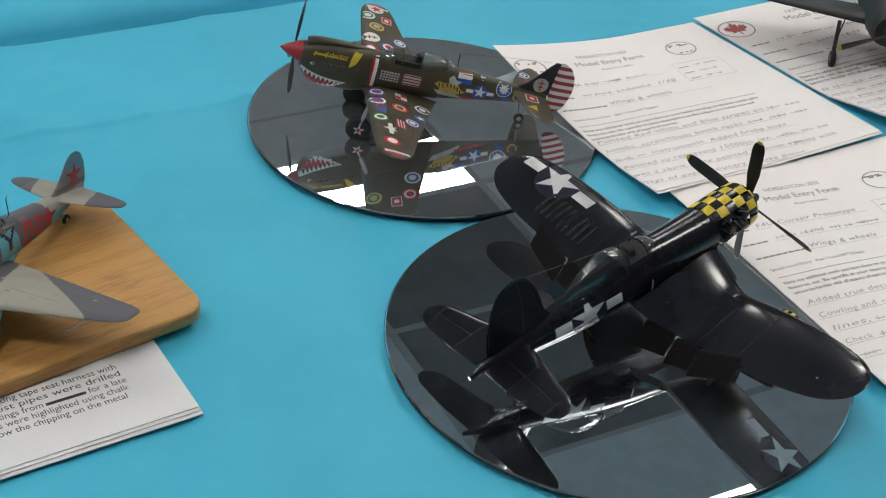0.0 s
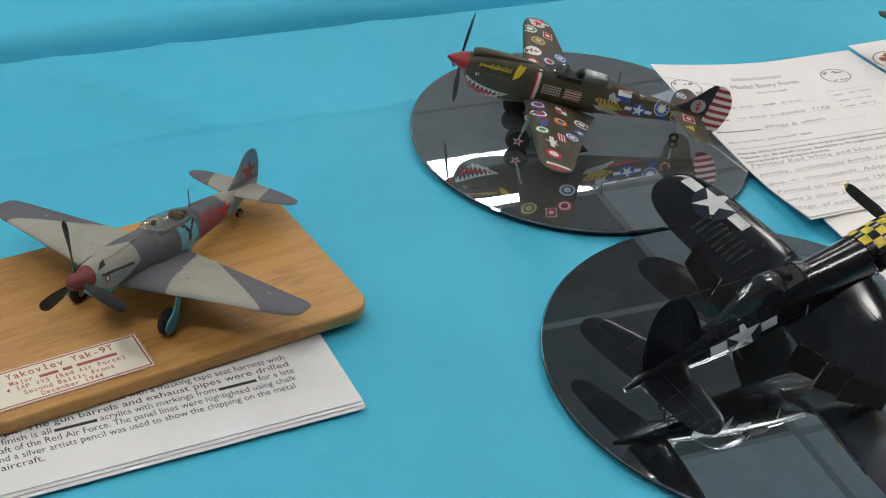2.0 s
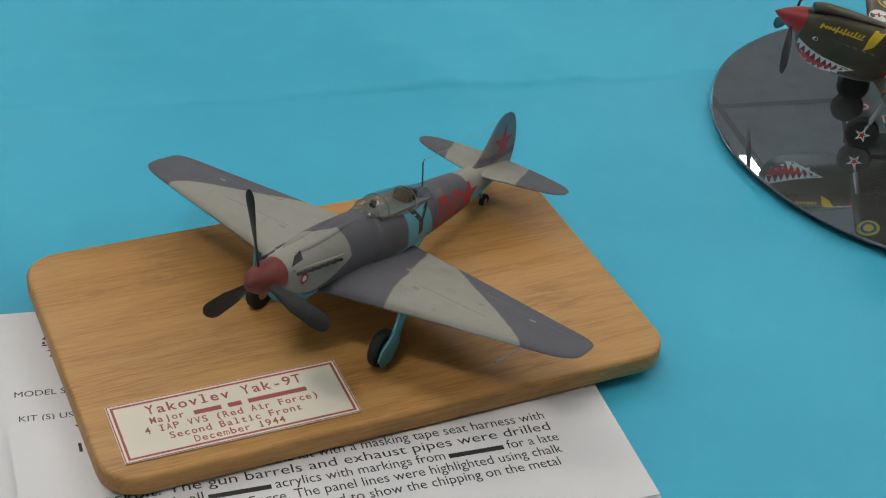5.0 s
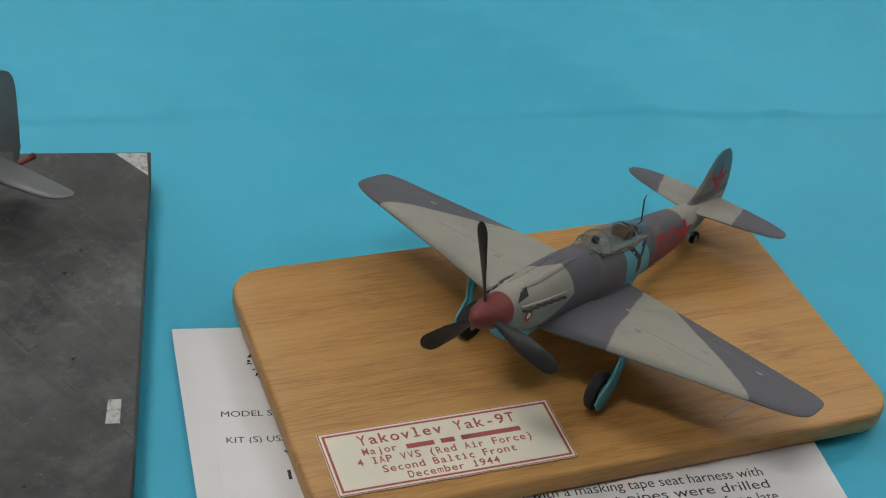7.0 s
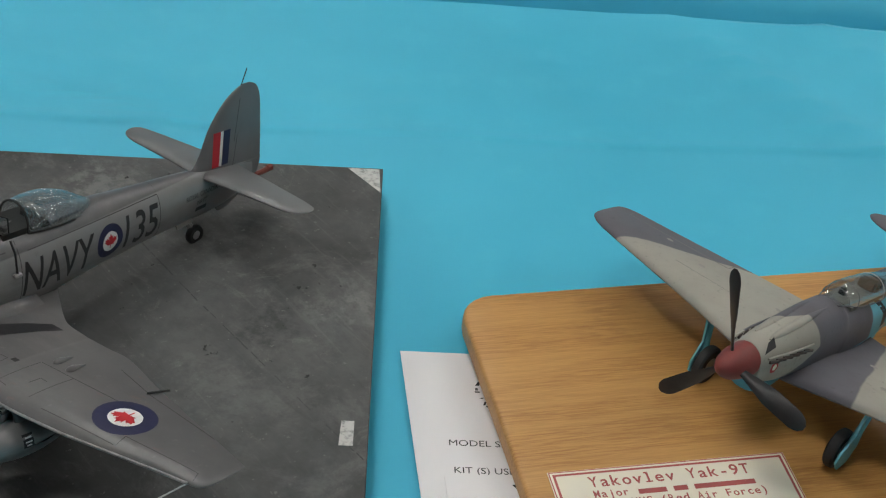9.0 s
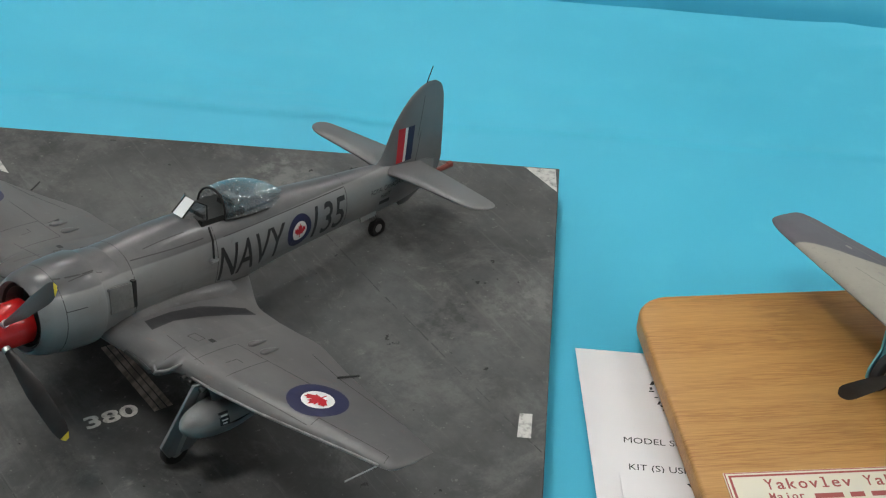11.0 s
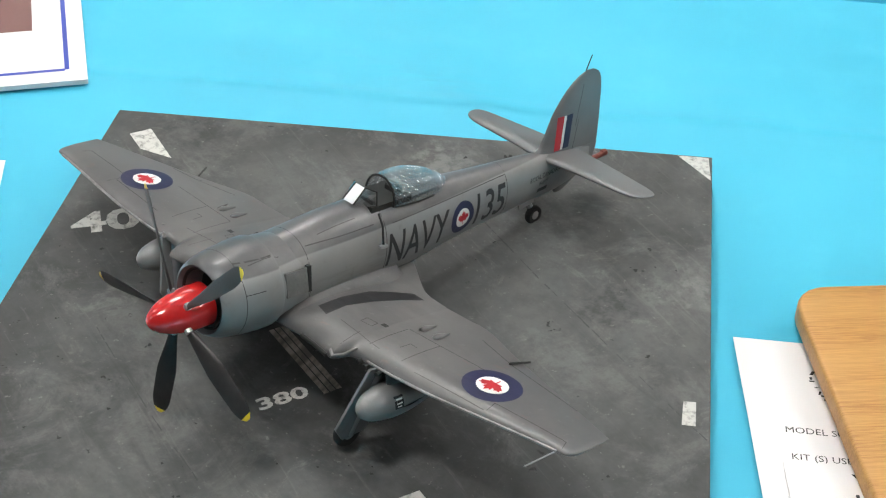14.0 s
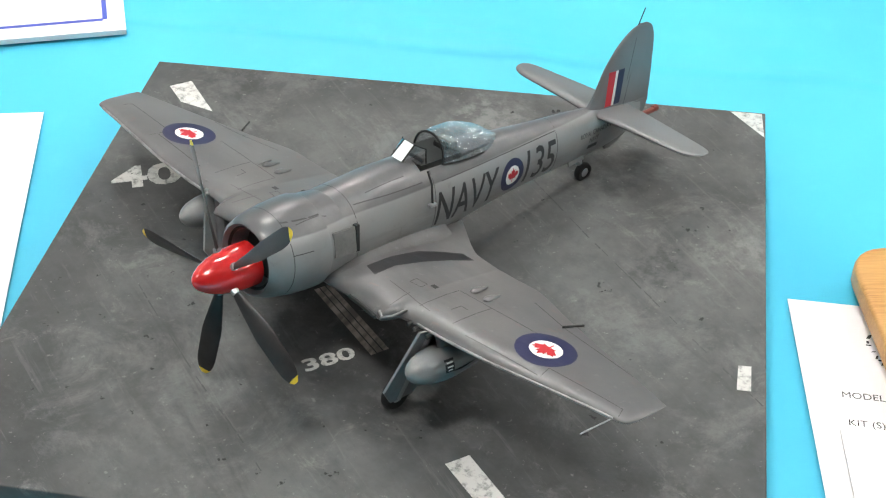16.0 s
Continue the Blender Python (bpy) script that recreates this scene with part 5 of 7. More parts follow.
    for x, w, zt in ((-94.5, 6.7, 22.4),):
        part("canopy_frame", hoop(x, w, 14.0, zt, mm, 0.42), DARK, can)
    part("canopy_rail", tube([(-94.5 * mm, 6.8 * mm, 14.0 * mm), (-99 * mm, 7.2 * mm, 13.6 * mm), (-106 * mm, 7.1 * mm, 13.1 * mm), (-114 * mm, 6.2 * mm, 12.8 * mm)], 0.32 * mm, 6), DARK, can)
    part("rear_shelf", slab([(-104 * mm, -5.6 * mm), (-118 * mm, -4.2 * mm), (-118 * mm, 4.2 * mm), (-104 * mm, 5.6 * mm)], 13.2 * mm, 14.6 * mm, 0.0004), SLATE_M, ac)
    part("headrest", slab([(-101.5 * mm, -3.2 * mm), (-104 * mm, -3.2 * mm), (-104 * mm, 3.2 * mm), (-101.5 * mm, 3.2 * mm)], 14 * mm, 18.4 * mm, 0.0006), COVER, ac)
    part("instrument_panel", slab([(-86.5 * mm, -5.0 * mm), (-87.5 * mm, -5.0 * mm), (-87.5 * mm, 5.0 * mm), (-86.5 * mm, 5.0 * mm)], 13 * mm, 17.4 * mm, 0.0003), DARK, ac)
    # The plate is near white: a lamp's glint is put into its colour.
    scr = part("windscreen", skin([[(-80.3 * mm, -2.5 * mm, 16.9 * mm), (-80.3 * mm, 2.5 * mm, 16.9 * mm)], [(-85.2 * mm, -2.3 * mm, 21.4 * mm), (-85.2 * mm, 2.3 * mm, 21.4 * mm)]], caps=False, closed=False), plain("armour_glass_glint", (0.85, 0.87, 0.88), 0.12), ac, "flat armoured windscreen with a painted white glint")
    for sgn in (1, -1):
        bm = bmesh.new()
        bm.faces.new([bm.verts.new((x * mm, sgn * y * mm, z * mm)) for x, y, z in ((-80.3, 2.5, 16.9), (-87.4, 6.3, 15.2), (-87.6, 5.2, 20.6), (-85.2, 2.3, 21.4))])
        part("quarter_light", bm, GLASS, scr, "", 0)
        part("screen_frame", tube([(-80.3 * mm, sgn * 2.5 * mm, 16.9 * mm), (-85.2 * mm, sgn * 2.3 * mm, 21.4 * mm), (-87.6 * mm, sgn * 5.2 * mm, 20.6 * mm), (-87.4 * mm, sgn * 6.3 * mm, 15.2 * mm)], 0.28 * mm, 6), DARK, scr)
    # Undercarriage, drop tanks and fairings.
    for sgn, dz in ((1, 0.0), (-1, 5.4)):
        leg = part("undercarriage_leg", tube([(-50 * mm, sgn * 50 * mm, -9 * mm), (-47.5 * mm, sgn * 42.5 * mm, (-35 + dz) * mm)], 1.5 * mm, 12), STEEL, ac)
        px = [(-57, -8, 51.5), (-45.4, -7, 50.0), (-40.6, -30.5 + dz, 43.2), (-44.5, -36 + dz, 42.4), (-52.5, -35 + dz, 43.2), (-57.5, -25 + dz, 46)]
        bm = bmesh.new()
        lo, hi = [[bm.verts.new((x * mm, sgn * (y + o) * mm, z * mm)) for x, z, y in px] for o in (0.0, 0.9)]
        bm.faces.new(hi), bm.faces.new(lo[::-1])
        for i in range(6):
            bm.faces.new((lo[i], lo[(i + 1) % 6], hi[(i + 1) % 6], hi[i]))
        bmesh.ops.recalc_face_normals(bm, faces=bm.faces)
        part("leg_door", bm, grey, leg, "light grey wheel door", 0)
        wheel(mm, 5.0, 3.2, (-49.0, sgn * 40.4, -36.2 + dz), ac)
        tank = part("drop_tank", hull([(-38.5, 0.2, -17.3, -17.7, 2), (-40.2, 2.7, -14.8, -20.2, 2), (-44, 4.6, -12.9, -22.1, 2), (-51, 5.7, -11.8, -23.2, 2), (-60, 5.4, -12.1, -22.9, 2), (-71, 3.4, -14, -20.8, 2), (-80, 0.5, -16.8, -18, 2)], mm, 24, 4), grey, ac, "light grey drop tank")
        tank.location = (0, sgn * 54 * mm, 0)
        part("tank_seam", hull([(-39, 0.6, -17.3, -17.7, 2), (-51, 5.82, -17.3, -17.7, 2), (-60, 5.52, -17.3, -17.7, 2), (-79, 0.8, -17.2, -17.6, 2)], mm, 20, 4), LINE, tank)
        mark("tank_stencil", flat(rect(3.4 * mm, 3.8 * mm)), BLACK, tank, surface(tank), (-50.4 * mm, 0, -15.6 * mm), PORT_U if sgn == 1 else STAR_U, UP, 0.002)
        mark("tank_stencil", flat(rect(2.2 * mm, 0.4 * mm, 0, 1.0 * mm), rect(2.2 * mm, 0.4 * mm, 0, -0.2 * mm), rect(1.6 * mm, 0.4 * mm, 0, -1.2 * mm)), WHITE, tank, surface(tank), (-50.4 * mm, 0, -15.6 * mm), PORT_U if sgn == 1 else STAR_U, UP, 0.002, 0.0002)
        part("pylon", foil([(-13, -50, -72, 0, 2.6), (-6, -48, -76, 0, 2.6)], mm, lambda x, s, z, q=sgn: (x, z + q * 54, s), camber=0), wing_m, ac)
        # A solid dark body; the shade inside the intake is put into its colour.
        part("intake", hull([(-44.0, 8.6, -7.9, -9.7, 3.4), (-50, 9.0, -7.6, -10, 3)], mm, 20, 3), DARK, ac, "dark root intake").location = (0.2 * mm, sgn * 26 * mm, 0)
        fillet = []
        for x, yf, zf, yw, zw in glide([(-44.5, 13.6, -7.4, 15.0, -8.2), (-50, 13.0, -4.8, 16.6, -5.5), (-60, 12.4, -3.6, 16.8, -4.7), (-75, 12.0, -3.6, 17.8, -4.7), (-86, 11.4, -4.4, 20.6, -6.6), (-91, 11.0, -5.2, 20.0, -7.6), (-96, 10.6, -6.6, 16.0, -8.4)], 5):
            zw = wing_top(x, sgn * yw, zw) - 0.1
            curve = []
            for i in range(9):
                f = i / 8
                y, z = (1 - f) ** 2 * (yf - 0.8) + 2 * f * (1 - f) * (yf + 0.6) + f * f * yw, (1 - f) ** 2 * zf + 2 * f * (1 - f) * (zw + 0.4) + f * f * (zw - 0.3)
                curve.append((x * mm, sgn * y * mm, z * mm))
            fillet.append(curve)
        part("wing_fairing", skin(fillet, caps=False, closed=False), wing_m, ac, "flared wing root fillet")
        if sgn == 1:
            # Slot and gun ports are solid rods, coloured dark for their shaded hollows.
            part("intake_lip", tube([(-43.0 * mm, 36.0 * mm, -7.0 * mm), (-41.6 * mm, 38.4 * mm, -7.3 * mm), (-44.0 * mm, 40.6 * mm, -6.4 * mm), (-48.5 * mm, 41.6 * mm, -5.2 * mm)], 0.95 * mm, 10, taper=0.4), wing_m, ac)
            part("intake_slot", tube([(-43.6 * mm, 22.5 * mm, -8.7 * mm), (-42.9 * mm, 29 * mm, -8.4 * mm), (-41.6 * mm, 36.0 * mm, -8.1 * mm)], 0.75 * mm, 8), DARK, ac, "dark root intake slot")
            for q in (44.5, 47.5, 52.5):
                part("gun_port", tube([(-46.2 * mm, q * mm, -7.9 * mm), (-49 * mm, q * mm, -7.6 * mm)], 0.75 * mm, 8), DARK, ac)
        edge = [(a, b, z) for a, b, c, z, th in rows if 41 < a < 115] if sgn == 1 else [(a * 1.04, b + 0.05 * (a - 10), z - 0.025 * a) for a, b, c, z, th in rows if 41 < a < 115]
        # An added rod; its pale colour stands for the highlight on the rounded edge.
        part("edge_highlight", tube([((b + 0.05) * mm, sgn * a * mm, (z + 0.25) * mm) for a, b, z in edge], 0.42 * mm, 8), edge_m, ac, "pale painted highlight along the leading edge")
        for x, y in ((-71.6, 46.0), (-71.2, 51.8)):
            part("wing_blister", hull([(x + 1.0, 0.2, 0.1, -0.6, 2), (x + 0.2, 1.1, 0.7, -1, 2), (x - 1.6, 1.3, 0.8, -1, 2), (x - 4, 0.8, 0.2, -1, 2), (x - 6.4, 0.2, -0.5, -1, 2)], mm, 14, 3), wing_m, ac).location = (0, sgn * y * mm, (wing_top(x - 2, sgn * y, -5.0) + 0.35) * mm)
        part("exhaust_slot", box(1.3 * mm, 1.6 * mm, 8.6 * mm, pose(-53.6 * mm, sgn * 12.7 * mm, 3.4 * mm, sgn * 8)), DARK, ac)
        part("exhaust_plate", box(8.6 * mm, 0.9 * mm, 8.2 * mm, pose(-48.4 * mm, sgn * 13.2 * mm, 3.6 * mm, sgn * 14, 0, -sgn * 3), 0.0003), paint("heat_stained_metal", (0.24, 0.235, 0.23), 0.35, 0.15, 120, 0.6) if sgn == 1 else bpy.data.materials["heat_stained_metal"], ac)
        if sgn == 1:
            part("pitot_tube", tube([(-58 * mm, sgn * 112.4 * mm, -5.0 * mm), (-45.3 * mm, sgn * 111.4 * mm, -5.4 * mm)], 0.24 * mm, 6), STEEL, ac)
        part("aileron_guide", tube([(-79.6 * mm, sgn * 74.8 * mm, -4.8 * mm), (-85.4 * mm, sgn * 78.2 * mm, -4.6 * mm)], 0.35 * mm, 6), DARK, ac)
    part("tail_leg", tube([(-171 * mm, 0, -6 * mm), (-174 * mm, 1.2 * mm, -11 * mm)], 1.3 * mm, 8), grey, ac)
    wheel(mm, 3.7, 2.6, (-175, 2.2, -13.4), ac)
    part("tail_wheel_door", box(8 * mm, 0.5 * mm, 3 * mm, pose(-168 * mm, 3.2 * mm, -6.0 * mm, 20, 8)), grey, ac)
    part("entry_step", tube([(-86 * mm, 8.6 * mm, 14.8 * mm), (-85.6 * mm, 11.4 * mm, 11.5 * mm), (-85.4 * mm, 12.8 * mm, 5.6 * mm)], 0.38 * mm, 5), DARK, ac)
    part("step_pad", box(3 * mm, 1.6 * mm, 1 * mm, pose(-85.4 * mm, 12.9 * mm, 5.0 * mm), 0.0002), STEEL, ac)
    # Markings.
    t_f, t_w, t_fin = surface(fus), surface(wl, wr), surface(fin)
    script = lambda s, size, w, x, z, lean=0.12: mark("lettering", fit_width(words(s, size * mm, lean=lean, bold=0.008), w * mm), BLACK, ac, t_f, (x * mm, 0, z * mm), PORT_U, UP, 0.0025, 0.00015, label="black lettering")
    script("NAVY", 16.6, 31, -89.0, -4.4)
    script("135", 16.4, 16.8, -134.2, -3.5)
    script("ROYAL CANADIAN", 2.5, 19, -165.7, 3.2, 0)
    script("NAVY", 2.5, 5.4, -171.8, 0.4, 0)
    mark("lettering", flat(rect(6 * mm, 1.6 * mm)), BLACK, ac, t_f, (-174.4 * mm, 0, -1.6 * mm), PORT_U, UP, 0.003)
    rings("roundel", t_f, ac, (-127.2 * mm, 0, 1.7 * mm), PORT_U, UP, (6.0 * mm, NAVY_BLUE), (3.5 * mm, WHITE))
    mark("leaf", flat(leaf(2.9 * mm)), RED, ac, t_f, (-127.2 * mm, 0, 1.7 * mm), PORT_U, UP, 0.002, 0.00034, "red maple leaf")
    for x, y in ((-65.2, 81), (-63.5, -83.5)):
        rings("roundel", t_w, ac, (x * mm, y * mm, 0), UP_U, UP_V, (9.1 * mm, NAVY_BLUE), (4.9 * mm, WHITE))
        mark("leaf", flat(leaf(4.2 * mm)), RED, ac, t_w, (x * mm, y * mm, 0), UP_U, UP_V, 0.002, 0.00034, "red maple leaf")
    for i, m in enumerate((RED, WHITE, NAVY_BLUE)):
        w = (3.6, 1.4, 3.6)[i]
        mark("fin_flash", flat(rect(w * mm, 13.4 * mm, (-2.5, 0, 2.5)[i] * mm)), m, ac, t_fin, (-186.1 * mm, 0, 16.8 * mm), PORT_U, UP, 0.004)
    for sgn in (1, -1):
        walk_strip = [(-54.6, 17.2), (-53.2, 22.4), (-62, 22.0), (-72, 24.2), (-81, 27), (-88.6, 30.4), (-88.6, 25.3), (-82, 21.4), (-75.4, 18.4), (-65, 17.1)]
        mark("wing_walk", flat([(-sgn * y * mm, x * mm) for x, y in (walk_strip if sgn == 1 else walk_strip[::-1])]), BLACK, ac, t_w, (0, 0, 0), UP_U, UP_V, 0.003, label="matt black wing walk")
        for p in ([(-54.8, 27.4), (-52.8, 46.6)], [(-52.4, 42.7), (-68.4, 43.2)], [(-53.2, 55.5), (-69, 56.2), (-68.6, 43.4)], [(-51.1, 89.5), (-58.6, 88), (-60.6, 113), (-57.6, 114)], [(-59.4, 31.3), (-62.5, 31), (-63, 35.2), (-60, 35.6), (-59.4, 31.3)], [(-45.9, 37.1), (-55, 35.9)], [(-84, 60), (-80, 76), (-76, 112)], [(-80, 75), (-84.6, 75.5)], [(-52, 62), (-54, 88)], [(-69, 56), (-70, 74)], [(-58, 50), (-62, 50.4), (-62, 53)]):
            mark("panel_line", stroke([(-sgn * y * mm, x * mm) for x, y in p], 0.26 * mm), LINE, ac, t_w, (0, 0, 0), UP_U, UP_V, 0.004, 0.00008)
        mark("access_cover", flat(rect(2.2 * mm, 1.8 * mm)), DARK, ac, t_w, (-63.9 * mm, sgn * 37.4 * mm, 0), UP_U, UP_V, 0.003, 0.0001)
    t_c = surface(cowl)
    for tree, xs in ((t_c, (-29,)), (t_f, (-55, -88.5, -152))):
        for x in xs:
            mark("panel_line", stroke([(-x * mm, -14 * mm), (-x * mm, 14 * mm)], 0.26 * mm), LINE, ac, tree, (0, 0, 0), PORT_U, UP, 0.002, 0.00008)
            mark("panel_line", stroke([(-14 * mm, x * mm), (14 * mm, x * mm)], 0.26 * mm), LINE, ac, tree, (0, 0, 0), UP_U, UP_V, 0.002, 0.00008)
    for z, x0, x1 in ((11.5, -56, -84), (10.0, -92, -152), (-9, -72, -112), (12.6, -29, -42), (5, -29, -36), (-4, -33, -42)):
        mark("panel_line", stroke([(-x0 * mm, z * mm), (-x1 * mm, z * mm)], 0.26 * mm), LINE, ac, t_c if x0 > -30 else t_f, (0, 0, 0), PORT_U, UP, 0.003, 0.00008)
    for y, x0, x1 in ((6, -62, -78), (-6, -62, -78), (8, -33, -45), (-8, -33, -45)):
        mark("panel_line", stroke([(-y * mm, x0 * mm), (-y * mm, x1 * mm)], 0.26 * mm), LINE, ac, t_c if x0 > -50 else t_f, (0, 0, 0), UP_U, UP_V, 0.003, 0.00008)
    for z in (10, 24):
        mark("panel_line", stroke([(193 * mm, (z - 6) * mm), (194.5 * mm, (z + 10) * mm)], 0.26 * mm), LINE, ac, t_fin, (0, 0, 0), PORT_U, UP, 0.003, 0.00008)


build_camouflaged_fighter()
build_naval_fighter()


# ---- olive fighter covered in national markings, on the first mirror ----
def build_decorated_fighter():
    mm = 0.000972
    ac = thing("model_aircraft", pose(-0.1692, 0.8754, 0.0563, 2.62, -12.16, 183.29), "olive model fighter with shark mouth and many national insignia", "model aircraft", "model aircraft")
    olive = olive_drab()
    red_nose = paint("red_nose", (0.36, 0.03, 0.035), 0.4)
    fus = part("fuselage", hull([(-14.5, 7.0, 7.2, -9.0, 2), (-20, 8.0, 8.8, -16.6, 2.3), (-30, 8.9, 10.2, -20.2, 2.6), (-48, 9.2, 11.2, -20.0, 2.6), (-62, 9.3, 11.6, -17.6, 2.3), (-80, 9.0, 10.4, -15, 2.1), (-98, 8.6, 10.6, -14, 2.1), (-114, 8.0, 12.8, -12, 2), (-140, 6.0, 10.8, -7.6, 2), (-165, 3.6, 8.6, -3.6, 2), (-185, 1.4, 6.6, -0.6, 2)], mm, 32), olive, ac)
    part("spinner", lathe([(x * mm, r * mm) for x, r in ((0, 0.1), (-1, 0.9), (-4, 2.9), (-8, 5.0), (-12, 6.6), (-14.8, 7.2), (-14.8, 0.1))], n=32), red_nose, ac, "pointed red spinner")
    for k in range(3):
        blade(mm, 35.5, 5.6, 0.18, parent=ac, place=Matrix.Translation((-9.5 * mm, 0, 0)) @ pose(0, 0, 0, 2 + 120 * k), twist=30)
    part("intake_lip", hull([(-17, 4.6, 10.6, 6.4, 2.2), (-24, 4.2, 12.6, 8, 2.2), (-44, 3.2, 13.2, 10, 2), (-62, 1, 12, 11, 2)], mm, 18, 4), olive, ac)
    rows = [(3, -58.5, -112, -15, 8), (12, -60, -109, -14.2, 7.4), (50, -60.6, -98.5, -10.2, 5.6), (85, -61, -89.5, -6.8, 4), (102, -61.8, -85.4, -5.2, 3), (110, -64.5, -82, -4.5, 2), (114, -70, -77, -4.2, 0.6)]
    wl, wr = part("wing", foil(rows, mm, left), olive, ac), part("wing", foil(rows, mm, right), olive, ac)
    tp = [(2, -160, -184, 4.8, 2.8), (16, -164, -185.5, 4.8, 2.4), (29, -168.5, -186, 4.8, 1.8), (36, -173, -184.5, 4.8, 1.2), (40.5, -178, -181.5, 4.8, 0.4)]
    tpl, tpr = part("tailplane", foil(tp, mm, left, camber=0), olive, ac), part("tailplane", foil(tp, mm, right, camber=0), olive, ac)
    dark_fin = paint("blue_black_fin", (0.018, 0.018, 0.026), 0.4)
    fin = part("fin", foil([(6, -158, -186, 0, 3), (12, -168, -186.5, 0, 2.8), (20, -175.5, -187, 0, 2.3), (27, -181, -187.6, 0, 1.7), (31, -184.5, -188, 0, 1)], mm, upright, camber=0), dark_fin, ac, "blue-black fin")
    st = Tree("striped_rudder", 0.45)
    wave = st.math("SINE", st.mul(st.z, 2 * math.pi / 0.0052))
    part("rudder", foil([(-5, -188, -193, 0, 1.6), (-2, -186.5, -197.5, 0, 2), (6, -186, -200.6, 0, 2.2), (15, -186.4, -201.6, 0, 2.1), (23, -187, -199.8, 0, 1.7), (29, -187.6, -195.8, 0, 1.2), (31.6, -188.4, -191, 0, 0.5)], mm, upright, camber=0), st.done(st.mix(st.step(wave, -0.1, 0.1), (0.72, 0.68, 0.64), (0.34, 0.03, 0.045))), ac, "rudder with red and white stripes")
    # Open cockpit, windscreen and hood slid back.
    # The hull is closed; a black slab stands for the shaded cockpit opening.
    part("cockpit", slab([(-76 * mm, -6.4 * mm), (-95 * mm, -6.4 * mm), (-95 * mm, 6.4 * mm), (-76 * mm, 6.4 * mm)], 8.0 * mm, 10.9 * mm), DARK, ac)
    part("seat", box(4 * mm, 7 * mm, 7 * mm, pose(-92 * mm, 0, 12 * mm, 0, -10), 0.0008), DARK, ac)
    scr = part("windscreen", bubble([(-67, 4.2, 9.6, 11.2), (-74, 6.0, 9, 15.0), (-81, 6.4, 8.6, 17.2)], mm), HOOD_GLASS, ac, "clear framed windscreen")
    for x, w, zt in ((-74, 6.1, 15.1), (-81, 6.5, 17.3)):
        part("screen_frame", hoop(x, w, 9.0, zt - 0.1, mm, 0.35), olive, scr)
    hood = part("canopy", bubble([(-94, 6.8, 8.4, 17.4), (-102, 6.6, 8.8, 17.8), (-111, 5.6, 10, 16.6), (-119, 3.2, 11.6, 13.6)], mm), HOOD_GLASS, ac, "clear canopy hood slid back")
    for x, w, zt in ((-94, 6.9, 17.5), (-111, 5.7, 16.7)):
        part("canopy_frame", hoop(x, w, 8.4 if x > -100 else 10, zt - 0.1, mm, 0.35), olive, hood)
    part("gunsight", tube([(-73 * mm, 0, 11 * mm), (-74 * mm, 0, 14.5 * mm)], 0.6 * mm, 6), STEEL, ac)
    part("aerial_mast", tube([(-119.3 * mm, 0, 12 * mm), (-118.4 * mm, 0, 22.6 * mm)], 0.35 * mm, 6), DARK, ac)
    part("aerial_wire", tube([(-118.4 * mm, 0, 22.4 * mm), (-150 * mm, 0, 27 * mm), (-186 * mm, 0, 31 * mm)], 0.08 * mm, 4), INK_SOFT, ac)
    # Undercarriage with starred hubs.
    for sgn, dz in ((1, 0.0), (-1, 1.2)):
        leg = part("undercarriage_leg", tube([(-64 * mm, sgn * 27 * mm, -13 * mm), (-61 * mm, sgn * 26 * mm, (-34 + dz) * mm)], 1.3 * mm, 10), STEEL, ac)
        part("leg_fairing", hull([(-60, 0.5, -10, -13, 2), (-66, 3, -8, -16, 2), (-84, 2.6, -9, -15, 2), (-94, 0.4, -11, -13, 2)], mm, 14, 3), olive, leg).location = (0, sgn * 27 * mm, 0)
        w = wheel(mm, 8.6, 5, (-61, sgn * 25, -35.2 + dz), ac, DARK)
        bm = flat(star(4.2 * mm))
        bm.transform(Matrix.Translation((-61 * mm, sgn * 27.9 * mm, (-35.2 + dz) * mm)) @ pose(0, 0, 0, 90, 0, 180 if sgn > 0 else 0))
        part("hub_star", bm, WHITE, w, "white star on the hub", 0)
        bm = flat(star(2.4 * mm))
        bm.transform(Matrix.Translation((-61 * mm, sgn * 28.05 * mm, (-35.2 + dz) * mm)) @ pose(0, 0, 0, 90, 0, 180 if sgn > 0 else 0))
        part("hub_star", bm, RED, w, "", 0)
    part("tail_leg", tube([(-168 * mm, 0, -3 * mm), (-171 * mm, 0, -14 * mm)], 0.7 * mm, 8), STEEL, ac)
    wheel(mm, 3.6, 2.2, (-171.5, 0, -15.4), ac)
    for k in range(6):
        for sgn in (1, -1):
            part("exhaust_pipe", tube([((-27 - 4.4 * k) * mm, sgn * 8.2 * mm, -1 * mm), ((-30.5 - 4.4 * k) * mm, sgn * 9.5 * mm, -1.4 * mm)], 0.6 * mm, 8), olive, ac)
    # Markings on the near side.
    t_f, t_w, t_fin, t_t = surface(fus), surface(wl, wr), surface(fin), surface(tpl, tpr)
    M = lambda bm, mat, tree, x, z, name="marking", k=0, label="": mark(name, bm, mat, ac, tree, (x * mm, 0, z * mm), PORT_U, UP, 0.002, 0.00012 + 0.00007 * k, label)
    upper = [(15.5, -6.6), (22, -9.2), (30, -11), (38, -11.9), (47.5, -12.2)]
    lower = [(40, -16.5), (33, -19.6), (26, -20), (20, -17.6), (16.5, -13)]
    M(flat([(a * mm, b * mm) for a, b in upper + lower]), WHITE, t_f, 0, 0, "shark_mouth", 0, "shark mouth edged in white")
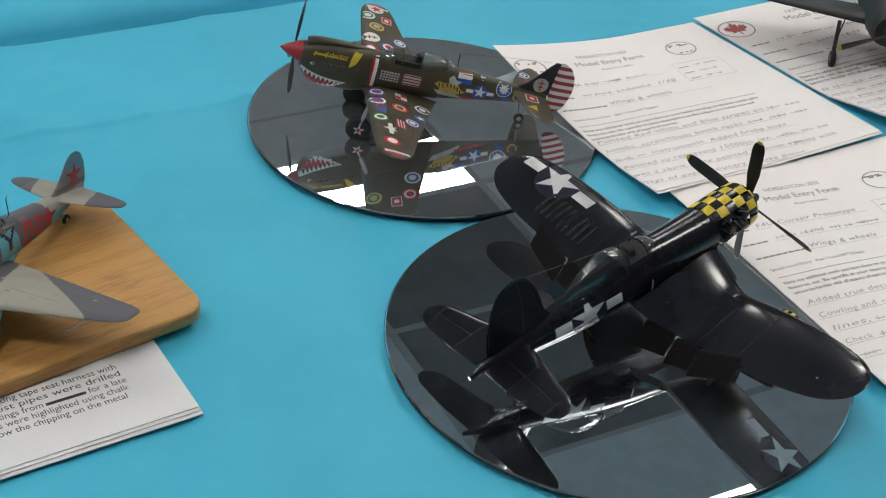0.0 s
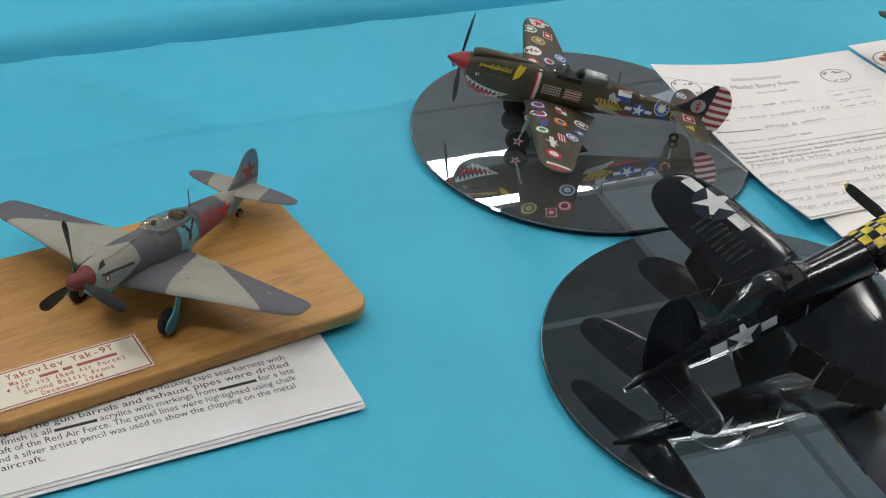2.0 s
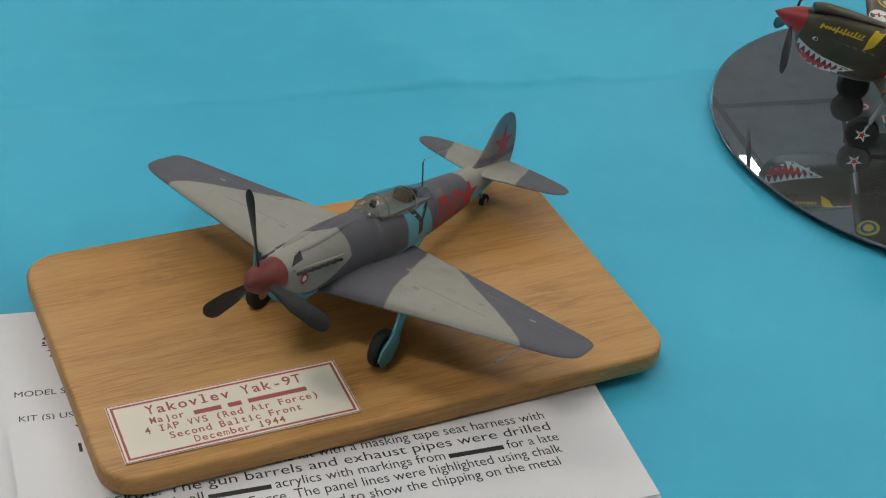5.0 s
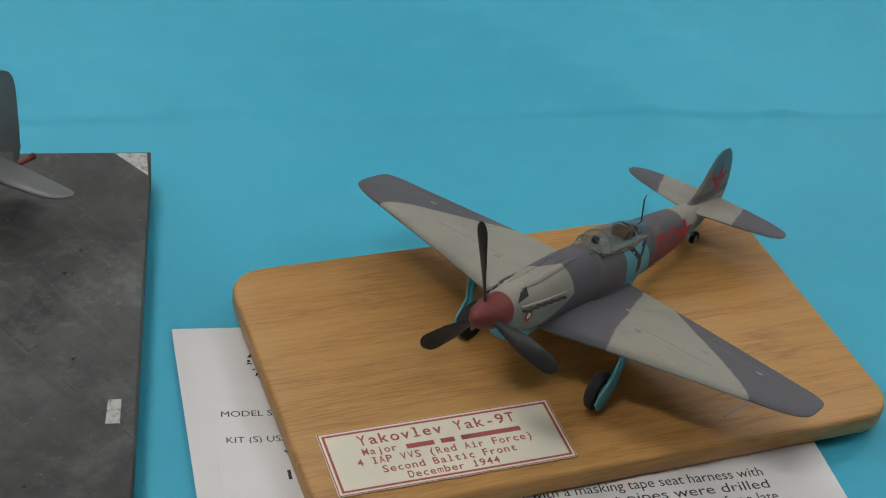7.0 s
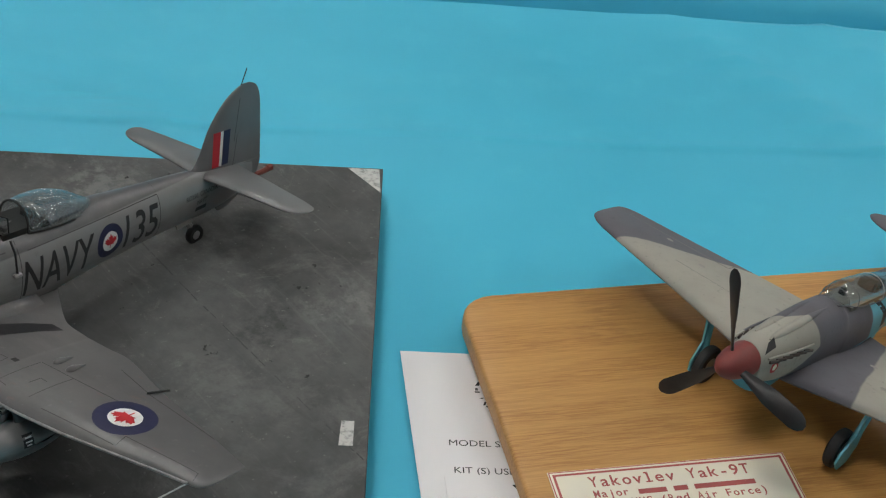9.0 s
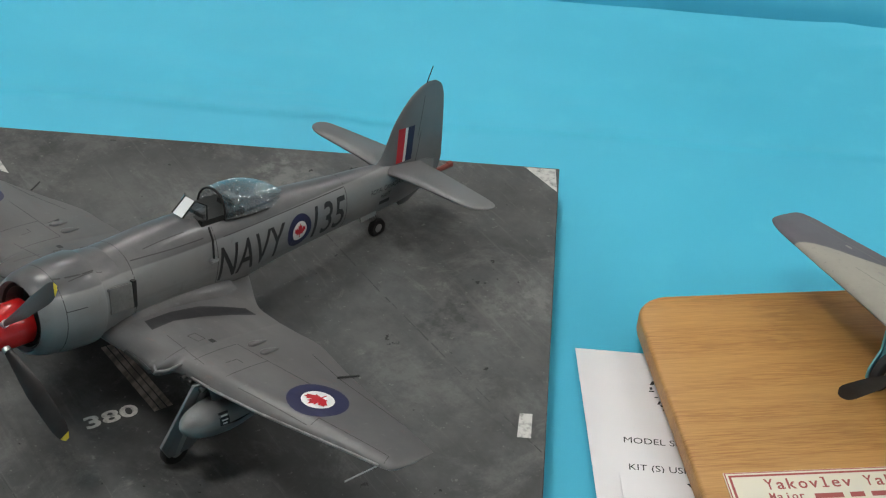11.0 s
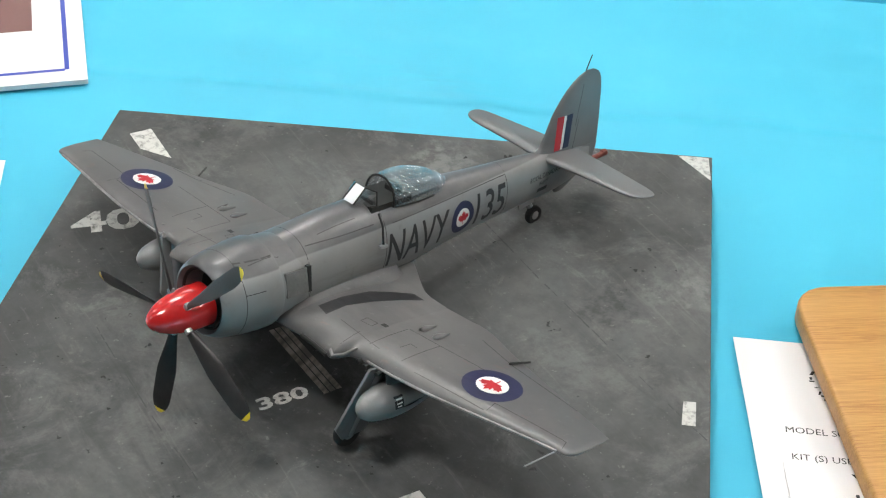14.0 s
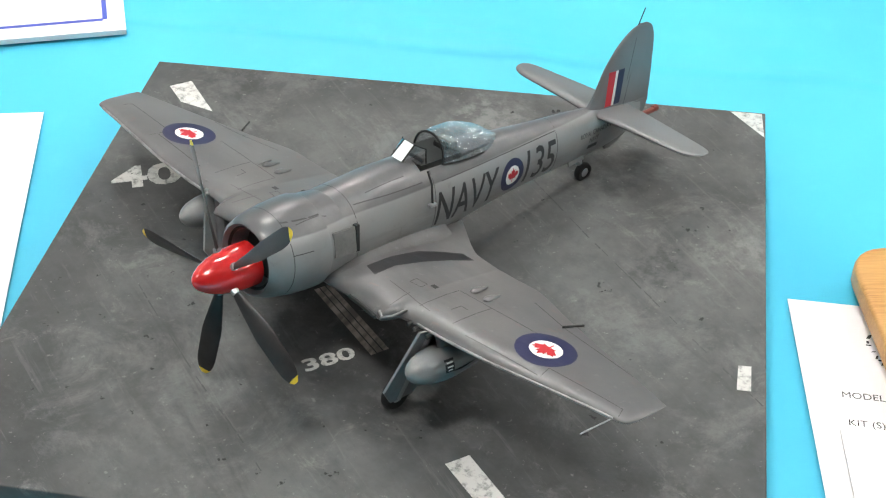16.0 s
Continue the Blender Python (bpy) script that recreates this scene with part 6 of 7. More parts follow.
    M(flat([(a * mm, b * mm) for a, b in [(16.8, -8.4), (22, -10), (30, -11.7), (38, -12.6), (45, -12.8), (39, -15.8), (33, -18.4), (26, -18.9), (21, -16.8), (17.6, -13)]]), DARK_MOUTH, t_f, 0, 0, "shark_mouth", 1)
    M(flat([(a * mm, b * mm) for a, b in [(18, -12.6), (25, -14.2), (34, -14.8), (40, -14.4), (33, -17.4), (26, -17.9), (21, -16)]]), RED, t_f, 0, 0, "shark_mouth", 2)
    top = [(16.5 + 3.1 * i, -7.6 - 1.0 * min(i, 3) - 0.45 * max(0, i - 3)) for i in range(10)]
    M(flat(*[[(x * mm, y * mm), ((x + 1.7) * mm, (y - (4.8 - 0.28 * i)) * mm), ((x + 3.1) * mm, (y - 0.5) * mm)] for i, (x, y) in enumerate(top[:-1])]), WHITE, t_f, 0, 0, "shark_teeth", 3)
    low = [(18.5 + 3.2 * i, -17.0 - 0.9 * min(i, 2) + 0.7 * max(0, i - 3)) for i in range(7)]
    M(flat(*[[(x * mm, (y - 0.8) * mm), ((x + 3.2) * mm, (y - 0.8) * mm), ((x + 1.6) * mm, (y + 2.4) * mm)] for x, y in low]), WHITE, t_f, 0, 0, "shark_teeth", 3)
    M(flat(disc(1.4 * mm, squash=0.7)), WHITE, t_f, -22.5, -3.4, "shark_eye", 0)
    M(flat(disc(0.7 * mm)), BLACK, t_f, -22.8, -3.4, "shark_eye", 1)
    bars = [rect(0.9 * mm, h * mm, x * mm, 0.09 * x * mm, 0.5 * mm) for x, h in ((1, 2.6), (3.4, 1.6), (5, 1.6), (7, 1.8), (8.6, 3.6), (10.6, 2.2), (12.4, 3.4), (14.2, 1.8), (16, 1.8), (18, 2.8), (20, 1.7), (22, 1.6))] + [rect(22 * mm, 0.7 * mm, 11.5 * mm, 0.4 * mm, 0.2 * mm)]
    M(flat(*bars), YELLOW, t_f, -22.0, 3.6, "nose_lettering", 0, "yellow lettering too small to read")
    M(flat([(0, -6 * mm), (4 * mm, -3 * mm), (7.5 * mm, 4.5 * mm), (6.5 * mm, 7 * mm), (2 * mm, 4 * mm), (0.5 * mm, 0)]), YELLOW, t_f, -46.5, 5.2, "feather", 0, "yellow feather")
    M(flat(rect(2.4 * mm, 30 * mm)), WHITE, t_f, -64.2, -2, "nose_band"), M(flat(rect(1.5 * mm, 30 * mm)), RED, t_f, -62.4, -2, "nose_band")
    M(flat(*[rect(1.4 * mm, 1.2 * mm, (i % 7) * 1.9 * mm, (i // 7) * 1.8 * mm) for i in range(28)]), WHITE_DIM, t_f, -69, -3.4, "mission_marks")
    M(flat(rect(12 * mm, 7.6 * mm)), WHITE_DIM, t_f, -90, -0.6, "flag"), M(flat(*[rect(12 * mm, 0.8 * mm, 0, (i - 1.5) * 2 * mm) for i in range(4)]), RED_DIM, t_f, -90, -0.6, "flag", 1)
    M(flat([(-10 * mm, -3 * mm), (-6 * mm, -6.6 * mm), (14 * mm, -8.6 * mm), (10 * mm, -6 * mm), (2 * mm, -4 * mm)]), WHITE_DIM, t_f, -116, 0, "tiger", 0)
    M(flat([(-10.5 * mm, 1 * mm), (-8 * mm, 3.2 * mm), (-4 * mm, 2.6 * mm), (1 * mm, 3.6 * mm), (5.5 * mm, 3 * mm), (8.6 * mm, -0.6 * mm), (12 * mm, -1.6 * mm), (9 * mm, -3.6 * mm), (4 * mm, -4.6 * mm), (-1 * mm, -3.4 * mm), (-6 * mm, -3.6 * mm), (-7 * mm, -1 * mm)]), TIGER, t_f, -116, 0, "tiger", 1, "yellow tiger emblem")
    M(flat([(0, 2.6 * mm), (-1 * mm, 6.6 * mm), (2 * mm, 8.8 * mm), (4.4 * mm, 6 * mm), (8.4 * mm, 5.4 * mm), (5 * mm, 2 * mm)]), WHITE_DIM, t_f, -115.5, 0, "tiger", 2)
    M(flat(*[[(a * mm, b * mm), ((a + 0.9) * mm, b * mm), ((a + 1.8) * mm, (b - 3) * mm), ((a + 1) * mm, (b - 3) * mm)] for a, b in ((-8, 2.6), (-5.4, 2.2), (-2.6, 3), (0, 3.2), (2.6, 2.6), (5, 1.2), (7.4, -1))]), BLACK, t_f, -116, 0, "tiger", 3)
    M(flat(rect(3.6 * mm, 1.1 * mm), rect(1.1 * mm, 3.8 * mm)), WHITE_DIM, t_f, -138, 10.4, "white_cross", 0)
    for k, m in enumerate((RED, WHITE, BLUE)):
        M(flat(rect(10 * mm, 3.2 * mm, 0, (3.2 - 3.2 * k) * mm)), m, t_f, -125.5, 9.2, "flag")
    M(flat(disc(5 * mm), rect(17 * mm, 3.6 * mm)), BLUE, t_f, -138, 0.3, "star_emblem"), M(flat(rect(5 * mm, 2.6 * mm, -7.4 * mm), rect(5 * mm, 2.6 * mm, 7.4 * mm), star(4.9 * mm)), WHITE, t_f, -138, 0.3, "star_emblem", 1)
    M(flat(disc(5.6 * mm)), WHITE, t_f, -154, 5.4, "sun_roundel"), M(flat(disc(5.0 * mm)), BLUE, t_f, -154, 5.4, "sun_roundel", 1), M(flat(star(4.2 * mm), star(4.2 * mm, turn=math.pi / 5)), WHITE, t_f, -154, 5.4, "sun_roundel", 2), M(flat(disc(1.9 * mm)), WHITE, t_f, -154, 5.4, "sun_roundel", 3)
    M(flat(rect(6 * mm, 4 * mm)), BLUE, t_f, -157, -2.0, "flag"), M(flat(disc(3.6 * mm)), YELLOW, t_f, -165, 1.5, "small_roundel"), M(flat(disc(2.6 * mm)), BLUE, t_f, -165, 1.5, "small_roundel", 1), M(flat(disc(1.3 * mm)), RED, t_f, -165, 1.5, "small_roundel", 2)
    M(flat(rect(30 * mm, 1.6 * mm)), RED, t_f, -140, -6.2, "belly_stripe")
    M(flat(disc(5.4 * mm)), WHITE_DIM, t_fin, -178.6, 12.8, "fin_disc"), M(flat(rect(0.9 * mm, 8 * mm), rect(4.6 * mm, 0.9 * mm, 0, 1.6 * mm), rect(3.6 * mm, 0.9 * mm, 0, -1.4 * mm)), RED, t_fin, -178.6, 12.8, "fin_cross", 1)
    # National markings on the wings.
    def insignia(x, y, kind, r=5.6, under=False):
        o, uu = (x * mm, y * mm, 0), (0, 1, 0) if under else UP_U
        B = lambda bm, mat, k=0, name="insignia": mark(name, bm, mat, ac, t_w, o, uu, UP_V, 0.003, 0.00012 + 0.00007 * k)
        if kind[0] == "r" and kind[1].isupper():
            table = {"W": WHITE, "R": RED, "B": BLUE, "Y": YELLOW, "G": GREEN, "N": NAVY_BLUE, "L": RED_DIM}
            for k, ch in enumerate(kind[1:]):
                B(flat(disc(r * mm * (1 - k * 0.8 / max(1, len(kind) - 1)))), table[ch], k, "roundel")
        elif kind == "star":
            B(flat(rect(15 * mm, 3 * mm)), WHITE), B(flat(star(5.4 * mm)), WHITE, 1)
        elif kind == "redstar":
            B(flat(disc(6 * mm)), WHITE), B(flat(star(5 * mm)), RED, 1)
        elif kind == "flag":
            B(flat(rect(9 * mm, 7.5 * mm)), WHITE), B(flat(rect(8 * mm, 6.4 * mm)), RED, 1), B(flat(disc(1.8 * mm)), WHITE, 2)
        elif kind == "check":
            B(flat(rect(9 * mm, 8 * mm)), WHITE), B(flat(rect(4 * mm, 3.6 * mm, -2.2 * mm, 2 * mm), rect(4 * mm, 3.6 * mm, 2.2 * mm, -2 * mm)), RED, 1)
        elif kind == "stripes":
            B(flat(*[rect(11 * mm, 1.0 * mm, 0, (i - 1.5) * 1.9 * mm) for i in range(4)]), RED), B(flat(*[rect(11 * mm, 0.6 * mm, 0, (i - 1) * 1.9 * mm) for i in range(3)]), WHITE, 1)
        elif kind == "blue_star":
            B(flat(rect(5 * mm, 9 * mm), rect(10 * mm, 4 * mm)), BLUE), B(flat(star(3.4 * mm)), WHITE, 1)
        elif kind == "cross":
            B(flat(disc(6.4 * mm)), WHITE), B(flat(rect(1 * mm, 9 * mm), rect(5 * mm, 1 * mm, 0, 1.5 * mm), rect(4 * mm, 1 * mm, 0, -2 * mm)), RED_DIM, 1)
        elif kind == "wing_badge":
            B(flat(rect(9 * mm, 5 * mm, -3 * mm), disc(4 * mm, 3 * mm, 0)), BLUE), B(flat(disc(3 * mm, 3 * mm, 0)), RED_DIM, 1)
    near = ((-67.5, 18, "rBWRB"), (-67, 32, "rWBR"), (-84.5, 17, "check"), (-69, 44, "wing_badge"), (-82, 36.5, "rRYB"), (-99, 27, "rWNW", ), (-96, 42.5, "blue_star"), (-89, 55, "rBWBW"), (-67, 59, "rGWG"), (-80.5, 62.5, "stripes"), (-72.5, 74.5, "star"), (-72, 92.5, "rRW"))
    far = ((-72.5, -104, "redstar"), (-80, -90, "flag"), (-72, -77, "rYBY"), (-67.5, -60, "cross"), (-89, -63, "rBWBW"), (-79.5, -51, "rBWR"), (-66, -44, "rRW"), (-66, -92, "rWGW"), (-90, -40, "rYB"))
    for x, y, kind in near + far:
        insignia(x, y, kind)
    for x, y, kind in ((-67, 53, "rYBY"), (-82, 59, "flag"), (-91.5, 53, "rRWR"), (-94.5, 37.5, "rWBW"), (-77, 75, "rYBR"), (-70, 92, "rBWB"), (-72, -60, "rRWR"), (-86, -45, "flag")):
        insignia(x, y, kind, under=True)
    for sgn in (1, -1):
        mark("wing_tip_band", flat([(-sgn * 106 * mm, -60 * mm), (-sgn * 108.5 * mm, -60 * mm), (-sgn * 108.5 * mm, -84 * mm), (-sgn * 106 * mm, -84 * mm)]), WHITE, ac, t_w, (0, 0, 0), UP_U, UP_V, 0.004)
        mark("wing_tip_band", flat([(-sgn * 108.5 * mm, -60 * mm), (-sgn * 112 * mm, -63 * mm), (-sgn * 112 * mm, -81 * mm), (-sgn * 108.5 * mm, -83 * mm)]), RED, ac, t_w, (0, 0, 0), UP_U, UP_V, 0.004)
        mark("panel_line", stroke([(-sgn * 62 * mm, -90 * mm), (-sgn * 100 * mm, -80 * mm)], 0.3 * mm), LINE, ac, t_w, (0, 0, 0), UP_U, UP_V, 0.004, 0.00008)
    Tl = lambda bm, mat, x, y, k=0: mark("tailplane_marking", bm, mat, ac, t_t, (x * mm, y * mm, 0), UP_U, UP_V, 0.003, 0.00012 + 0.00007 * k)
    Tl(flat(rect(10 * mm, 9 * mm)), WHITE, -173, 10), Tl(flat(rect(8.6 * mm, 7.6 * mm)), RED, -173, 10, 1), Tl(flat(disc(1.8 * mm)), WHITE, -173, 10, 2)
    Tl(flat([(-4 * mm, -3 * mm), (4 * mm, -3 * mm), (0, 4 * mm)]), YELLOW, -172, 23), Tl(flat(disc(5 * mm)), WHITE, -171.5, -25), Tl(flat(disc(4 * mm)), BLUE, -171.5, -25, 1), Tl(flat(disc(2.6 * mm)), WHITE, -171.5, -25, 2), Tl(flat(disc(1.2 * mm)), RED, -171.5, -25, 3)
    Tl(flat(*[rect(9 * mm, 1 * mm, 0, (i - 1.5) * 2 * mm) for i in range(4)]), RED, -175, -13)


TIGER = paint("tiger_yellow", (0.50, 0.33, 0.05), 0.5)
DARK_MOUTH = paint("dark_red_mouth", (0.16, 0.012, 0.02), 0.5)
WHITE_DIM, RED_DIM = paint("greyed_white_marking", (0.45, 0.44, 0.42), 0.5), paint("dark_red_marking", (0.28, 0.02, 0.03), 0.5)
build_decorated_fighter()


# ---- gull-winged black fighter on the second mirror ----
def build_gull_wing_fighter():
    mm = 0.001063
    ac = thing("model_aircraft", pose(0.1132, 0.7219, 0.0625, -2.33, -11.48, 37.64), "glossy blue-black gull-winged model fighter with a chequered cowling on a mirror", "model aircraft", "model aircraft")
    black = gloss_black()
    check_y = paint("chequer_yellow", (0.66, 0.50, 0.04), 0.4)
    fus = part("fuselage", hull([(-45, 12.6, 12.7, -12.7, 2.05), (-56, 12.3, 13.2, -13.2, 2.05), (-72, 12.0, 14.4, -13.8, 2.05), (-90, 11.6, 16, -13.8, 2.05), (-112, 10.8, 15.2, -12.6, 2), (-135, 9, 13.2, -10.2, 2), (-160, 6.4, 10.8, -6, 2), (-185, 3.4, 8, -1, 2), (-200, 1, 5, 2.4, 2)], mm, 32), black, ac)
    # Chequered cowl ring, with one side left open over the engine.
    n, xs = 32, (-14, -16, -22, -28, -34, -40, -46)
    rad = (11.0, 12.4, 13.1, 13.4, 13.5, 13.4, 13.2)
    bm = bmesh.new()
    vs = [[bm.verts.new((x * mm, r * mm * math.cos(2 * math.pi * i / n), r * mm * math.sin(2 * math.pi * i / n))) for i in range(n)] for x, r in zip(xs, rad)]
    inner = [[bm.verts.new((x * mm, r * 0.94 * mm * math.cos(2 * math.pi * i / n), r * 0.94 * mm * math.sin(2 * math.pi * i / n))) for i in range(n)] for x, r in zip(xs, rad)]
    for a in range(len(xs) - 1):
        for i in range(n):
            if 12 <= i < 27 and a >= 2:
                continue
            j = (i + 1) % n
            f = bm.faces.new((vs[a][i], vs[a][j], vs[a + 1][j], vs[a + 1][i]))
            f.material_index = 1 if (a + i // 2) % 2 else 0
            bm.faces.new((inner[a][i], inner[a + 1][i], inner[a + 1][j], inner[a][j]))
    for i in range(n):
        j = (i + 1) % n
        bm.faces.new((vs[0][i], inner[0][i], inner[0][j], vs[0][j]))
    bmesh.ops.recalc_face_normals(bm, faces=bm.faces)
    part("cowling", bm, [black, check_y], ac, "yellow and black chequered cowling", 40)
    eng = part("engine", lathe([(x * mm, r * mm) for x, r in ((-13, 0.5), (-15, 4.6), (-20, 6.0), (-42, 6.4), (-45, 12))], n=20), DARK, ac, "dark exposed radial engine")
    for row, x0 in ((0, -24), (1, -35)):
        for k in range(9):
            a = 2 * math.pi * (k + row * 0.5) / 9
            d = Vector((0, math.cos(a), math.sin(a)))
            c = Vector((x0 * mm, 0, 0))
            fins = [(5.6, 1.9)] + [(5.8 + 1.1 * q + e, 2.5 if 0 < e < 0.9 else 1.9) for q in range(6) for e in (0.1, 0.15, 0.6, 0.65)] + [(12.6, 1.9), (12.8, 0.1)]
            part("cylinder", lathe([(p * mm, q * mm) for p, q in fins], Matrix.Translation(c) @ d.to_track_quat("X", "Z").to_matrix().to_4x4(), 12), ENGINE, eng)
            part("pushrod", tube([c + d * 6 * mm + Vector((3.4 * mm, 0, 0)), c + d * 11.2 * mm + Vector((2.4 * mm, 0, 0))], 0.4 * mm, 6), STEEL, eng)
    # Ignition leads and rocker pipes looped over the open side.
    rng = random.Random(12)
    for k in range(26):
        a, x0 = radians(rng.uniform(140, 300)), rng.uniform(-43, -21)
        b, x1 = a + rng.uniform(-0.35, 0.35), x0 + rng.uniform(-7, 7)
        way = [(x0, a, 10.4), ((x0 + x1) / 2, (a + b) / 2, rng.uniform(12.4, 13.4)), (max(-44, min(-20, x1)), b, 10.6)]
        part("engine_pipe", tube([(x * mm, q * mm * math.cos(w), q * mm * math.sin(w)) for x, w, q in glide(way, 4)], 0.32 * mm, 6), STEEL if k % 3 == 0 else ENGINE, eng)
    part("propeller_hub", lathe([(x * mm, r * mm) for x, r in ((-3.5, 0.2), (-4, 1.6), (-5.4, 2.4), (-9, 2.7), (-12, 3.4), (-16, 4.4), (-17, 4.4))], Matrix.Translation((0, -1.0 * mm, -1.6 * mm)), 24), BLADE, ac)
    for k in range(4):
        blade(mm, 45, 6.8, 0.06, parent=ac, place=Matrix.Translation((-11.5 * mm, -1.0 * mm, -1.6 * mm)) @ pose(0, 0, 0, 10 + 90 * k), tip=YELLOW, tip_from=0.945, twist=20, hand=1)
    rows = [(7, -43, -106, -7, 9.5), (20, -47, -103, -13, 8.8), (33, -50, -97, -19.2, 7.8), (41, -51, -96, -19.4, 7.2), (60, -50.4, -97, -15.8, 6), (90, -51.4, -96, -11.2, 4.6), (110, -54, -92, -8.8, 3.4), (120, -57.6, -87, -7.8, 2.4), (126, -63, -80.5, -7.4, 1.3), (128, -69, -75, -7.3, 0.5)]
    wl, wr = part("wing", foil(rows, mm, left), black, ac), part("wing", foil(rows, mm, right), black, ac)
    tails = []
    for w in (left, right):
        tails.append(part("tailplane", foil([(3, -168, -196, 5, 3), (22, -172.6, -197, 5, 2.5), (40, -177.2, -196, 5, 1.7), (46, -179.4, -194.6, 5, 1.3), (49.6, -182.6, -192, 5, 0.9), (51.4, -186.6, -188.8, 5, 0.4)], mm, w, camber=0), black, ac))
        for y0, y1, z0, z1 in ((16, 32, -12.5, -19), (33.5, 48, -19.4, -17.6), (49.5, 73, -17.0, -13.0)):
            part("flap", foil([(y0, -97 if y0 > 20 else -101, -108 if y0 > 20 else -112, z0 - 1, 2.0), (y1, -95 if y1 < 70 else -92.5, -106 if y1 < 70 else -102.5, z1 - 1, 2.0)], mm, lambda x, s, z, q=w: q(x, s, z - 0.9 * (-97 - x)), k=2, camber=0), FLAP_INSIDE, ac, "lowered flap")
        # The mouth is a solid piece, dark for the shade inside it.
        part("intake_mouth", foil([(13, -44.5, -48, -10, 4.6), (27, -47.4, -51, -16.6, 4.2)], mm, w, k=2, camber=0), DARK, ac)
    fin = part("fin", foil([(8, -146, -191, 0, 3.4), (14, -152.6, -191.4, 0, 3.2), (24, -155.4, -189.4, 0, 2.7), (33, -157.6, -186.6, 0, 2.1), (40, -161, -182.8, 0, 1.5), (43.8, -164.6, -178.6, 0, 0.9), (45.4, -168.6, -174, 0, 0.4)], mm, upright, camber=0), black, ac)
    part("tail_cone", tube([(-196 * mm, 0, 3.6 * mm), (-203 * mm, 0, 3.2 * mm)], 1.8 * mm, 10, taper=0.6), black, ac)
    # Cockpit and canopy.
    # A black slab on the closed hull gives the cockpit opening its shade.
    part("cockpit", slab([(-88 * mm, -7.4 * mm), (-105 * mm, -7.4 * mm), (-105 * mm, 7.4 * mm), (-88 * mm, 7.4 * mm)], 12.0 * mm, 16.1 * mm), DARK, ac)
    part("seat", box(4 * mm, 7 * mm, 8 * mm, pose(-97 * mm, 0, 17 * mm, 0, -12), 0.0008), DARK, ac)
    scr = part("windscreen", bubble([(-81, 3.2, 14.6, 15.6), (-85, 6.0, 13.8, 18.6), (-90.5, 7.0, 13.4, 20.6)], mm), STREAK_GLASS, ac, "clear rounded windscreen")
    part("screen_frame", hoop(-90.5, 7.1, 13.4, 20.7, mm, 0.5), black, scr)
    can = part("canopy", bubble([(-103.5, 7.2, 13.6, 23.6), (-109, 7.6, 13.2, 25.8), (-117, 7.2, 12.8, 26.2), (-128, 5.2, 12.2, 22.4), (-138, 2.6, 11.6, 16.8), (-146, 0.6, 11.4, 12.6)], mm), STREAK_GLASS, ac, "clear bubble canopy slid back")
    part("canopy_frame", hoop(-103.5, 7.3, 13.6, 23.7, mm, 0.5), black, can)
    part("aerial_wire", tube([(-170 * mm, 0, 44.6 * mm), (-130 * mm, 3 * mm, 30 * mm), (-92 * mm, 6 * mm, 17 * mm)], 0.06 * mm, 4), INK_SOFT, ac)
    # Undercarriage.
    for sgn, dz in ((1, -1.2), (-1, 1.4)):
        leg = part("undercarriage_leg", tube([(-58 * mm, sgn * 40 * mm, -20 * mm), (-58 * mm, sgn * 40 * mm, (-38 + dz) * mm)], 1.6 * mm, 10), STEEL_DARK, ac)
        part("leg_door", box(9 * mm, 0.8 * mm, 14 * mm, pose(-57 * mm, sgn * 43.6 * mm, -28 * mm), 0.0003), black, leg)
        part("drag_strut", tube([(-74 * mm, sgn * 40 * mm, -20 * mm), (-60 * mm, sgn * 40 * mm, (-34 + dz) * mm)], 0.8 * mm, 8), STEEL_DARK, leg)
        wheel(mm, 8, 5, (-58, sgn * 38, -38.2 + dz), ac)
    part("tail_leg", tube([(-170 * mm, 0, -3 * mm), (-176 * mm, 0, -16 * mm)], 1 * mm, 8), STEEL_DARK, ac)
    wheel(mm, 3.4, 2.4, (-177, 0, -16.2), ac)
    part("belly_hook", tube([(-165 * mm, 0, -4.5 * mm), (-186 * mm, 0, -7 * mm)], 0.7 * mm, 6), STEEL_DARK, ac)
    # Star and bar markings.
    t_f, t_w = surface(fus), surface(wl, wr)
    grey_white = paint("grey_white_marking", (0.56, 0.56, 0.56), 0.35)
    deep = paint("midnight_blue_marking", (0.006, 0.007, 0.022), 0.3)

    def emblem(tree, o, u, v, r, lift=1):
        mark("star_emblem", flat(disc(r * 1.05 * mm)), deep, ac, tree, o, u, v, 0.003, 0.00010)
        mark("star_emblem", flat(rect(r * 0.95 * mm, r * 0.52 * mm, -r * 1.5 * mm), rect(r * 0.95 * mm, r * 0.52 * mm, r * 1.5 * mm), star(r * mm)), grey_white, ac, tree, o, u, v, 0.003, 0.00018, "pale star with bars")

    emblem(t_w, (-63 * mm, 92 * mm, 0), UP_U, UP_V, 13.2)
    emblem(t_w, (-66 * mm, -92.5 * mm, 0), (0, 1, 0), (1, 0, 0), 13)
    emblem(t_f, (-133 * mm, 0, 3.4 * mm), STAR_U, UP, 10.4)
    emblem(t_f, (-133 * mm, 0, 3.4 * mm), PORT_U, UP, 10.4)
    mark("wing_stripe", stroke([(-92 * mm, -7 * mm), (-92 * mm, 0)], 0.8 * mm), grey_white, ac, t_f, (0, 0, 2 * mm), STAR_U, UP, 0.003)
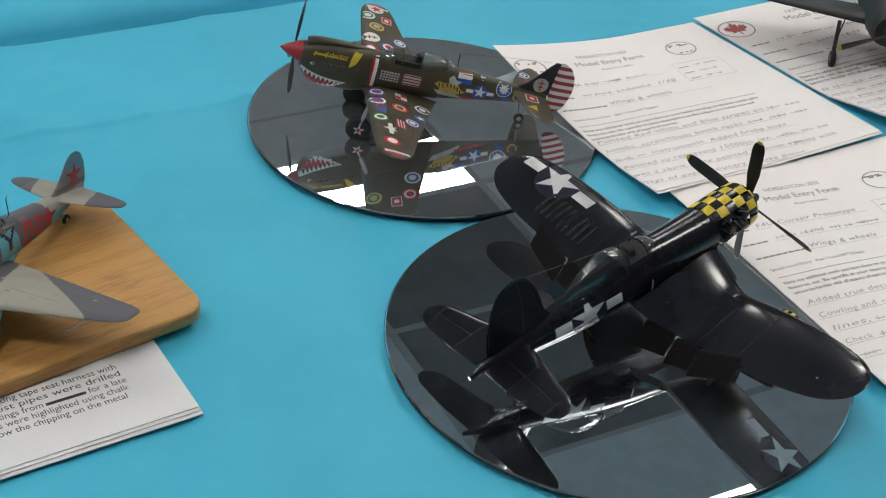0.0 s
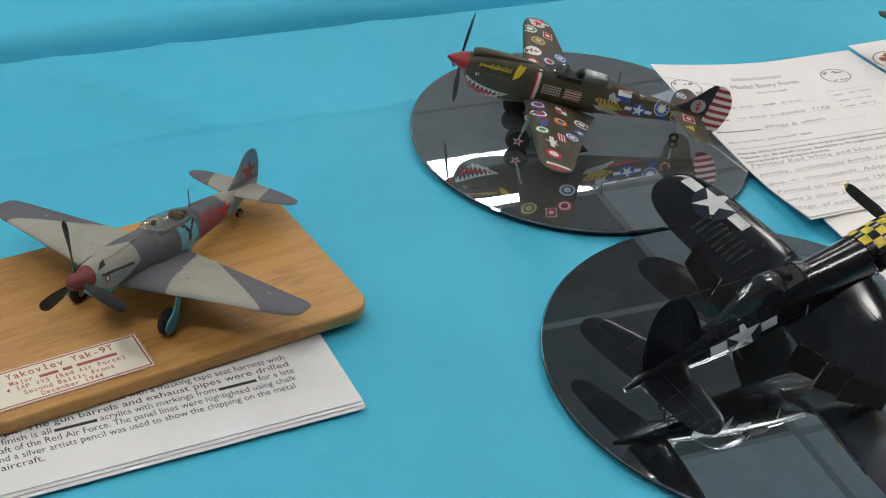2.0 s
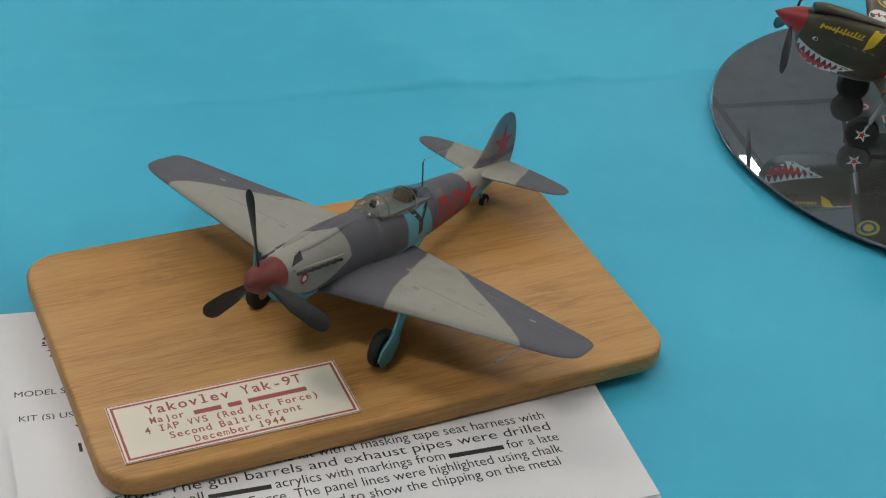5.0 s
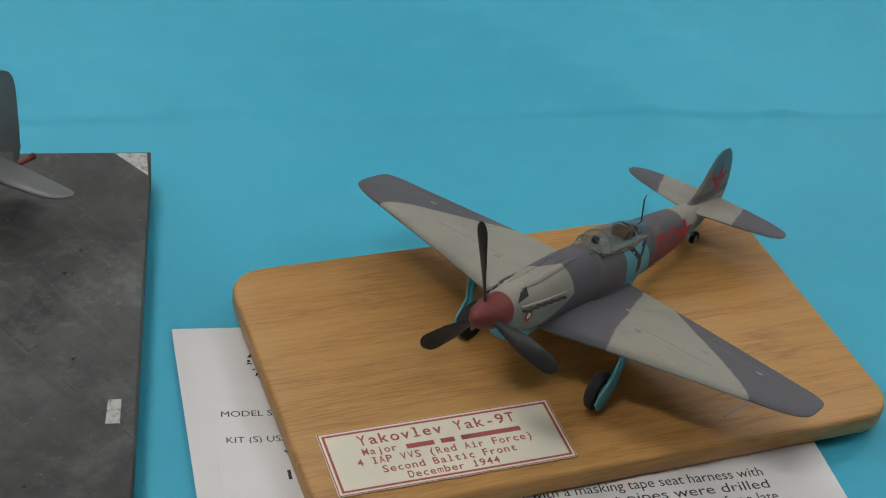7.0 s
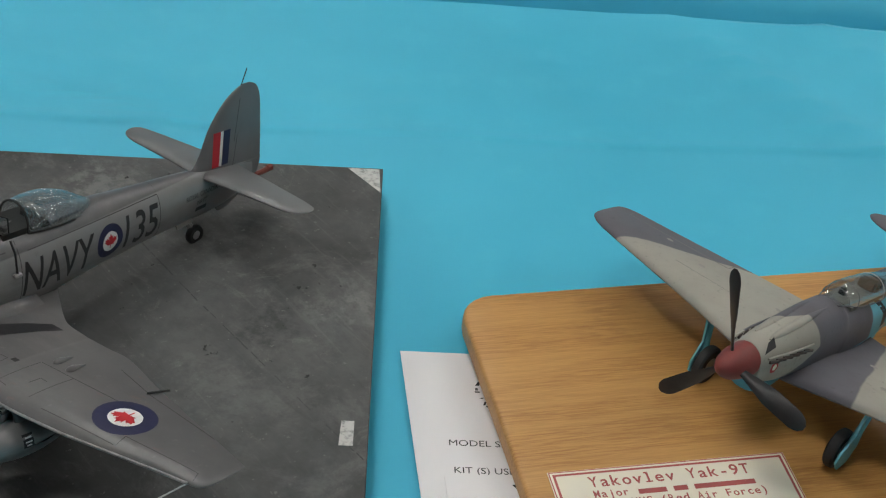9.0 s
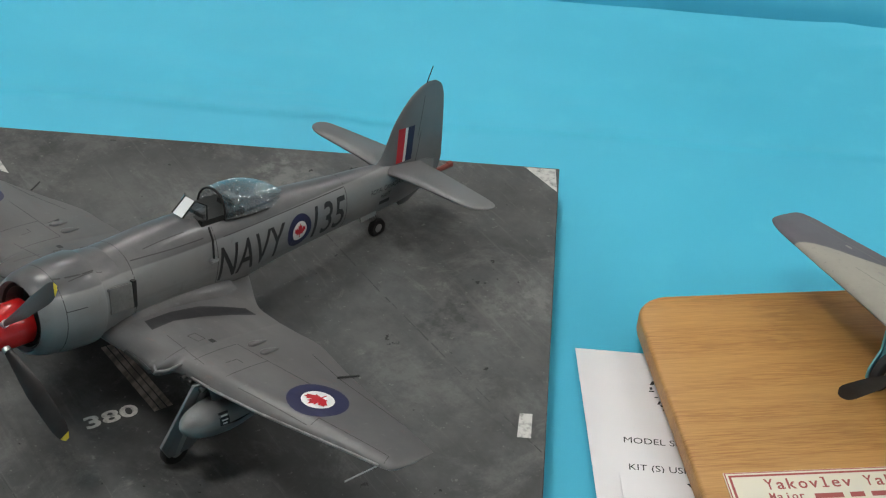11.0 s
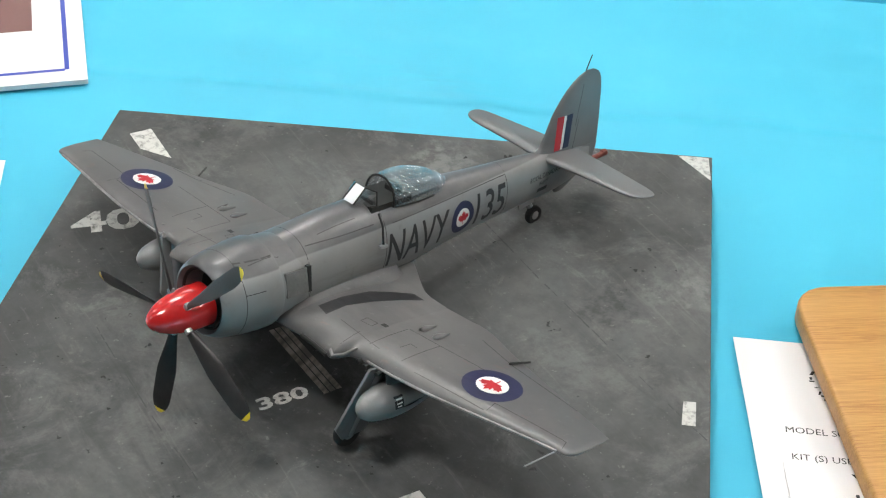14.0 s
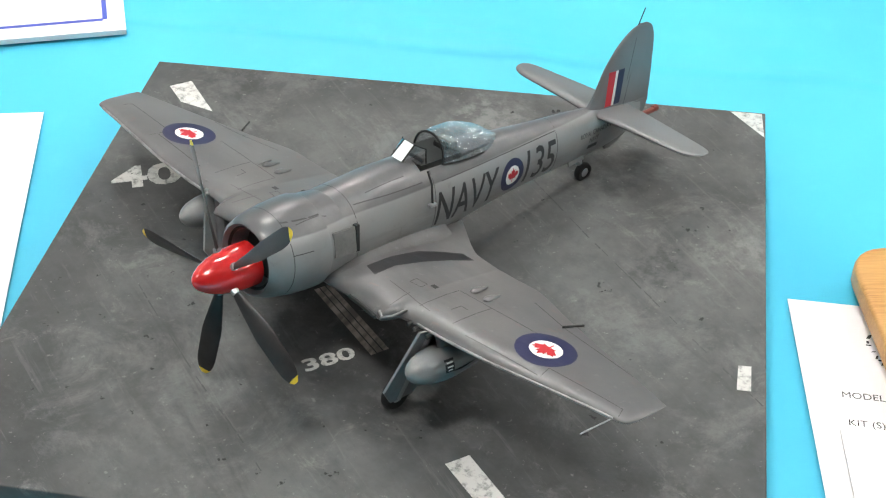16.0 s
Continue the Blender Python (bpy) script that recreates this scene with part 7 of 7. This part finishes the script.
    for sgn in (1, -1):
        for p in ([(-54, 44), (-96, 44)], [(-52, 66), (-96, 68)], [(-62, 20), (-58, 60)]):
            mark("panel_line", stroke([(-sgn * y * mm, x * mm) for x, y in p], 0.25 * mm), BLADE, ac, t_w, (0, 0, 0), UP_U, UP_V, 0.004, 0.00008)
        for k in range(9 if sgn == 1 else 0):
            y = 52 + 4.2 * k
            hit = t_w.ray_cast(Vector((-79 * mm, sgn * y * mm, 0.05)), Vector((0, 0, -1)))[0]
            back = t_w.ray_cast(Vector((-87 * mm, sgn * y * mm, 0.05)), Vector((0, 0, -1)))[0]
            lead = t_w.ray_cast(Vector((-71 * mm, sgn * y * mm, 0.05)), Vector((0, 0, -1)))[0]
            part("wing_rib", tube([lead - Vector((0, 0, 0.0003)), lead + (hit - lead) * 0.2 + Vector((0, 0, 0.0001)), hit + Vector((0, 0, 0.0002)), back - Vector((0, 0, 0.0003))], 0.8 * mm, 8), RIB, ac, "raised reinforcing rib")
    t_t, t_fin = surface(*tails), surface(fin)
    for sgn in (1, -1):
        for p in ([(-184, 7), (-186.5, 44)], [(-171, 20), (-196, 20.6)], [(-181, 44), (-195, 44)]):
            mark("panel_line", stroke([(-sgn * y * mm, x * mm) for x, y in p], 0.24 * mm), SEAM_DARK, ac, t_t, (0, 0, 0), UP_U, UP_V, 0.004, 0.00009)
        for p in ([(-169, 11), (-168, 30), (-169.5, 43)], [(-169, 30), (-187, 31)], [(-190, 13), (-187.6, 29), (-183, 38.6)]):
            mark("panel_line", stroke([((x if sgn == -1 else -x) * mm, z * mm) for x, z in p], 0.24 * mm), SEAM_DARK, ac, t_fin, (0, 0, 0), STAR_U if sgn == -1 else PORT_U, UP, 0.004, 0.00009)
        for p in ([(-62, 4), (-62, 13)], [(-74, -8), (-74, 12)], [(-112, -8), (-112, 10)], [(-156, -4), (-156, 9)], [(-64, -2), (-110, -1)]):
            mark("panel_line", stroke([((x if sgn == -1 else -x) * mm, z * mm) for x, z in p], 0.2 * mm), SEAM_DARK, ac, t_f, (0, 0, 0), STAR_U if sgn == -1 else PORT_U, UP, 0.003, 0.00008)
    part("wing_light", lathe([(0, 0.0001), (0.0003, 0.0006), (0.0008, 0.0004)], Matrix.Translation((-80 * mm, -108 * mm, -7 * mm)) @ pose(0, 0, 0, 0, 90), 10), BLUE, ac)


SEAM_DARK = paint("dull_grey_seam", (0.020, 0.020, 0.022), 0.45)
ENGINE = paint("engine_grey", (0.045, 0.045, 0.047), 0.35, 0.35, 260, 0.4)
# Lighter than the wing's black: the ribs' grey highlights are put into the colour.
RIB = paint("highlit_black_rib", (0.035, 0.035, 0.038), 0.25, 0.4, 200, spec=0.6)
FLAP_INSIDE = paint("brown_black_flap", (0.008, 0.006, 0.006), 0.65, spec=0.12)
STEEL_DARK = paint("dark_metal", (0.12, 0.12, 0.125), 0.35, 0.15, 90, 0.6)
build_gull_wing_fighter()


# ---- dark aircraft standing on the far form ----
def build_far_aircraft():
    mm = 0.00100
    ac = thing("model_aircraft", pose(0.2565, 0.955, 0.0460, 0, -11, 262), "matt black model aircraft standing on a paper form", "model aircraft", "model aircraft")
    m = paint("matt_black", (0.02, 0.02, 0.021), 0.55)
    part("fuselage", hull([(-12, 10.5, 10.5, -10.5, 2), (-20, 12.5, 12.5, -12.5, 2), (-40, 13, 13, -13, 2), (-80, 11, 14, -12, 2), (-130, 7, 10, -7, 2), (-180, 2, 5, 0, 2)], mm, 24), m, ac)
    part("spinner", lathe([(x * mm, r * mm) for x, r in ((0, 0.1), (-2, 2.6), (-6, 4.4), (-12, 5.2), (-12, 0.1))], n=20), m, ac)
    for k in range(3):
        b = blade(mm, 38, 5.6, 0.1, parent=ac, place=Matrix.Translation((-6 * mm, 0, 0)) @ pose(0, 0, 0, 112 + 120 * k), tip=YELLOW, tip_from=0.9)
    wing_rows = [(8, -42, -98, -3, 8), (50, -46, -92, 1, 6), (100, -52, -84, 6, 4), (116, -60, -78, 7.5, 1.4), (118, -66, -72, 7.6, 0.4)]
    for w in (left, right):
        part("wing", foil(wing_rows, mm, w), m, ac)
        part("tailplane", foil([(2, -160, -182, 5, 2.4), (36, -166, -180, 5, 1.6), (42, -172, -176, 5, 0.5)], mm, w, camber=0), m, ac)
    part("fin", foil([(5, -155, -184, 0, 2.6), (24, -168, -184, 0, 1.8), (32, -174, -180, 0, 0.6)], mm, upright, camber=0), m, ac)
    for sgn in (1, -1):
        leg = part("undercarriage_leg", tube([(-46 * mm, sgn * 30 * mm, -4 * mm), (-41 * mm, sgn * 31 * mm, -31 * mm)], 1.5 * mm, 10), m, ac)
        part("leg_strut", tube([(-58 * mm, sgn * 24 * mm, -5 * mm), (-44 * mm, sgn * 30 * mm, -18 * mm)], 0.5 * mm, 6), m, leg)
        wheel(mm, 6.4, 4, (-41, sgn * 31, -32), ac, STEEL_DARK)
    part("tail_leg", tube([(-168 * mm, 0, -1 * mm), (-171 * mm, 0, -8 * mm)], 0.8 * mm, 6), m, ac)
    wheel(mm, 3, 2, (-172, 0, -9.6), ac)


build_far_aircraft()


# ---- cowl panel taken off the gull-winged fighter, lying before its wing ----
def build_cowl_panel():
    ob = thing("cowl_panel", pose(*PANEL), "loose yellow and black chequered cowl panel", "aircraft part")
    mm, bm, n = 0.001063, bmesh.new(), 8
    grid = [[bm.verts.new(((4 * a) * mm, r * mm * math.cos(radians(50 + 10 * i)), (r * math.sin(radians(50 + 10 * i)) - 9.7) * mm)) for i in range(n + 1)] for r in (13.4, 12.8) for a in range(5)]
    for k in (0, 5):
        for a in range(4):
            for i in range(n):
                f = bm.faces.new((grid[k + a][i], grid[k + a + 1][i], grid[k + a + 1][i + 1], grid[k + a][i + 1]))
                f.material_index = (a + i) % 2 if k == 0 else 0
    for i in range(n):
        for a in (0, 4):
            bm.faces.new((grid[a][i], grid[a][i + 1], grid[5 + a][i + 1], grid[5 + a][i]))
    for a in range(4):
        for i in (0, n):
            bm.faces.new((grid[a][i], grid[a + 1][i], grid[6 + a][i], grid[5 + a][i]))
    bmesh.ops.recalc_face_normals(bm, faces=bm.faces)
    part("panel", bm, [bpy.data.materials["gloss_blue_black"], bpy.data.materials["chequer_yellow"]], ob, "", 40)


PANEL = (0.1200, 0.6672, 0.0052, 0, 0, 37.6)
build_cowl_panel()
